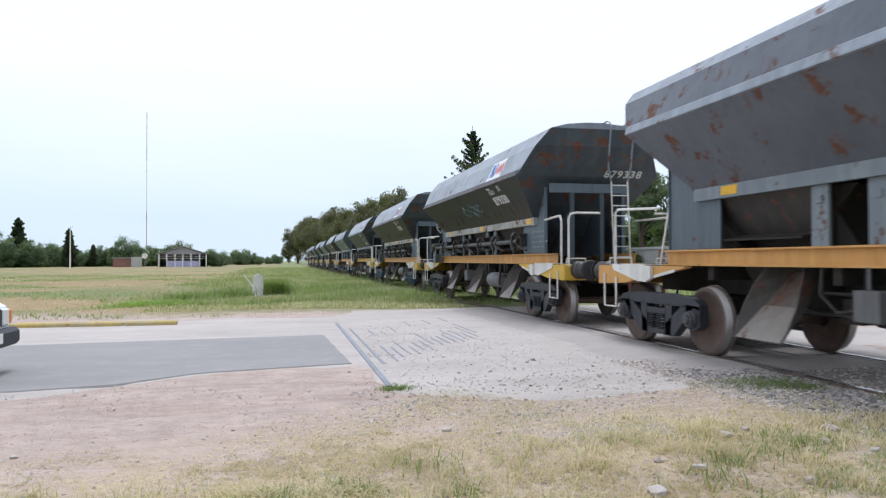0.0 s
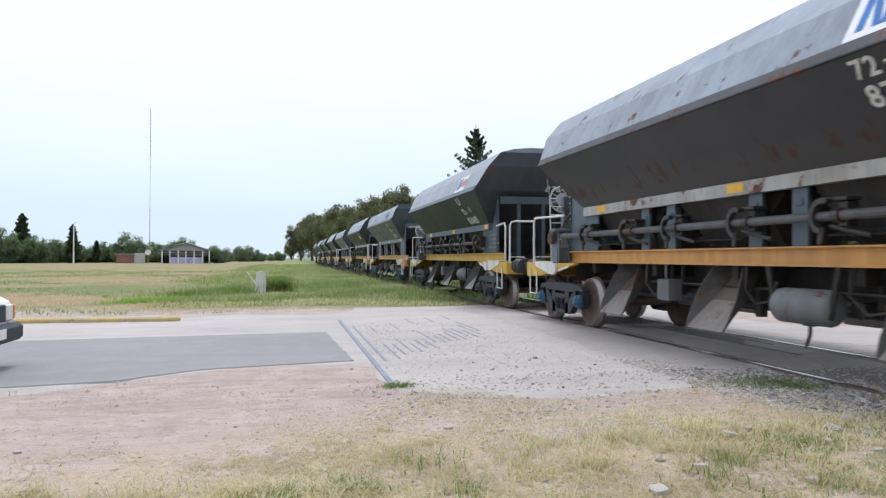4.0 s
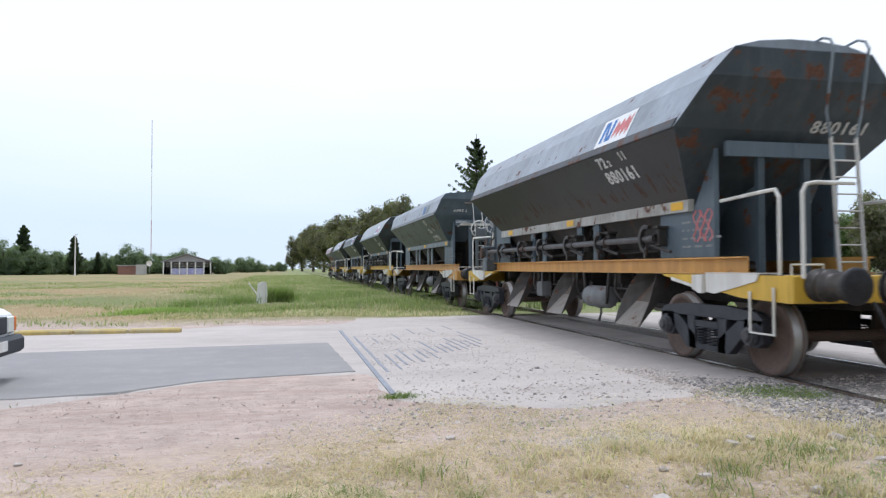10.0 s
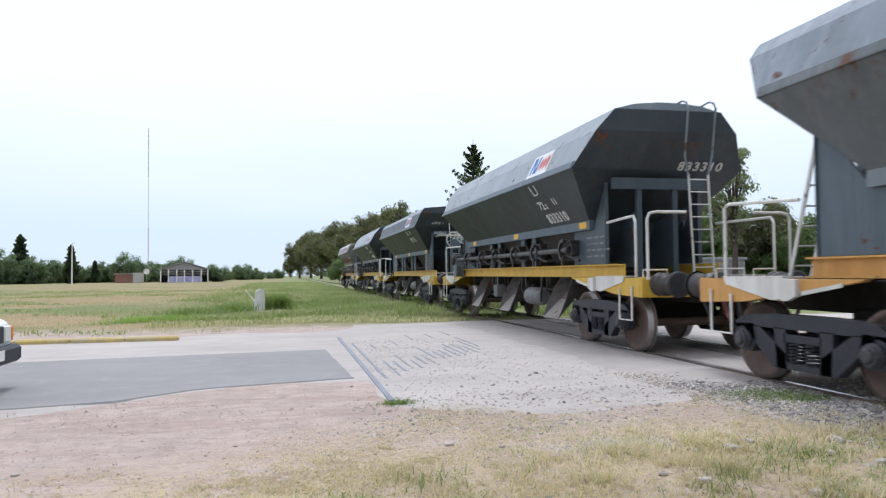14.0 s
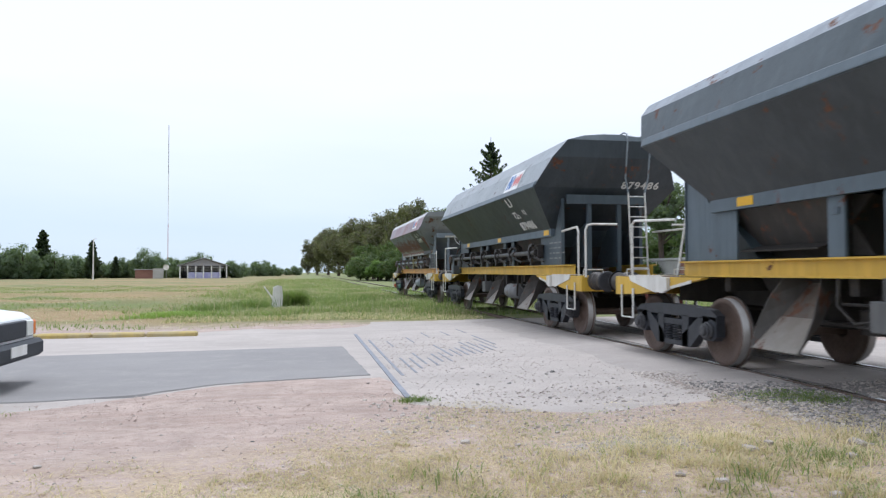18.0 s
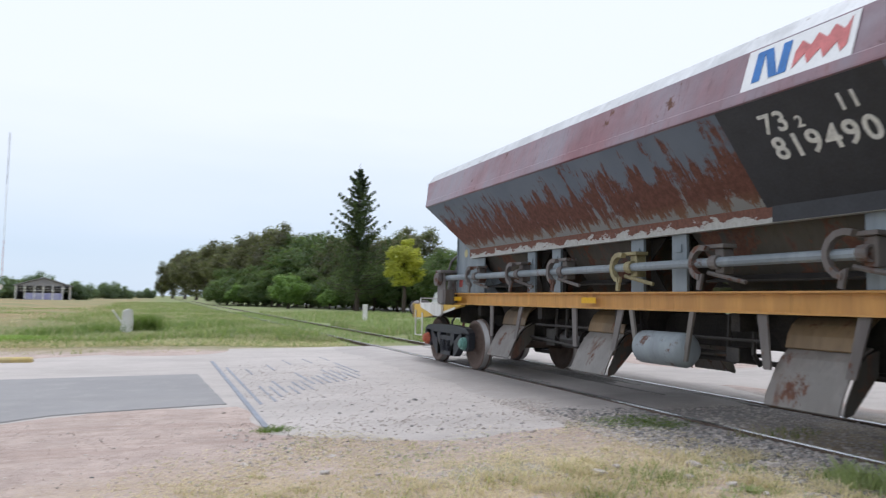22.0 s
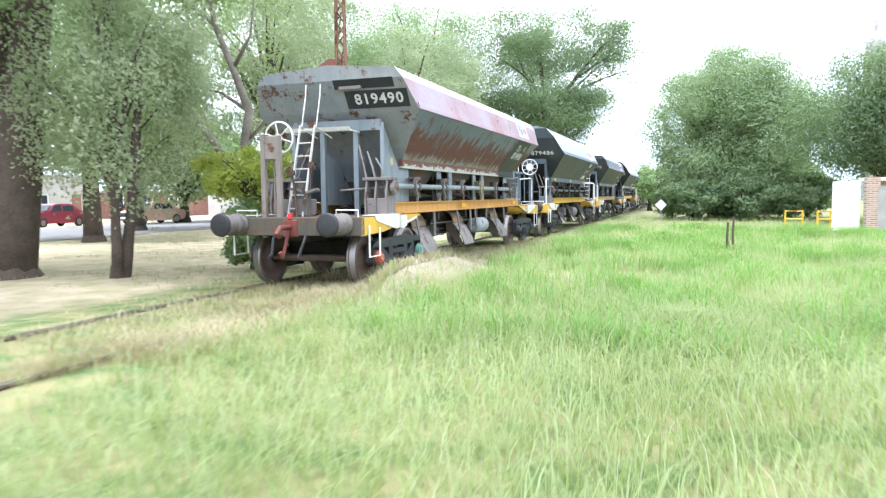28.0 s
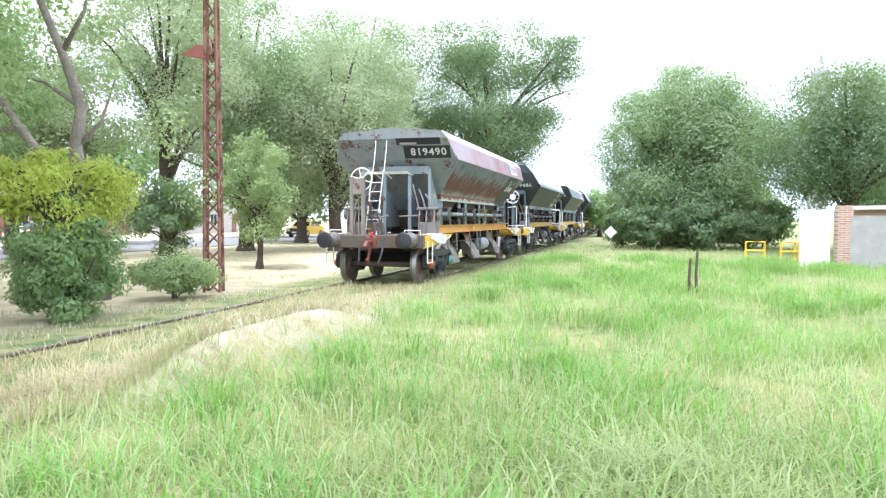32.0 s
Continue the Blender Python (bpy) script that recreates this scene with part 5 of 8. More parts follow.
M["spray_blue"] = plain("spray_blue", (0.2, 0.3, 0.36), 0.6, 0, 0.3, 9)
scheme_of = [w["scheme"] for w in wagons]
WORDS = {"steel": "rusty blue-grey hopper wagon on an orange underframe", "blue": "dark blue-green hopper wagon with a pale rim", "red": "rust-streaked grey hopper wagon with a faded red top", "black": "rusty black hopper wagon with a curved roof painted skylit pale", "green": "dark green-grey hopper wagon on a yellow underframe", "grey": "weathered grey hopper wagon on an orange underframe"}
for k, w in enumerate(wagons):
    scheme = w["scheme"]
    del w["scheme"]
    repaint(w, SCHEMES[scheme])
    tagged(w, WORDS[scheme])
    if k >= NEAR_CARS:
        continue
    kind, shaft, _, number, cls, turned = CARS[k]
    flat = kind == "flat"
    # marks on the side that faces the crossing (-x)
    (xa, za), (xb, zb), (xc, zc) = [(0.94, 2.1), (1.57, 2.95), (1.4, 3.45)] if flat else [(0.94, 2.1), (1.57, 2.95), (1.27, 3.53)]

    def on_lower(y, u, lift=0.004):
        tilt = math.degrees(math.atan2(xb - xa, zb - za))
        n = Vector((-(zb - za), 0, -(xb - xa))).normalized()
        p = Vector((-(xa + (xb - xa) * u), y, za + (zb - za) * u)) + n * lift
        return Matrix.Translation(p) @ pose(0, 0, 0, 90, 0, -90) @ pose(0, 0, 0, tilt, 0, 0)

    def on_upper(y, u, lift=0.004):
        tilt = -math.degrees(math.atan2(xb - xc, zc - zb))
        n = Vector((-(zc - zb), 0, (xb - xc))).normalized()
        p = Vector((-(xb + (xc - xb) * u), y, zb + (zc - zb) * u)) + n * lift
        return Matrix.Translation(p) @ pose(0, 0, 0, 90, 0, -90) @ pose(0, 0, 0, tilt, 0, 0)
    hu = math.hypot(xb - xc, zc - zb)
    hl = math.hypot(xb - xa, zb - za)
    bm = B()
    box(bm, (-0.56, -hu * 0.39, 0), (0.54, hu * 0.36, 0.004))
    o = part("mark_panel", bm, M["pale_skylit" if scheme_of[k] in ("grey", "steel") else "panel_white"], w, "faded panel with blue and red marks")
    o.matrix_basis = on_upper(-3.12 if k else -3.4, 0.6)
    sub = o
    bm = B()
    h2 = hu * 0.28
    for x0 in (-0.45, -0.17):
        slab(bm, [(x0, -h2, 0.005), (x0 + 0.09, -h2, 0.005), (x0 + 0.09, h2, 0.005), (x0, h2, 0.005)], (0, 0, 0.003))
    slab(bm, [(-0.37, h2, 0.0055), (-0.28, h2, 0.0055), (-0.17, -h2, 0.0055), (-0.26, -h2, 0.0055)], (0, 0, 0.003))
    part("blue_mark", bm, M["mark_blue"], sub)
    bm = B()
    shell(bm, [[(-0.02 + 0.05 * i, -h2 * (0.95 - 0.35 * (i % 3)), 0.005), (-0.02 + 0.05 * i, h2 * (0.05 + 0.3 * ((i * 2) % 3) + 0.04 * i), 0.005)] for i in range(11)], (0, 0, 0.003))
    part("red_mark", bm, M["grey_paint" if scheme_of[k] in ("grey", "steel") else "mark_red"], sub)
    if k in (0, 2):
        if k == 0:
            bm = B()
            box(bm, (-0.8, -hl * 0.49, 0), (0.85, hl * 0.49, 0.003))
            o = part("number_panel", bm, M["panel_black"], w, "black number panel")
            o.matrix_basis = on_lower(-3.35, 0.5, 0.003)
            bm = B()
            box(bm, (-0.966, -4.36, 1.975), (-0.962, -2.62, 2.135))
            part("band_panel", bm, M["panel_black"], w, "black paint over the rim band")
        bm = B()
        box(bm, (-0.65, 0, 0), (0.65, 0.55, 0.004))
        o = part("data_panel", bm, M["panel_black"], w, "black data panel with faded white lines")
        o.matrix_basis = pose(-0.89, -4.5, 1.38, 90, 0, -90)
        for r in range(4):
            x = -0.55
            while x < 0.5:
                l = 0.06 + 0.1 * ((r * 7 + int(x * 40)) % 3)
                bm = B()
                box(bm, (x, 0.09 + r * 0.11, 0.004), (x + l * 0.8, 0.11 + r * 0.11, 0.006))
                part("data_line", bm, M["lettering_dim"], o)
                x += l + 0.07
    else:
        for r in range(4):
            x = -0.4
            while x < 0.35:
                l = 0.06 + 0.08 * ((r * 5 + int(x * 40)) % 3)
                bm = B()
                box(bm, (x, 0.08 + r * 0.11, 0.0), (x + l, 0.11 + r * 0.11, 0.003))
                o = part("data_line", bm, M["lettering_dim"], w)
                o.matrix_basis = pose(-0.888, -4.5, 1.4, 90, 0, -90)
                x += l + 0.07
    if number:
        d = 0.2 if k else -0.12
        lettering(number, 0.3, on_lower(-3.35 + d, 0.53 if k in (0, 2) else 0.58 if scheme_of[k] == "black" else 0.2, 0.007), w, M["lettering"])
        lettering(cls, 0.26, on_lower(-2.98 + d, 0.84 if k == 2 or scheme_of[k] == "black" else 0.5 if k else 0.76, 0.007), w, M["lettering"])
        lettering("2", 0.15, on_lower(-3.22 + d, 0.81 if k == 2 or scheme_of[k] == "black" else 0.47 if k else 0.72, 0.007), w, M["lettering"])
        lettering("11", 0.2, on_lower(-3.7 + d, 0.86 if k == 2 or scheme_of[k] == "black" else 0.53 if k else 0.78, 0.007), w, M["lettering"])
        if k not in (0, 2) and scheme_of[k] != "black":
            # outlined shield-like sign, chipped at one side
            bm = B()
            ring = [(-0.13, 0.1), (0.13, 0.1), (0.13, -0.04), (0.06, -0.11), (-0.13, -0.11)]
            for (xp, zp), (xq, zq) in list(zip(ring, ring[1:] + ring[:1]))[1:]:
                tube(bm, [(xp, zp, 0.002), (xq, zq, 0.002)], 0.014, 4)
            part("side_sign", bm, M["lettering"], w, "chipped white outlined sign").matrix_basis = on_lower(-3.13 + d, 0.85, 0.004)
        # on the two end plates
        slope = math.degrees(math.atan(0.92))
        for e in (-1, 1):
            z = 3.13 if k == 0 else 3.0
            slope = math.degrees(math.atan(0.66 if k == 0 else 0.92))
            m = Matrix.Translation(((0.88 if k == 0 else 0.76) * -e, e * (y_end(z) + 0.03), z)) @ pose(0, 0, 0, 90 - 0, 0, 180 if e > 0 else 0) @ pose(0, 0, 0, slope, 0, 0)
            if k == 0:
                bm = B()
                box(bm, (-0.62, -0.17, -0.006), (0.55, 0.17, -0.002))
                o = part("number_panel", bm, M["panel_black"], w, "black number panel")
                o.matrix_basis = m
                bm = B()
                box(bm, (-0.78, 0.21, -0.006), (0.34, 0.39, 0.0))
                o = part("number_panel", bm, M["panel_black"], w)
                o.matrix_basis = m
            lettering(number, 0.27 if k == 0 else 0.25, m, w, M["lettering"])
    if k in (6, 8):
        for o in w.children_recursive:
            if o.name.startswith("axle_cap"):
                o.material_slots[0].link = "OBJECT"
                o.material_slots[0].material = M["cap_blue"]
    if k == 5:
        # red spray strokes on the corner plate
        for i in range(5):
            y0 = -4.45 - 0.09 * i
            bm = B()
            shell(bm, [[(-0.889, y0 + 0.05 * math.sin(2.2 * i + 1.7 * j), 1.55 + 0.07 * j), (-0.889, y0 + 0.03 + 0.05 * math.sin(2.2 * i + 1.7 * j), 1.56 + 0.07 * j)] for j in range(7)], (-0.003, 0, 0))
            part("spray_stroke", bm, M["mark_red"], w)
    if k == 9:
        # scrawled strokes of pale blue spray paint
        for i in range(7):
            y0 = 0.4 - 0.24 * i
            pts = [(0.12 * math.sin(i * 2.1 + j * 1.9) * (1 + j % 2), -0.16 + 0.064 * j + 0.04 * math.sin(i + j * 2.5), 0.006) for j in range(6)]
            bm = B()
            shell(bm, [[(x - 0.014, z, 0.003), (x + 0.014, z + 0.01, 0.003)] for x, z, _ in pts], (0, 0, 0.003))
            o = part("spray_stroke", bm, M["spray_blue"], w)
            o.matrix_basis = on_lower(y0, 0.5, 0.003)
    if k in (2, 4):
        a, b = ("1", "2") if k == 2 else ("2", "1")
        lettering("CIERRA " + b, 0.1, Matrix.Translation((-0.62, -5.125, 2.72)) @ pose(0, 0, 0, 90, 0, 0), w, M["lettering"])
        z = 3.08
        lettering("ABRE " + a, 0.13, Matrix.Translation((-0.72, -(y_end(z) + 0.025), z)) @ pose(0, 0, 0, 90, 0, 0) @ pose(0, 0, 0, math.degrees(math.atan(0.66)), 0, 0), w, M["lettering"])
    for y in (-4.1, -0.2, 3.6):
        bm = B()
        if k == 0:
            y = {-4.1: -4.6, -0.2: 0.5, 3.6: 4.98}[y]
            box(bm, (-0.938, y - 0.17, 1.2), (-0.931, y + 0.17, 1.275))
        else:
            box(bm, (-0.968, y - 0.16, 2.0), (-0.962, y + 0.16, 2.11))
        part("reflector", bm, M["reflector"], w, "yellow reflector plate")
    if k == 0:
        bm = B()
        box(bm, (-0.889, 4.87, 1.46), (-0.886, 5.02, 1.62))
        part("red_square", bm, M["square_red"], w)
        bm = B()
        lathe(bm, [(0, 0), (0, 0.075), (0.003, 0.075), (0.003, 0)], "x", (-0.889, 4.72, 2.08), 16)
        part("yellow_dot", bm, M["dot_yellow"], w)
        caps = [o for o in w.children_recursive if o.name.startswith("axle_cap")]
        for o in caps:
            ys = [v.co.y for v in o.data.vertices]
            y = sum(ys) / len(ys)
            col = "cap_red" if y > 5.5 else "cap_green" if y > 4 else "cap_dark"
            o.material_slots[0].link = "OBJECT"
            o.material_slots[0].material = M[col]
        for o in w.children:
            if o.name.startswith(("headstock",)):
                ys = [v.co.y for v in o.data.vertices]
                if min(ys) > 0:
                    o.material_slots[0].link = "OBJECT"
                    o.material_slots[0].material = M["rust_heavy"]
        bm = B()
        box(bm, (-0.035, 6.74, 1.1), (0.035, 6.81, 1.2), 0.012)
        part("tail_lamp", bm, M["glass_lamp"], w, "small red tail lamp")


# ---- trees and shrubs ----
def leaf_material(name, a, b, dry=None):
    m, nt, p = nodes_of(name)
    rnd_i = nt.nodes.new("ShaderNodeNewGeometry").outputs["Random Per Island"]
    big = noise_of(nt, position(nt), 0.45, 3)
    mixf = math_node(nt, "MULTIPLY_ADD", rnd_i, 0.3, math_node(nt, "MULTIPLY", ramp(nt, big, 0.35, 0.65), 0.7))
    col = blend(nt, mixf, a, b)
    if dry:
        col = blend(nt, ramp(nt, rnd_i, 0.86, 0.9), col, dry)
    nt.links.new(col, p.inputs["Base Color"])
    p.inputs["Roughness"].default_value = 0.55
    tr = nt.nodes.new("ShaderNodeBsdfTranslucent")
    nt.links.new(blend(nt, 0.35, col, (0.3, 0.4, 0.05)), tr.inputs["Color"])
    mx = nt.nodes.new("ShaderNodeMixShader")
    mx.inputs[0].default_value = 0.55
    nt.links.new(p.outputs[0], mx.inputs[1])
    nt.links.new(tr.outputs[0], mx.inputs[2])
    nt.links.new(mx.outputs[0], nt.nodes["Material Output"].inputs["Surface"])
    return m


# leaf_mid's unraised twin for the wood; the gap stands for haze and exposure.
M["leaf_mid_dim"] = leaf_material("leaf_mid_dim", (0.06, 0.105, 0.042), (0.13, 0.205, 0.075), (0.16, 0.16, 0.09))
# Tones raised in place of the haze and glare over the near trees.
M["leaf_mid"] = leaf_material("leaf_mid", (0.172, 0.285, 0.115), (0.335, 0.45, 0.235))
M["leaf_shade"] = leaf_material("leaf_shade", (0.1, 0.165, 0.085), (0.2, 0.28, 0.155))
M["leaf_far"] = leaf_material("leaf_far", (0.085, 0.13, 0.08), (0.17, 0.235, 0.14))
M["leaf_brown"] = leaf_material("leaf_brown", (0.085, 0.085, 0.055), (0.165, 0.155, 0.1), (0.21, 0.17, 0.12))
# Haze and overexposure painted into the leaves as a pale grey-green.
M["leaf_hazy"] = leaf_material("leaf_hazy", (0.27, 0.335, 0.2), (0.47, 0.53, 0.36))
M["leaf_round"] = leaf_material("leaf_round", (0.17, 0.26, 0.12), (0.36, 0.46, 0.27))
M["leaf_bush"] = leaf_material("leaf_bush", (0.12, 0.22, 0.05), (0.24, 0.38, 0.1))
M["leaf_flower"] = leaf_material("leaf_flower", (0.34, 0.38, 0.05), (0.72, 0.68, 0.09))
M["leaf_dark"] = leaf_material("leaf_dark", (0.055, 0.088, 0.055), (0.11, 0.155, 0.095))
# Light greens lifted likewise, standing in for haze and glare.
M["leaf_light"] = leaf_material("leaf_light", (0.25, 0.33, 0.15), (0.42, 0.52, 0.28))
M["leaf_olive"] = leaf_material("leaf_olive", (0.12, 0.15, 0.085), (0.22, 0.255, 0.145), (0.27, 0.24, 0.15))
M["leaf_yellow"] = leaf_material("leaf_yellow", (0.34, 0.42, 0.07), (0.56, 0.6, 0.12))
M["needle"] = leaf_material("needle", (0.022, 0.038, 0.025), (0.05, 0.078, 0.045))
M["bark"] = plain("bark", (0.085, 0.065, 0.052), 0.95, 0, 0.4, 3, 0.8)
M["bark_pale"] = plain("bark_pale", (0.24, 0.21, 0.18), 0.9, 0, 0.35, 3, 0.6)


def leaf_mesh(name, centres, radii, per, size, rng, droop=0.0, flat=1.0):
    """Small pointed leaves scattered in clumps."""
    c = np.repeat(centres, per, axis=0)
    r = np.repeat(radii, per)[:, None]
    n = len(c)
    d = rng.normal(size=(n, 3))
    d /= np.linalg.norm(d, axis=1, keepdims=True)
    d *= (rng.random((n, 1)) ** 0.45)
    d[:, 2] *= flat
    p = c + d * r
    if droop:
        p[:, 2] -= droop * rng.random(n) ** 2 * r[:, 0] * 2
    # leaves lie as a skin over their clump, with some disorder
    face = d / (np.linalg.norm(d, axis=1, keepdims=True) + 1e-9) + rng.normal(size=(n, 3)) * 0.32
    face[:, 2] += 0.35
    u = np.cross(face, rng.normal(size=(n, 3)))
    u[:, 2] -= droop * 1.2
    u /= np.linalg.norm(u, axis=1, keepdims=True) + 1e-9
    w = np.cross(u, face)
    w /= np.linalg.norm(w, axis=1, keepdims=True) + 1e-9
    s = (size * (0.6 + 0.8 * rng.random((n, 1))))
    a = p - u * s * 0.5
    b = p + w * s * 0.42 + u * s * 0.2
    e = p + u * s * 0.55 - w * s * 0.3
    v = np.stack([a, b, e], 1).reshape(-1, 3)
    me = bpy.data.meshes.new(name)
    me.vertices.add(3 * n)
    me.vertices.foreach_set("co", v.ravel())
    me.loops.add(3 * n)
    me.loops.foreach_set("vertex_index", np.arange(3 * n))
    me.polygons.add(n)
    me.polygons.foreach_set("loop_start", np.arange(n) * 3)
    me.update()
    return me


def make_tree(label, height, radius, base, trunk_r, seed, leaf="leaf_mid", clumps=90, per=110, size=0.16, clump_r=None, shape="round", bark="bark", lean=0.0, stems=1, droop=0.0, category="tree", name="tree", near=False):
    """A tapered trunk with limbs and a ragged crown; base: where the crown begins."""
    rng = np.random.default_rng(seed)
    rnd = random.Random(seed)
    ob = thing(name, label, category)
    top = height
    mid = (top + base) / 2
    hz = (top - base) / 2
    cr = clump_r or radius * 0.24
    pts = []
    while len(pts) < clumps:
        p = rng.uniform(-1, 1, 3)
        q = np.linalg.norm(p)
        lump = 0.78 + 0.22 * math.sin(3.1 * math.atan2(p[1], p[0]) + seed) * math.cos(2.3 * p[2] + seed)
        if q > lump or q < 0.3 * rng.random():
            continue
        if shape == "flat" and (abs(p[2]) < 0.1 or rng.random() < 0.2):
            continue
        if shape == "cone" and math.hypot(p[0], p[1]) > (1 - p[2]) * 0.55:
            continue
        pts.append((p[0] * (radius - cr * 0.6) + lean * (p[2] + 1) * 0.5 * height * 0.2, p[1] * (radius - cr * 0.6), mid + p[2] * (hz - cr * 0.5)))
    pts = np.array(pts)
    # trunk and limbs
    bm = B()
    for s in range(stems):
        a = rnd.uniform(0, 6.28)
        off = 0 if stems == 1 else trunk_r * 1.6
        fx, fy = off * math.cos(a), off * math.sin(a)
        sp = 0.03 if stems == 1 else 0.14
        h1 = base + 0.45 * (top - base)
        path = []
        for i in range(6):
            u = i / 5
            path.append((fx + (lean * 0.15 + sp * math.cos(a)) * u * h1 + rnd.uniform(-0.06, 0.06) * height * 0.12 * u, fy + sp * math.sin(a) * u * h1 + rnd.uniform(-0.06, 0.06) * height * 0.12 * u, -0.25 + u * (h1 + 0.25)))
        tube(bm, path[:2] + path[2:], trunk_r * 1.15, 9, trunk_r * 0.4)
        lathe(bm, [(-0.25, trunk_r * 1.7), (0.0, trunk_r * 1.45), (0.25, trunk_r * 1.15)], "z", (fx, fy, 0), 9)
    step = max(1, len(pts) // 26)
    for p in pts[::step]:
        u = rnd.uniform(0.35, 0.95)
        zz = max(base * 0.7, min(p[2] - 0.2 * radius, base + 0.45 * (top - base))) * u + (1 - u) * base * 0.8
        sx = lean * 0.15 * zz
        m1 = (sx + (p[0] - sx) * 0.4, p[1] * 0.4, zz + (p[2] - zz) * 0.55 + rnd.uniform(-0.1, 0.2))
        tube(bm, [(sx, 0, zz), m1, (sx + (p[0] - sx) * 0.75, p[1] * 0.72, zz + (p[2] - zz) * 0.85), tuple(p)], trunk_r * 0.36, 5, trunk_r * 0.05, False)
    part("trunk", bm, M[bark], ob, smooth=True)
    if near:
        per, size = int(per * 1.7), size * 0.74
    me = leaf_mesh("crown", pts, cr * (0.7 + 0.6 * rng.random(len(pts))), per, size, rng, droop, 0.75 if shape != "flat" else 0.45)
    me.materials.append(M[leaf])
    cro = new("crown", me)
    cro.parent = ob
    return ob


def make_conifer(label, height, radius, seed, per=60, leaf="needle", size=0.3, base=0.08, gaps=0.25, tier=0.024, droop=0.2, open_boughs=False):
    """A straight trunk with tiers of upswept boughs, uneven in length."""
    rng = np.random.default_rng(seed)
    ob = thing("conifer", label, "conifer")
    bm = B()
    tube(bm, [(0, 0, -0.2), (0, 0, height * 0.5), (0, 0, height)], height * 0.018, 8, 0.02)
    curl = 0.55 if open_boughs else 0.42
    pts, rad = [], []
    z = height * base
    while z < height * 0.98:
        u = (z / height - base) / (1 - base)
        R = radius * (1 - u) ** (1.05 if open_boughs else 0.8) * (0.65 + 0.5 * rng.random())
        a0 = rng.random() * 6.28
        for i in range(6):
            if rng.random() < gaps:
                continue
            a = a0 + 6.28 * i / 6 + rng.normal() * 0.15
            Ri = R * (0.35 + 0.85 * rng.random())
            bow = [(Ri * q * math.cos(a), Ri * q * math.sin(a), z + Ri * (curl * q * q - 0.12 * q)) for q in (0, 0.35, 0.7, 1.0)]
            tube(bm, bow, 0.035, 4, 0.01, False)
            for k in range(1, 7):
                q = k / 6
                pts.append((Ri * q * math.cos(a), Ri * q * math.sin(a), z + Ri * (curl * q * q - 0.12 * q) - 0.05))
                rad.append(0.13 + 0.11 * Ri * (1.15 - q) if open_boughs else 0.14 + 0.16 * Ri * (1.15 - q))
        z += height * tier * (0.7 + 0.6 * rng.random())
    part("trunk", bm, M["bark"], ob)
    me = leaf_mesh("crown", np.array(pts), np.array(rad), max(4, per // 6), size, rng, droop, 0.6)
    me.materials.append(M[leaf])
    c = new("crown", me)
    c.parent = ob
    return ob


def put(ob, x, y, rz=0.0, scale=1.0, z=None):
    ob.matrix_basis = pose(x, y, float(ground_z(x, y)) if z is None else z, 0, 0, rz)
    ob.scale = (scale, scale, scale)
    return ob


def polar(az, d):
    """A place at the bearing az (clockwise from the line of the track) and distance d."""
    return d * math.sin(radians(az)), d * math.cos(radians(az))


# far line of trees beyond the field
far_a = make_tree("rounded green tree far across the field", 6.6, 4.3, -1.4, 0.2, 101, "leaf_far", 90, 80, 0.34)
far_b = make_tree("broad dark tree far across the field", 5.6, 5.2, -1.4, 0.22, 102, "leaf_far", 90, 80, 0.36)
far_c = make_tree("tall open tree at the edge of the wood", 11.0, 4.6, 0.3, 0.26, 103, "leaf_brown", 110, 120, 0.3)
far_d = make_tree("dense green tree of the wood", 9.5, 4.9, 0.0, 0.24, 104, "leaf_mid_dim", 130, 130, 0.27)
cyp = make_conifer("dark cypress beyond the field", 8.6, 2.7, 105, 130, size=0.36, gaps=0.0, base=0.03)
rnt = random.Random(77)
FAR = [(-30, 190, 1.0), (-28, 185, 1.1), (-26.3, 190, 0.95), (-24.5, 180, 1.1), (-22.9, 185, 1.0), (-21.4, 180, 1.05), (-20.1, 182, 1.0), (-19.1, 178, 1.0), (-18.3, 188, 0.95), (-17.2, 180, 0.95), (-16.2, 190, 0.85), (-15.4, 196, 0.8), (-13.7, 192, 0.8),
       (-12.9, 195, 0.75), (-12.0, 196, 0.72), (-11.2, 180, 0.92), (-10.6, 184, 0.7), (-9.6, 196, 0.7), (-8.4, 200, 0.95), (-7.4, 205, 0.9), (-5.2, 176, 0.8), (-4.3, 230, 0.4), (-3.4, 240, 0.95), (-2.7, 245, 0.9), (-2.0, 250, 0.45), (-1.2, 300, 0.4), (-0.6, 310, 0.75)]
FAR += [(a + 0.55, d + 12, s * 0.85) for a, d, s in FAR if a < -10]
for i, (az, d, s) in enumerate(FAR):
    src = far_a if i % 2 else far_b
    x, y = polar(az, d)
    o = src if i < 2 else copy_thing(src, pose(0, 0, 0))
    put(o, x, y, rnt.uniform(0, 360), s * rnt.uniform(0.95, 1.32))
put(cyp, *polar(-14.85, 180), 0, 1.0)
o = put(copy_thing(cyp, pose(0, 0, 0)), *polar(-17.95, 185), 90, 1.28)
o = put(copy_thing(cyp, pose(0, 0, 0)), *polar(-13.35, 190), 30, 0.62)
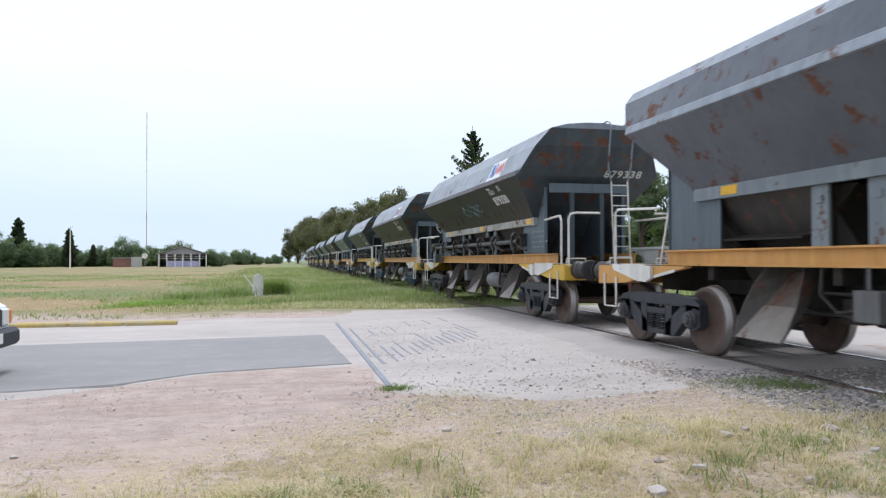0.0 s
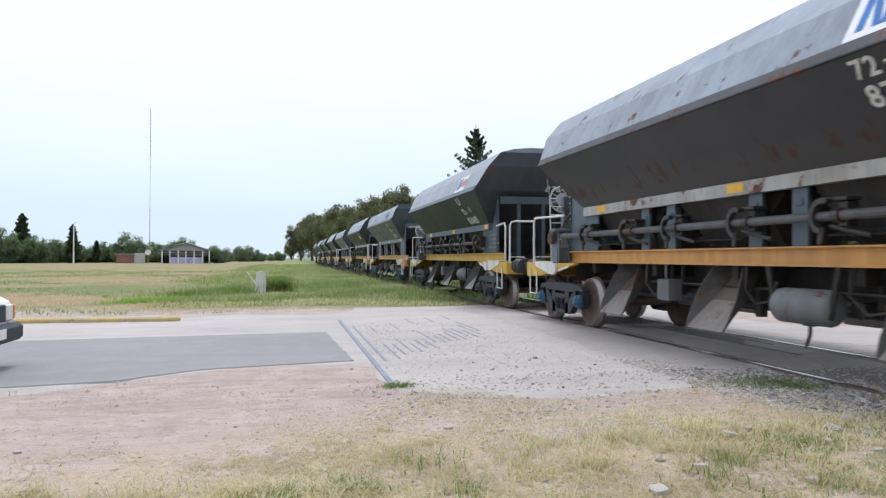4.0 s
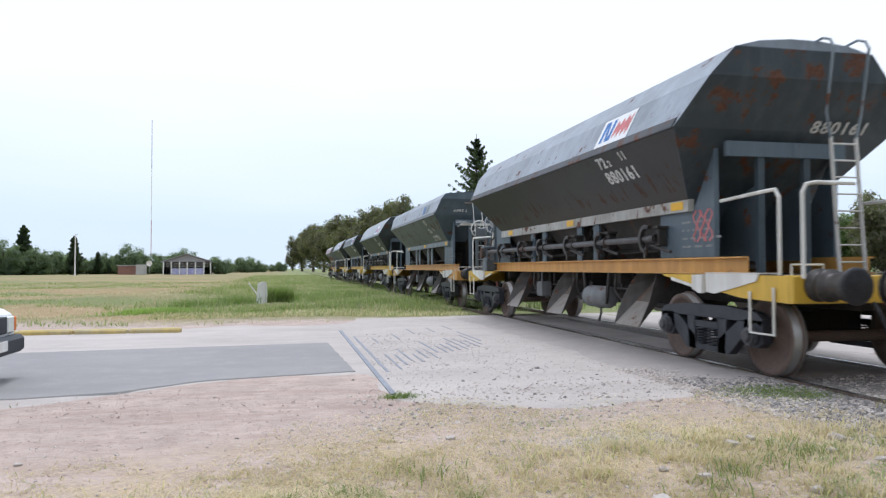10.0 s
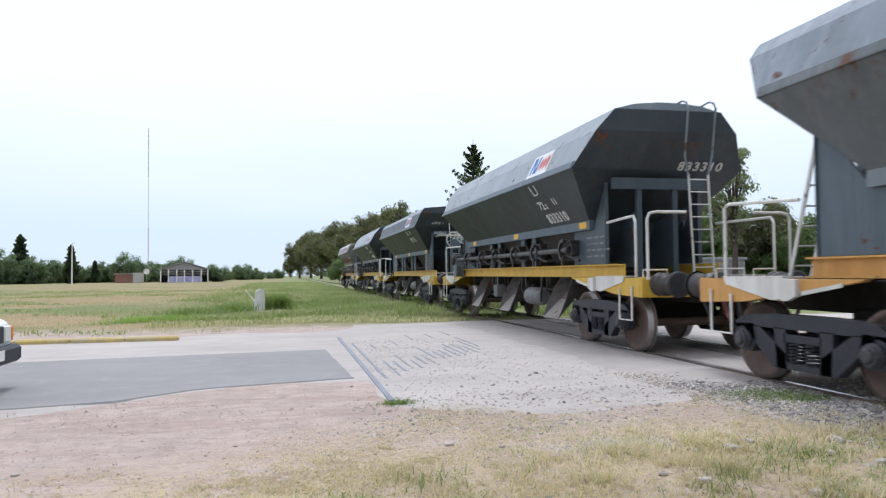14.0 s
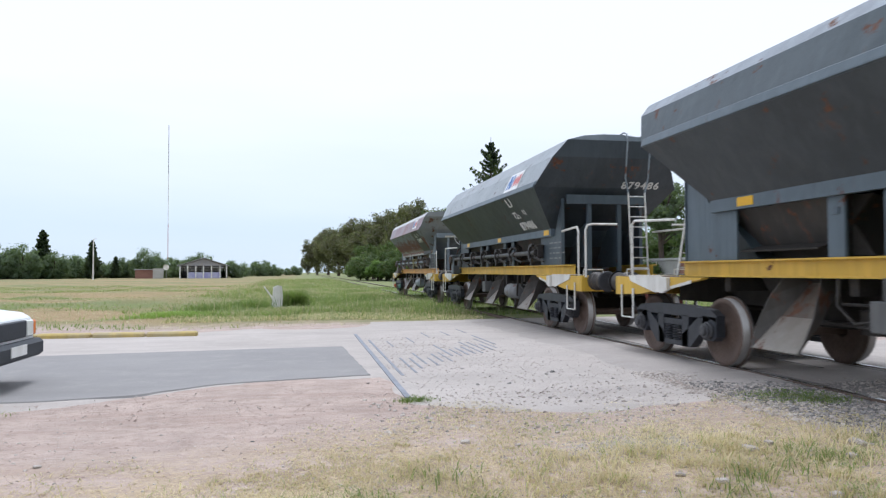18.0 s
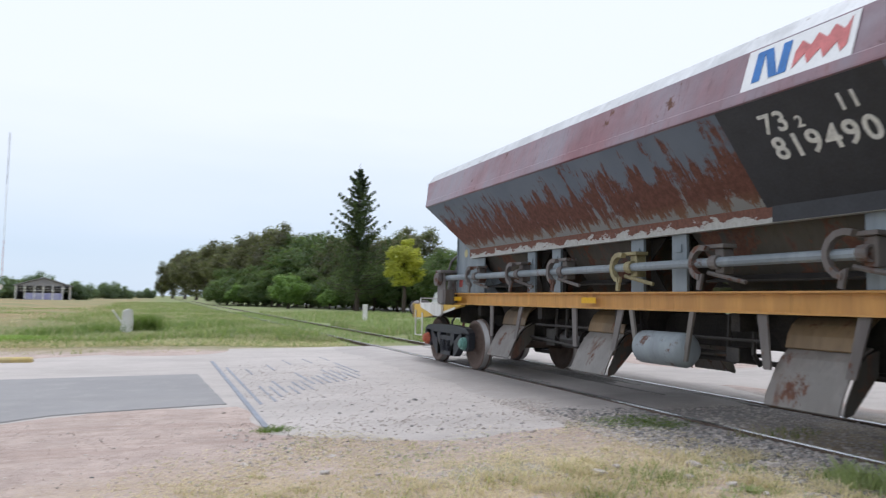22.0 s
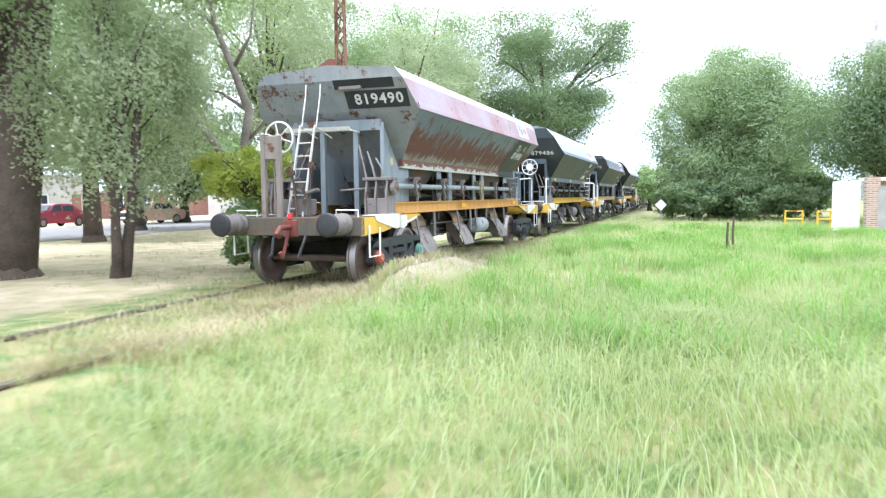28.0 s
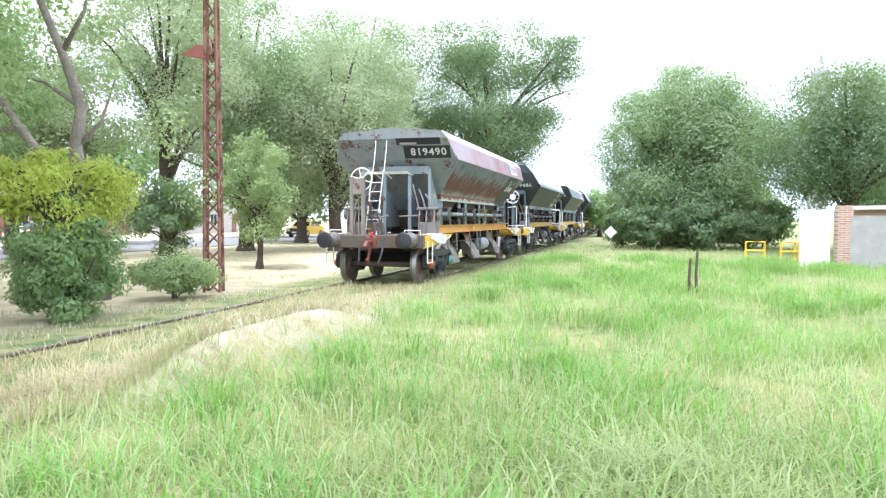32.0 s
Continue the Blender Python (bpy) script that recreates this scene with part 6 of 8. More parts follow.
# the wood beside the track
WOOD = [(0.35, 400, 1.0, 0), (1.05, 330, 1.75, 0), (1.9, 300, 1.9, 0), (2.7, 240, 1.65, 0), (3.5, 190, 1.42, 0), (4.6, 150, 1.25, 0), (5.4, 130, 1.12, 0), (6.5, 122, 1.16, 0), (7.6, 118, 1.2, 0), (8.7, 112, 1.25, 0), (10.0, 108, 1.25, 1), (11.2, 104, 1.22, 1), (12.4, 100, 1.2, 1), (13.6, 96, 1.0, 0),
        (15.3, 92, 0.95, 1), (16.9, 88, 0.95, 0), (19.2, 84, 1.0, 0), (21.7, 66, 0.72, 1), (23.6, 70, 0.75, 1), (30.5, 66, 0.8, 1), (33.0, 70, 0.85, 0), (36.2, 60, 0.7, 0), (39.5, 56, 0.62, 1), (43.2, 52, 0.62, 0), (46.5, 54, 0.6, 1), (50.5, 50, 0.58, 1), (53.5, 52, 0.65, 0), (57.5, 54, 0.62, 1), (62, 58, 0.8, 1), (66, 60, 0.8, 0)]
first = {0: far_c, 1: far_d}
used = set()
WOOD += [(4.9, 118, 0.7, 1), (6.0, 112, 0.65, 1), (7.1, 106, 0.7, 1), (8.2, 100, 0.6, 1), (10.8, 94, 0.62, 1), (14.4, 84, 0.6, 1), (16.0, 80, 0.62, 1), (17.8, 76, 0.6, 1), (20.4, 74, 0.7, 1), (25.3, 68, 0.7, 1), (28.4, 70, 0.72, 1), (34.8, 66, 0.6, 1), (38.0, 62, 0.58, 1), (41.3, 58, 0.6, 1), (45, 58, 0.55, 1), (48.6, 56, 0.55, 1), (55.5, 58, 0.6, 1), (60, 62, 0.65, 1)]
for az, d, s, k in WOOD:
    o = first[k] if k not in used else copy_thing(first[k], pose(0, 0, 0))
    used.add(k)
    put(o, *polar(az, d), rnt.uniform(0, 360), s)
put(make_conifer("tall ragged conifer rising over the wood", 15.2, 6.6, 110, 150, size=0.17, base=0.12, gaps=0.12, tier=0.025, droop=0.6, open_boughs=True), *polar(14.65, 75))
put(make_tree("round tree with bright yellow flowers", 6.9, 2.3, 1.9, 0.18, 111, "leaf_flower", 70, 130, 0.2), *polar(18.3, 64))
put(make_tree("dark spreading umbrella-shaped tree", 8.6, 4.6, 3.6, 0.25, 112, "leaf_dark", 60, 90, 0.28, shape="flat"), *polar(27.6, 58))
put(make_tree("thin tall tree with sparse foliage", 11.0, 2.4, 2.2, 0.2, 113, "leaf_olive", 40, 70, 0.22), *polar(34.0, 52))
bush = make_tree("bright green shrub before the wood", 3.2, 2.2, 0.0, 0.08, 114, "leaf_bush", 50, 130, 0.18, category="shrub", name="shrub")
put(bush, *polar(9.4, 86), 0, 1.35)
put(copy_thing(bush, pose(0, 0, 0)), *polar(5.7, 104), 60, 1.0)
put(copy_thing(bush, pose(0, 0, 0)), *polar(12.6, 84), 130, 0.8)

thick = make_tree("low dark thicket at the foot of the wood", 3.4, 3.2, 0.0, 0.07, 116, "leaf_mid_dim", 70, 120, 0.22, category="shrub", name="shrub")
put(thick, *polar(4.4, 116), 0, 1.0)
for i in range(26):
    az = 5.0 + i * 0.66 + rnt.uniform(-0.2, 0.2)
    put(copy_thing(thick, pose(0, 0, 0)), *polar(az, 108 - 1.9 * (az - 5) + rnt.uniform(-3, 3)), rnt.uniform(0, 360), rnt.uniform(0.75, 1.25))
for i in range(14):
    az = 23.5 + i * 3.0 + rnt.uniform(-0.8, 0.8)
    put(copy_thing(thick, pose(0, 0, 0)), *polar(az, 60 + rnt.uniform(-3, 3)), rnt.uniform(0, 360), rnt.uniform(0.6, 0.9))

# trees along the street
put(make_tree("large old spreading tree beside the street", 10.6, 6.8, 1.0, 0.62, 120, "leaf_mid", 230, 150, 0.2, clump_r=1.15, droop=0.15, near=True), 22.2, 3.8)
put(make_tree("shady green tree across the street", 7.6, 4.2, 0.4, 0.3, 127, "leaf_shade", 120, 110, 0.22, near=True), 37.5, 1.5)
put(make_tree("leafy tree on the far kerb of the street", 9.6, 4.4, 0.8, 0.25, 150, "leaf_mid", 110, 110, 0.22), 35.6, -1.2)
put(make_tree("leafy tree shading the parked bus", 9.0, 4.2, 0.8, 0.25, 151, "leaf_light", 110, 110, 0.22), 35.9, -6.0)
put(make_tree("full green tree beyond the street", 8.8, 3.6, 1.0, 0.25, 121, "leaf_mid", 80, 100, 0.24, near=True), 38.5, -2.6)
put(make_tree("pale green tree beyond the street", 8.0, 3.8, 1.2, 0.22, 122, "leaf_olive", 80, 100, 0.24, near=True), 38.0, -7.8)
put(make_tree("slender street tree with three stems", 7.8, 3.9, 1.6, 0.14, 123, "leaf_mid", 110, 130, 0.16, stems=3, near=True), 21.3, -11.2)
put(make_tree("small olive tree beside the parked bus", 5.4, 3.0, 1.0, 0.12, 128, "leaf_mid", 70, 120, 0.16, near=True), 23.5, -9.0)
put(make_tree("low clipped shrub beside the street", 1.1, 0.9, 0.0, 0.05, 129, "leaf_mid", 30, 110, 0.1, category="shrub", name="shrub", near=True), 22.6, -9.3)
put(make_tree("dark street tree with a forked trunk", 9.6, 4.2, 1.4, 0.26, 124, "leaf_shade", 170, 150, 0.17, clump_r=0.95, near=True), 19.4, -15.9)
put(make_tree("leafy street tree with bright leaves", 8.6, 4.4, 1.5, 0.2, 125, "leaf_mid", 150, 130, 0.16, near=True), 18.7, -19.8)
put(make_tree("huge old tree with heavy spreading limbs", 15.5, 10.5, 3.4, 0.5, 126, "leaf_mid", 330, 130, 0.18, clump_r=1.15, stems=2, near=True), 14.2, -22.6)

# round the far end of the meadow
CAM2 = (0.3, -16.0)


def seen2(az, d):
    return CAM2[0] + d * math.sin(radians(az)), CAM2[1] + d * math.cos(radians(az))


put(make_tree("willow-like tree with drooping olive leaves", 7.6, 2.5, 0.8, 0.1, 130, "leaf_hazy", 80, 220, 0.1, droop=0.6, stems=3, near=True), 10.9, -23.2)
# an old leaning tree with bare limbs
lean_tree = thing("tree", "old leaning tree with bare grey limbs", "tree")
LW = Vector((0.9668, 0.2556, 0))


def limb(*lz):
    return [LW * l + Vector((0.05 * math.sin(3 * z), 0.06 * math.cos(2 * z), z)) for l, z in lz]


bm = B()
tube(bm, limb((0, -0.2), (0.12, 0.9), (0.42, 2.0), (0.45, 3.0), (0.4, 3.8), (0.75, 4.9), (1.2, 6.0), (1.4, 7.4)), 0.19, 9, 0.05)
tube(bm, limb((0.42, 2.0), (1.0, 2.7), (1.6, 3.4), (2.1, 4.1), (2.6, 4.6)), 0.13, 7, 0.04)
for a, b, c in (((0.45, 3.0), (0.0, 3.5), (-0.3, 4.4)), ((0.4, 3.8), (1.1, 4.3), (1.5, 4.4)), ((0.75, 4.9), (0.3, 5.7), (0.1, 6.6)), ((1.2, 6.0), (1.9, 6.6), (2.5, 6.8)), ((1.0, 2.7), (0.3, 2.75), (-0.5, 2.6)), ((1.6, 3.4), (2.3, 3.3), (2.8, 3.5)), ((0.12, 0.9), (-0.4, 1.7), (-0.9, 2.3))):
    tube(bm, limb(a, b, c), 0.06, 6, 0.015)
part("trunk", bm, M["bark_pale"], lean_tree, smooth=True)
rl = np.random.default_rng(131)
cl_pts = np.array([tuple(LW * l + Vector((rl.normal() * 0.5, rl.normal() * 0.5, z))) for l, z in ((1.4, 7.4), (0.1, 6.6), (2.5, 6.8), (-0.3, 4.4), (1.5, 4.5), (2.6, 4.7), (2.8, 3.5), (-0.5, 2.7), (-0.9, 2.4), (0.8, 7.0), (1.8, 7.8), (2.2, 5.6), (0.6, 5.5), (-0.2, 5.4), (3.0, 6.0), (3.2, 4.2), (-0.7, 3.4), (0.2, 7.6))])
me = leaf_mesh("crown", cl_pts, np.full(len(cl_pts), 0.62), 190, 0.1, rl, 0.2)
me.materials.append(M["leaf_light"])
new("crown", me).parent = lean_tree
put(lean_tree, *seen2(139.7, 16))
put(make_tree("yellow-green shrub with trailing sprays", 3.0, 1.8, 1.3, 0.08, 132, "leaf_yellow", 38, 150, 0.09, clump_r=0.36, droop=0.5, shape="flat", category="shrub", name="shrub", near=True), 9.3, -25.6)
put(make_tree("dark green bush under the yellow shrub", 2.1, 1.15, -0.3, 0.05, 133, "leaf_mid", 60, 160, 0.09, category="shrub", name="shrub", near=True), 8.9, -25.4)
put(make_tree("low flowering bush by the rusty mast", 1.0, 1.2, 0.0, 0.04, 134, "leaf_light", 45, 130, 0.08, category="shrub", name="shrub", near=True), 9.3, -28.6)
put(make_tree("feathery pale green tree beside the track", 5.0, 1.7, 0.3, 0.1, 135, "leaf_light", 70, 150, 0.11, droop=0.3, near=True), *seen2(150.6, 24))
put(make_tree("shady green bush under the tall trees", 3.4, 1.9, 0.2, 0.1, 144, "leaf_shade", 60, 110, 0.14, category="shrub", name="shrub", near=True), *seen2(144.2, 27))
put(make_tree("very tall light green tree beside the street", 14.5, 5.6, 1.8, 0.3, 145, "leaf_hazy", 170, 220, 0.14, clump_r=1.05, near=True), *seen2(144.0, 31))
put(make_tree("tall full green tree beside the track", 13.8, 5.8, 1.0, 0.35, 136, "leaf_round", 190, 230, 0.15, near=True), *seen2(149.6, 37))
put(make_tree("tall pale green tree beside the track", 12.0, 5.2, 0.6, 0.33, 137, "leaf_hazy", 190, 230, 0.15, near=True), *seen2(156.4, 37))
put(make_tree("high spreading green tree behind the train", 17.0, 7.6, 2.0, 0.4, 146, "leaf_round", 230, 230, 0.17, near=True), *seen2(158.2, 48))
put(make_tree("dense green tree behind the street", 11.0, 5.2, 1.4, 0.33, 138, "leaf_mid", 150, 130, 0.22, near=True), 21.5, -33.5)
put(make_tree("dense olive tree behind the street", 10.0, 5.0, 1.4, 0.3, 139, "leaf_olive", 130, 120, 0.22, near=True), 26, -41)
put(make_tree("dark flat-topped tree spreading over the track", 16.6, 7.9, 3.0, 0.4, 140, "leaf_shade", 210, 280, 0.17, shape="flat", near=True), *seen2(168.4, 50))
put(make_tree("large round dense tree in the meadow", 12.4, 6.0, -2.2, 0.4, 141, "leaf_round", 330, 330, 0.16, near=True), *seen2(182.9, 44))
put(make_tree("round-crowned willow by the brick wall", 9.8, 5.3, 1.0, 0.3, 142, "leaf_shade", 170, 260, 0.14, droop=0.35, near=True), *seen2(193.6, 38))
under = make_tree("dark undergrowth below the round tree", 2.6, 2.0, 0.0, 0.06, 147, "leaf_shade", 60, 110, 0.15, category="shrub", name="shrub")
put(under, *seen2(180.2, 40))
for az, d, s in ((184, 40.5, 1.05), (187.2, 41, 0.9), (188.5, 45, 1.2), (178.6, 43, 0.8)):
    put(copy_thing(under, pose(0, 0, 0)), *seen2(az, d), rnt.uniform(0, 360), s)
back = make_tree("green garden tree behind the brick wall", 5.2, 3.4, 0.4, 0.2, 143, "leaf_mid", 60, 90, 0.24)
put(back, -15.5, -54)
for x, y, s in ((-20, -50, 0.95), (-25, -47, 1.05), (-30, -44, 1.0), (-36, -40, 1.1), (-13, -62, 1.0), (-6, -70, 1.0), (4, -84, 1.0), (14, -70, 1.7), (22, -60, 1.8), (32, -52, 1.6), (30, -70, 1.8), (16, -95, 1.6), (27, -28, 1.5), (40, -30, 1.7), (40, -20, 1.5), (42, 5.6, 1.3), (43, 19.8, 1.5), (53, 18.5, 1.6), (58, 6.0, 1.5)):
    put(copy_thing(back, pose(0, 0, 0)), x, y, rnt.uniform(0, 360), s)


# ---- grass ----
def blades(name, xy, height, width, rng, lean=0.35):
    """Bent grass blades, three faces each."""
    n = len(xy)
    z0 = ground_z(xy[:, 0], xy[:, 1])
    a = rng.uniform(0, 2 * math.pi, n)
    d = np.stack([np.cos(a), np.sin(a)], 1)
    s = np.stack([-np.sin(a), np.cos(a)], 1)
    h = height * (0.55 + 0.9 * rng.random(n))
    w = width * (0.6 + 0.8 * rng.random(n))
    b = h * lean * (0.3 + 1.4 * rng.random(n))
    base = np.concatenate([xy, z0[:, None] - 0.02], 1)

    def at(f, up, side):
        p = base.copy()
        p[:, :2] += d * (b * f)[:, None] + s * (w * side)[:, None]
        p[:, 2] += h * up
        return p
    v = np.stack([at(0, 0, -0.5), at(0, 0, 0.5), at(0.35, 0.6, 0.4), at(0.35, 0.6, -0.4), at(1.0, 1.0 - 0.25 * lean, 0)], 1).reshape(-1, 3)
    i = np.arange(n)[:, None] * 5
    me = bpy.data.meshes.new(name)
    me.vertices.add(5 * n)
    me.vertices.foreach_set("co", v.ravel())
    loops = np.concatenate([i + 0, i + 1, i + 2, i + 3, i + 3, i + 2, i + 4], 1).ravel()
    me.loops.add(7 * n)
    me.loops.foreach_set("vertex_index", loops)
    me.polygons.add(2 * n)
    st = np.stack([np.arange(n) * 7, np.arange(n) * 7 + 4], 1).ravel()
    me.polygons.foreach_set("loop_start", st)
    me.update()
    return me


M["grass_green"] = leaf_material("grass_green", (0.25, 0.32, 0.12), (0.43, 0.5, 0.25), (0.43, 0.48, 0.27))
M["grass_lush"] = leaf_material("grass_lush", (0.11, 0.25, 0.042), (0.235, 0.45, 0.115), (0.36, 0.46, 0.2))
M["grass_straw"] = leaf_material("grass_straw", (0.31, 0.25, 0.145), (0.72, 0.63, 0.46), (0.26, 0.29, 0.13))
M["grass_turf"] = leaf_material("grass_turf", (0.56, 0.445, 0.275), (0.92, 0.8, 0.57), (0.4, 0.42, 0.2))
M["grass_verge"] = leaf_material("grass_verge", (0.155, 0.22, 0.07), (0.31, 0.38, 0.145), (0.5, 0.44, 0.25))
M["grass_bright"] = leaf_material("grass_bright", (0.16, 0.29, 0.045), (0.3, 0.45, 0.1), (0.36, 0.42, 0.14))
M["grass_field"] = leaf_material("grass_field", (0.09, 0.165, 0.04), (0.21, 0.3, 0.095), (0.42, 0.39, 0.22))
M["grass_seed"] = leaf_material("grass_seed", (0.42, 0.38, 0.24), (0.62, 0.58, 0.45), (0.8, 0.78, 0.72))


def patchy(xy, scale, thr, seed):
    f = np.sin(xy[:, 0] * scale + seed) * np.cos(xy[:, 1] * scale * 0.83 + seed * 1.7) + 0.6 * np.sin(xy[:, 0] * scale * 2.3 - xy[:, 1] * scale * 1.9 + seed) + 0.3 * np.sin(xy[:, 1] * scale * 4.1 + xy[:, 0] * 3.3 * scale)
    return f > thr


def grass(name, label, parts):
    me = None
    ob = None
    for k, (xy, h, w, mat, seed, lean) in enumerate(parts):
        ob = new(name, blades(name, xy, h, w, np.random.default_rng(seed), lean))
        ob.data.materials.append(M[mat])
        tagged(ob, label, "grass", kind="stuff")


rg = np.random.default_rng(31)


def scatter(n, x0, x1, y0, y1):
    return np.stack([rg.uniform(x0, x1, n), rg.uniform(y0, y1, n)], 1)


def near_points(n, cx, cy, rmax, power=1.0):
    """More points close to (cx, cy)."""
    r = rmax * rg.random(n) ** power
    a = rg.uniform(0, 2 * math.pi, n)
    return np.stack([cx + r * np.cos(a), cy + r * np.sin(a)], 1)


# tall meadow grass on the camera's side of the track
pts = np.concatenate([near_points(130000, 0, -4.5, 16, 0.85), near_points(150000, 0.3, -20.5, 22, 0.85), scatter(60000, -26, 4.9, -62, -3)])
keep = (pts[:, 0] < 4.75) & (pts[:, 1] < -1.6 + 0.5 * np.sin(pts[:, 0] * 2)) & (pts[:, 1] > -66)
keep &= (np.hypot(pts[:, 0], pts[:, 1]) > 1.5)
keep &= ~((pts[:, 0] > 4.1) & (pts[:, 1] > -27.5) & (pts[:, 1] < -22.4))
pts = pts[keep]
lush = patchy(pts + rg.normal(0, 0.45, pts.shape), 0.55, -0.66, 1.0) | (pts[:, 0] < -4) | (rg.random(len(pts)) < 0.15)
grass("meadow_grass", "tall bright green meadow grass", [(pts[lush], 0.27, 0.01, "grass_green", 1, 0.85), (pts[~lush], 0.13, 0.008, "grass_straw", 2, 0.8)])
# straw-coloured turf by the crossing
pts = np.concatenate([near_points(95000, 1.5, 3.2, 4.5, 0.8), scatter(75000, -6, 6, 1.5, 7.0)])
edge = 5.55 + 0.25 * np.sin(pts[:, 0] * 1.7) + 0.3 * np.sin(pts[:, 0] * 4.3 + 1) + np.where(pts[:, 0] < 0.5, (pts[:, 0] - 0.5) * 0.5, 0.0) + 0.6 + 0.55 * smooth_step(0.2, 1.4, pts[:, 0])
keep = (pts[:, 1] < edge) & (pts[:, 0] < 4.9) & (np.hypot(pts[:, 0], pts[:, 1]) > 1.6) & (patchy(pts + rg.normal(0, 0.14, pts.shape), 2.3, 0.0, 4.0) | (rg.random(len(pts)) < 0.16))
pts = pts[keep]
g = patchy(pts + rg.normal(0, 0.12, pts.shape), 1.3, 0.8, 2.0) & (rg.random(len(pts)) < 0.6)
grass("turf", "short dry straw-coloured turf", [(pts[~g], 0.04, 0.007, "grass_turf", 3, 1.5), (pts[g], 0.04, 0.006, "grass_green", 4, 1.3)])
# the field beyond the road: green towards the railway, mown and dry away from it
def ridge(xy, seed):
    """An uneven field of values round zero, in blots of a metre or two."""
    return np.sin(xy[:, 0] * 0.9 + seed) * np.cos(xy[:, 1] * 0.6 + seed * 1.7) + 0.7 * np.sin(xy[:, 0] * 1.9 - xy[:, 1] * 1.3 + seed * 2) + 0.5 * np.sin(xy[:, 0] * 3.7 + xy[:, 1] * 2.9 + seed)


pts = np.concatenate([scatter(90000, -10, 4.9, 19.4, 60), scatter(60000, -5, 4.9, 19.4, 32), scatter(40000, -6, 4.9, 50, 130)])
west = -2.6 - 0.03 * (pts[:, 1] - 24) + 1.3 * ridge(pts, 2.0) + rg.normal(0, 0.9, len(pts))
south = 20.9 + 0.55 * np.sin(pts[:, 0] * 1.1) + np.abs(rg.normal(0, 0.6, len(pts)))
keep = (pts[:, 0] > west) & (pts[:, 1] > south) & ((ridge(pts, 5.0) > -1.0) | (rg.random(len(pts)) < 0.25))
pts = pts[keep]
kind = ridge(pts + rg.normal(0, 0.35, pts.shape), 8.0)
tall = kind > 0.75
dry = (kind < -0.55) | (rg.random(len(pts)) < 0.14)
mid_g = ~tall & ~dry
grass("field_grass", "long green grass along the railway", [(pts[dry], 0.2, 0.016, "grass_straw", 15, 0.7), (pts[tall], 0.32, 0.018, "grass_verge", 5, 0.6), (pts[mid_g], 0.2, 0.018, "grass_verge", 55, 0.8)])
# low bright grass before the post, and a dry fringe at the kerb
pts = np.stack([rg.normal(-2.6, 1.1, 9000), rg.normal(21.9, 0.8, 9000)], 1)
pts = pts[(pts[:, 1] > 20.6) & (ridge(pts, 3.0) > -0.6)]
grass("low_grass", "low bright green grass beside the road", [(pts, 0.15, 0.016, "grass_bright", 56, 0.8)])
pts = np.concatenate([scatter(13000, -3.5, 4.9, 19.3, 21.6), scatter(5000, 0.0, 4.9, 21.0, 23.5)])
grass("dry_fringe", "dry straw-coloured grass at the edge of the road", [(pts[::2], 0.1, 0.014, "grass_turf", 57, 0.9), (pts[1::4], 0.12, 0.014, "grass_verge", 58, 0.9)])
pts = scatter(90000, -46, 1.0, 17.2, 75)
band = np.sin(pts[:, 1] * 0.55 + 0.14 * pts[:, 0] + 0.8 * np.sin(pts[:, 0] * 0.21)) + 0.35 * ridge(pts, 1.0)
grass("field_stubble", "dry mown grass of the field", [(pts[(band < 0.3)], 0.09, 0.014, "grass_straw", 6, 1.3), (pts[band > 0.45], 0.12, 0.024, "grass_verge", 16, 0.9)])
# verge between the track and the street
pts = np.concatenate([scatter(60000, 5.0, 7.5, -40, 5.6), scatter(50000, 7.5, 24, -60, 5.0)])
keep = patchy(pts, 0.8, 0.15, 6.0) & ~((np.abs(np.abs(pts[:, 0] - TRACK) - GAUGE) < 0.06))
pts = pts[keep]
grass("verge_grass", "thin dry grass along the track", [(pts[::2], 0.1, 0.01, "grass_straw", 7, 0.7), (pts[1::4], 0.09, 0.01, "grass_field", 8, 0.7), (pts[3::4], 0.08, 0.01, "grass_straw", 18, 0.8)])
# pale seed heads on the bank
pts = np.concatenate([scatter(1200, 3.4, 5.0, -60, -24), scatter(2200, 4.1, 5.1, -27.5, -21), scatter(600, 4.5, 5.4, -31, -27), scatter(1500, 7.7, 8.9, -30, -22)])
grass("seed_heads", "pale feathery grass seed heads on the bank", [(pts, 0.12, 0.009, "grass_seed", 9, 1.0)])
# green tufts at the crossing and beside the rails
tufts = [(1.08, 7.15, 0.16, 500), (4.75, 6.5, 0.45, 1500), (4.9, 6.2, 0.3, 800), (4.7, 4.0, 0.16, 600), (5.0, 3.2, 0.3, 500), (-0.1, 3.6, 0.3, 350), (0.5, 3.4, 0.3, 350), (-2.9, 7.2, 0.25, 300)]
pts = np.concatenate([np.stack([rg.normal(x, r * 0.55, n), rg.normal(y, r * 0.4, n)], 1) for x, y, r, n in tufts])
grass("green_tufts", "small green tufts of grass", [(pts, 0.055, 0.008, "grass_field", 11, 0.9)])
pts = np.concatenate([np.stack([rg.normal(x, r, n), rg.normal(y, r, n)], 1) for x, y, r, n in ((4.62, 3.75, 0.1, 420), (4.9, 2.9, 0.09, 260), (5.0, 1.2, 0.12, 360), (4.7, -0.6, 0.14, 420), (5.05, -2.2, 0.12, 360))])
grass("rail_tufts", "bushy green tufts beside the rail", [(pts, 0.17, 0.01, "grass_green", 29, 0.7)])
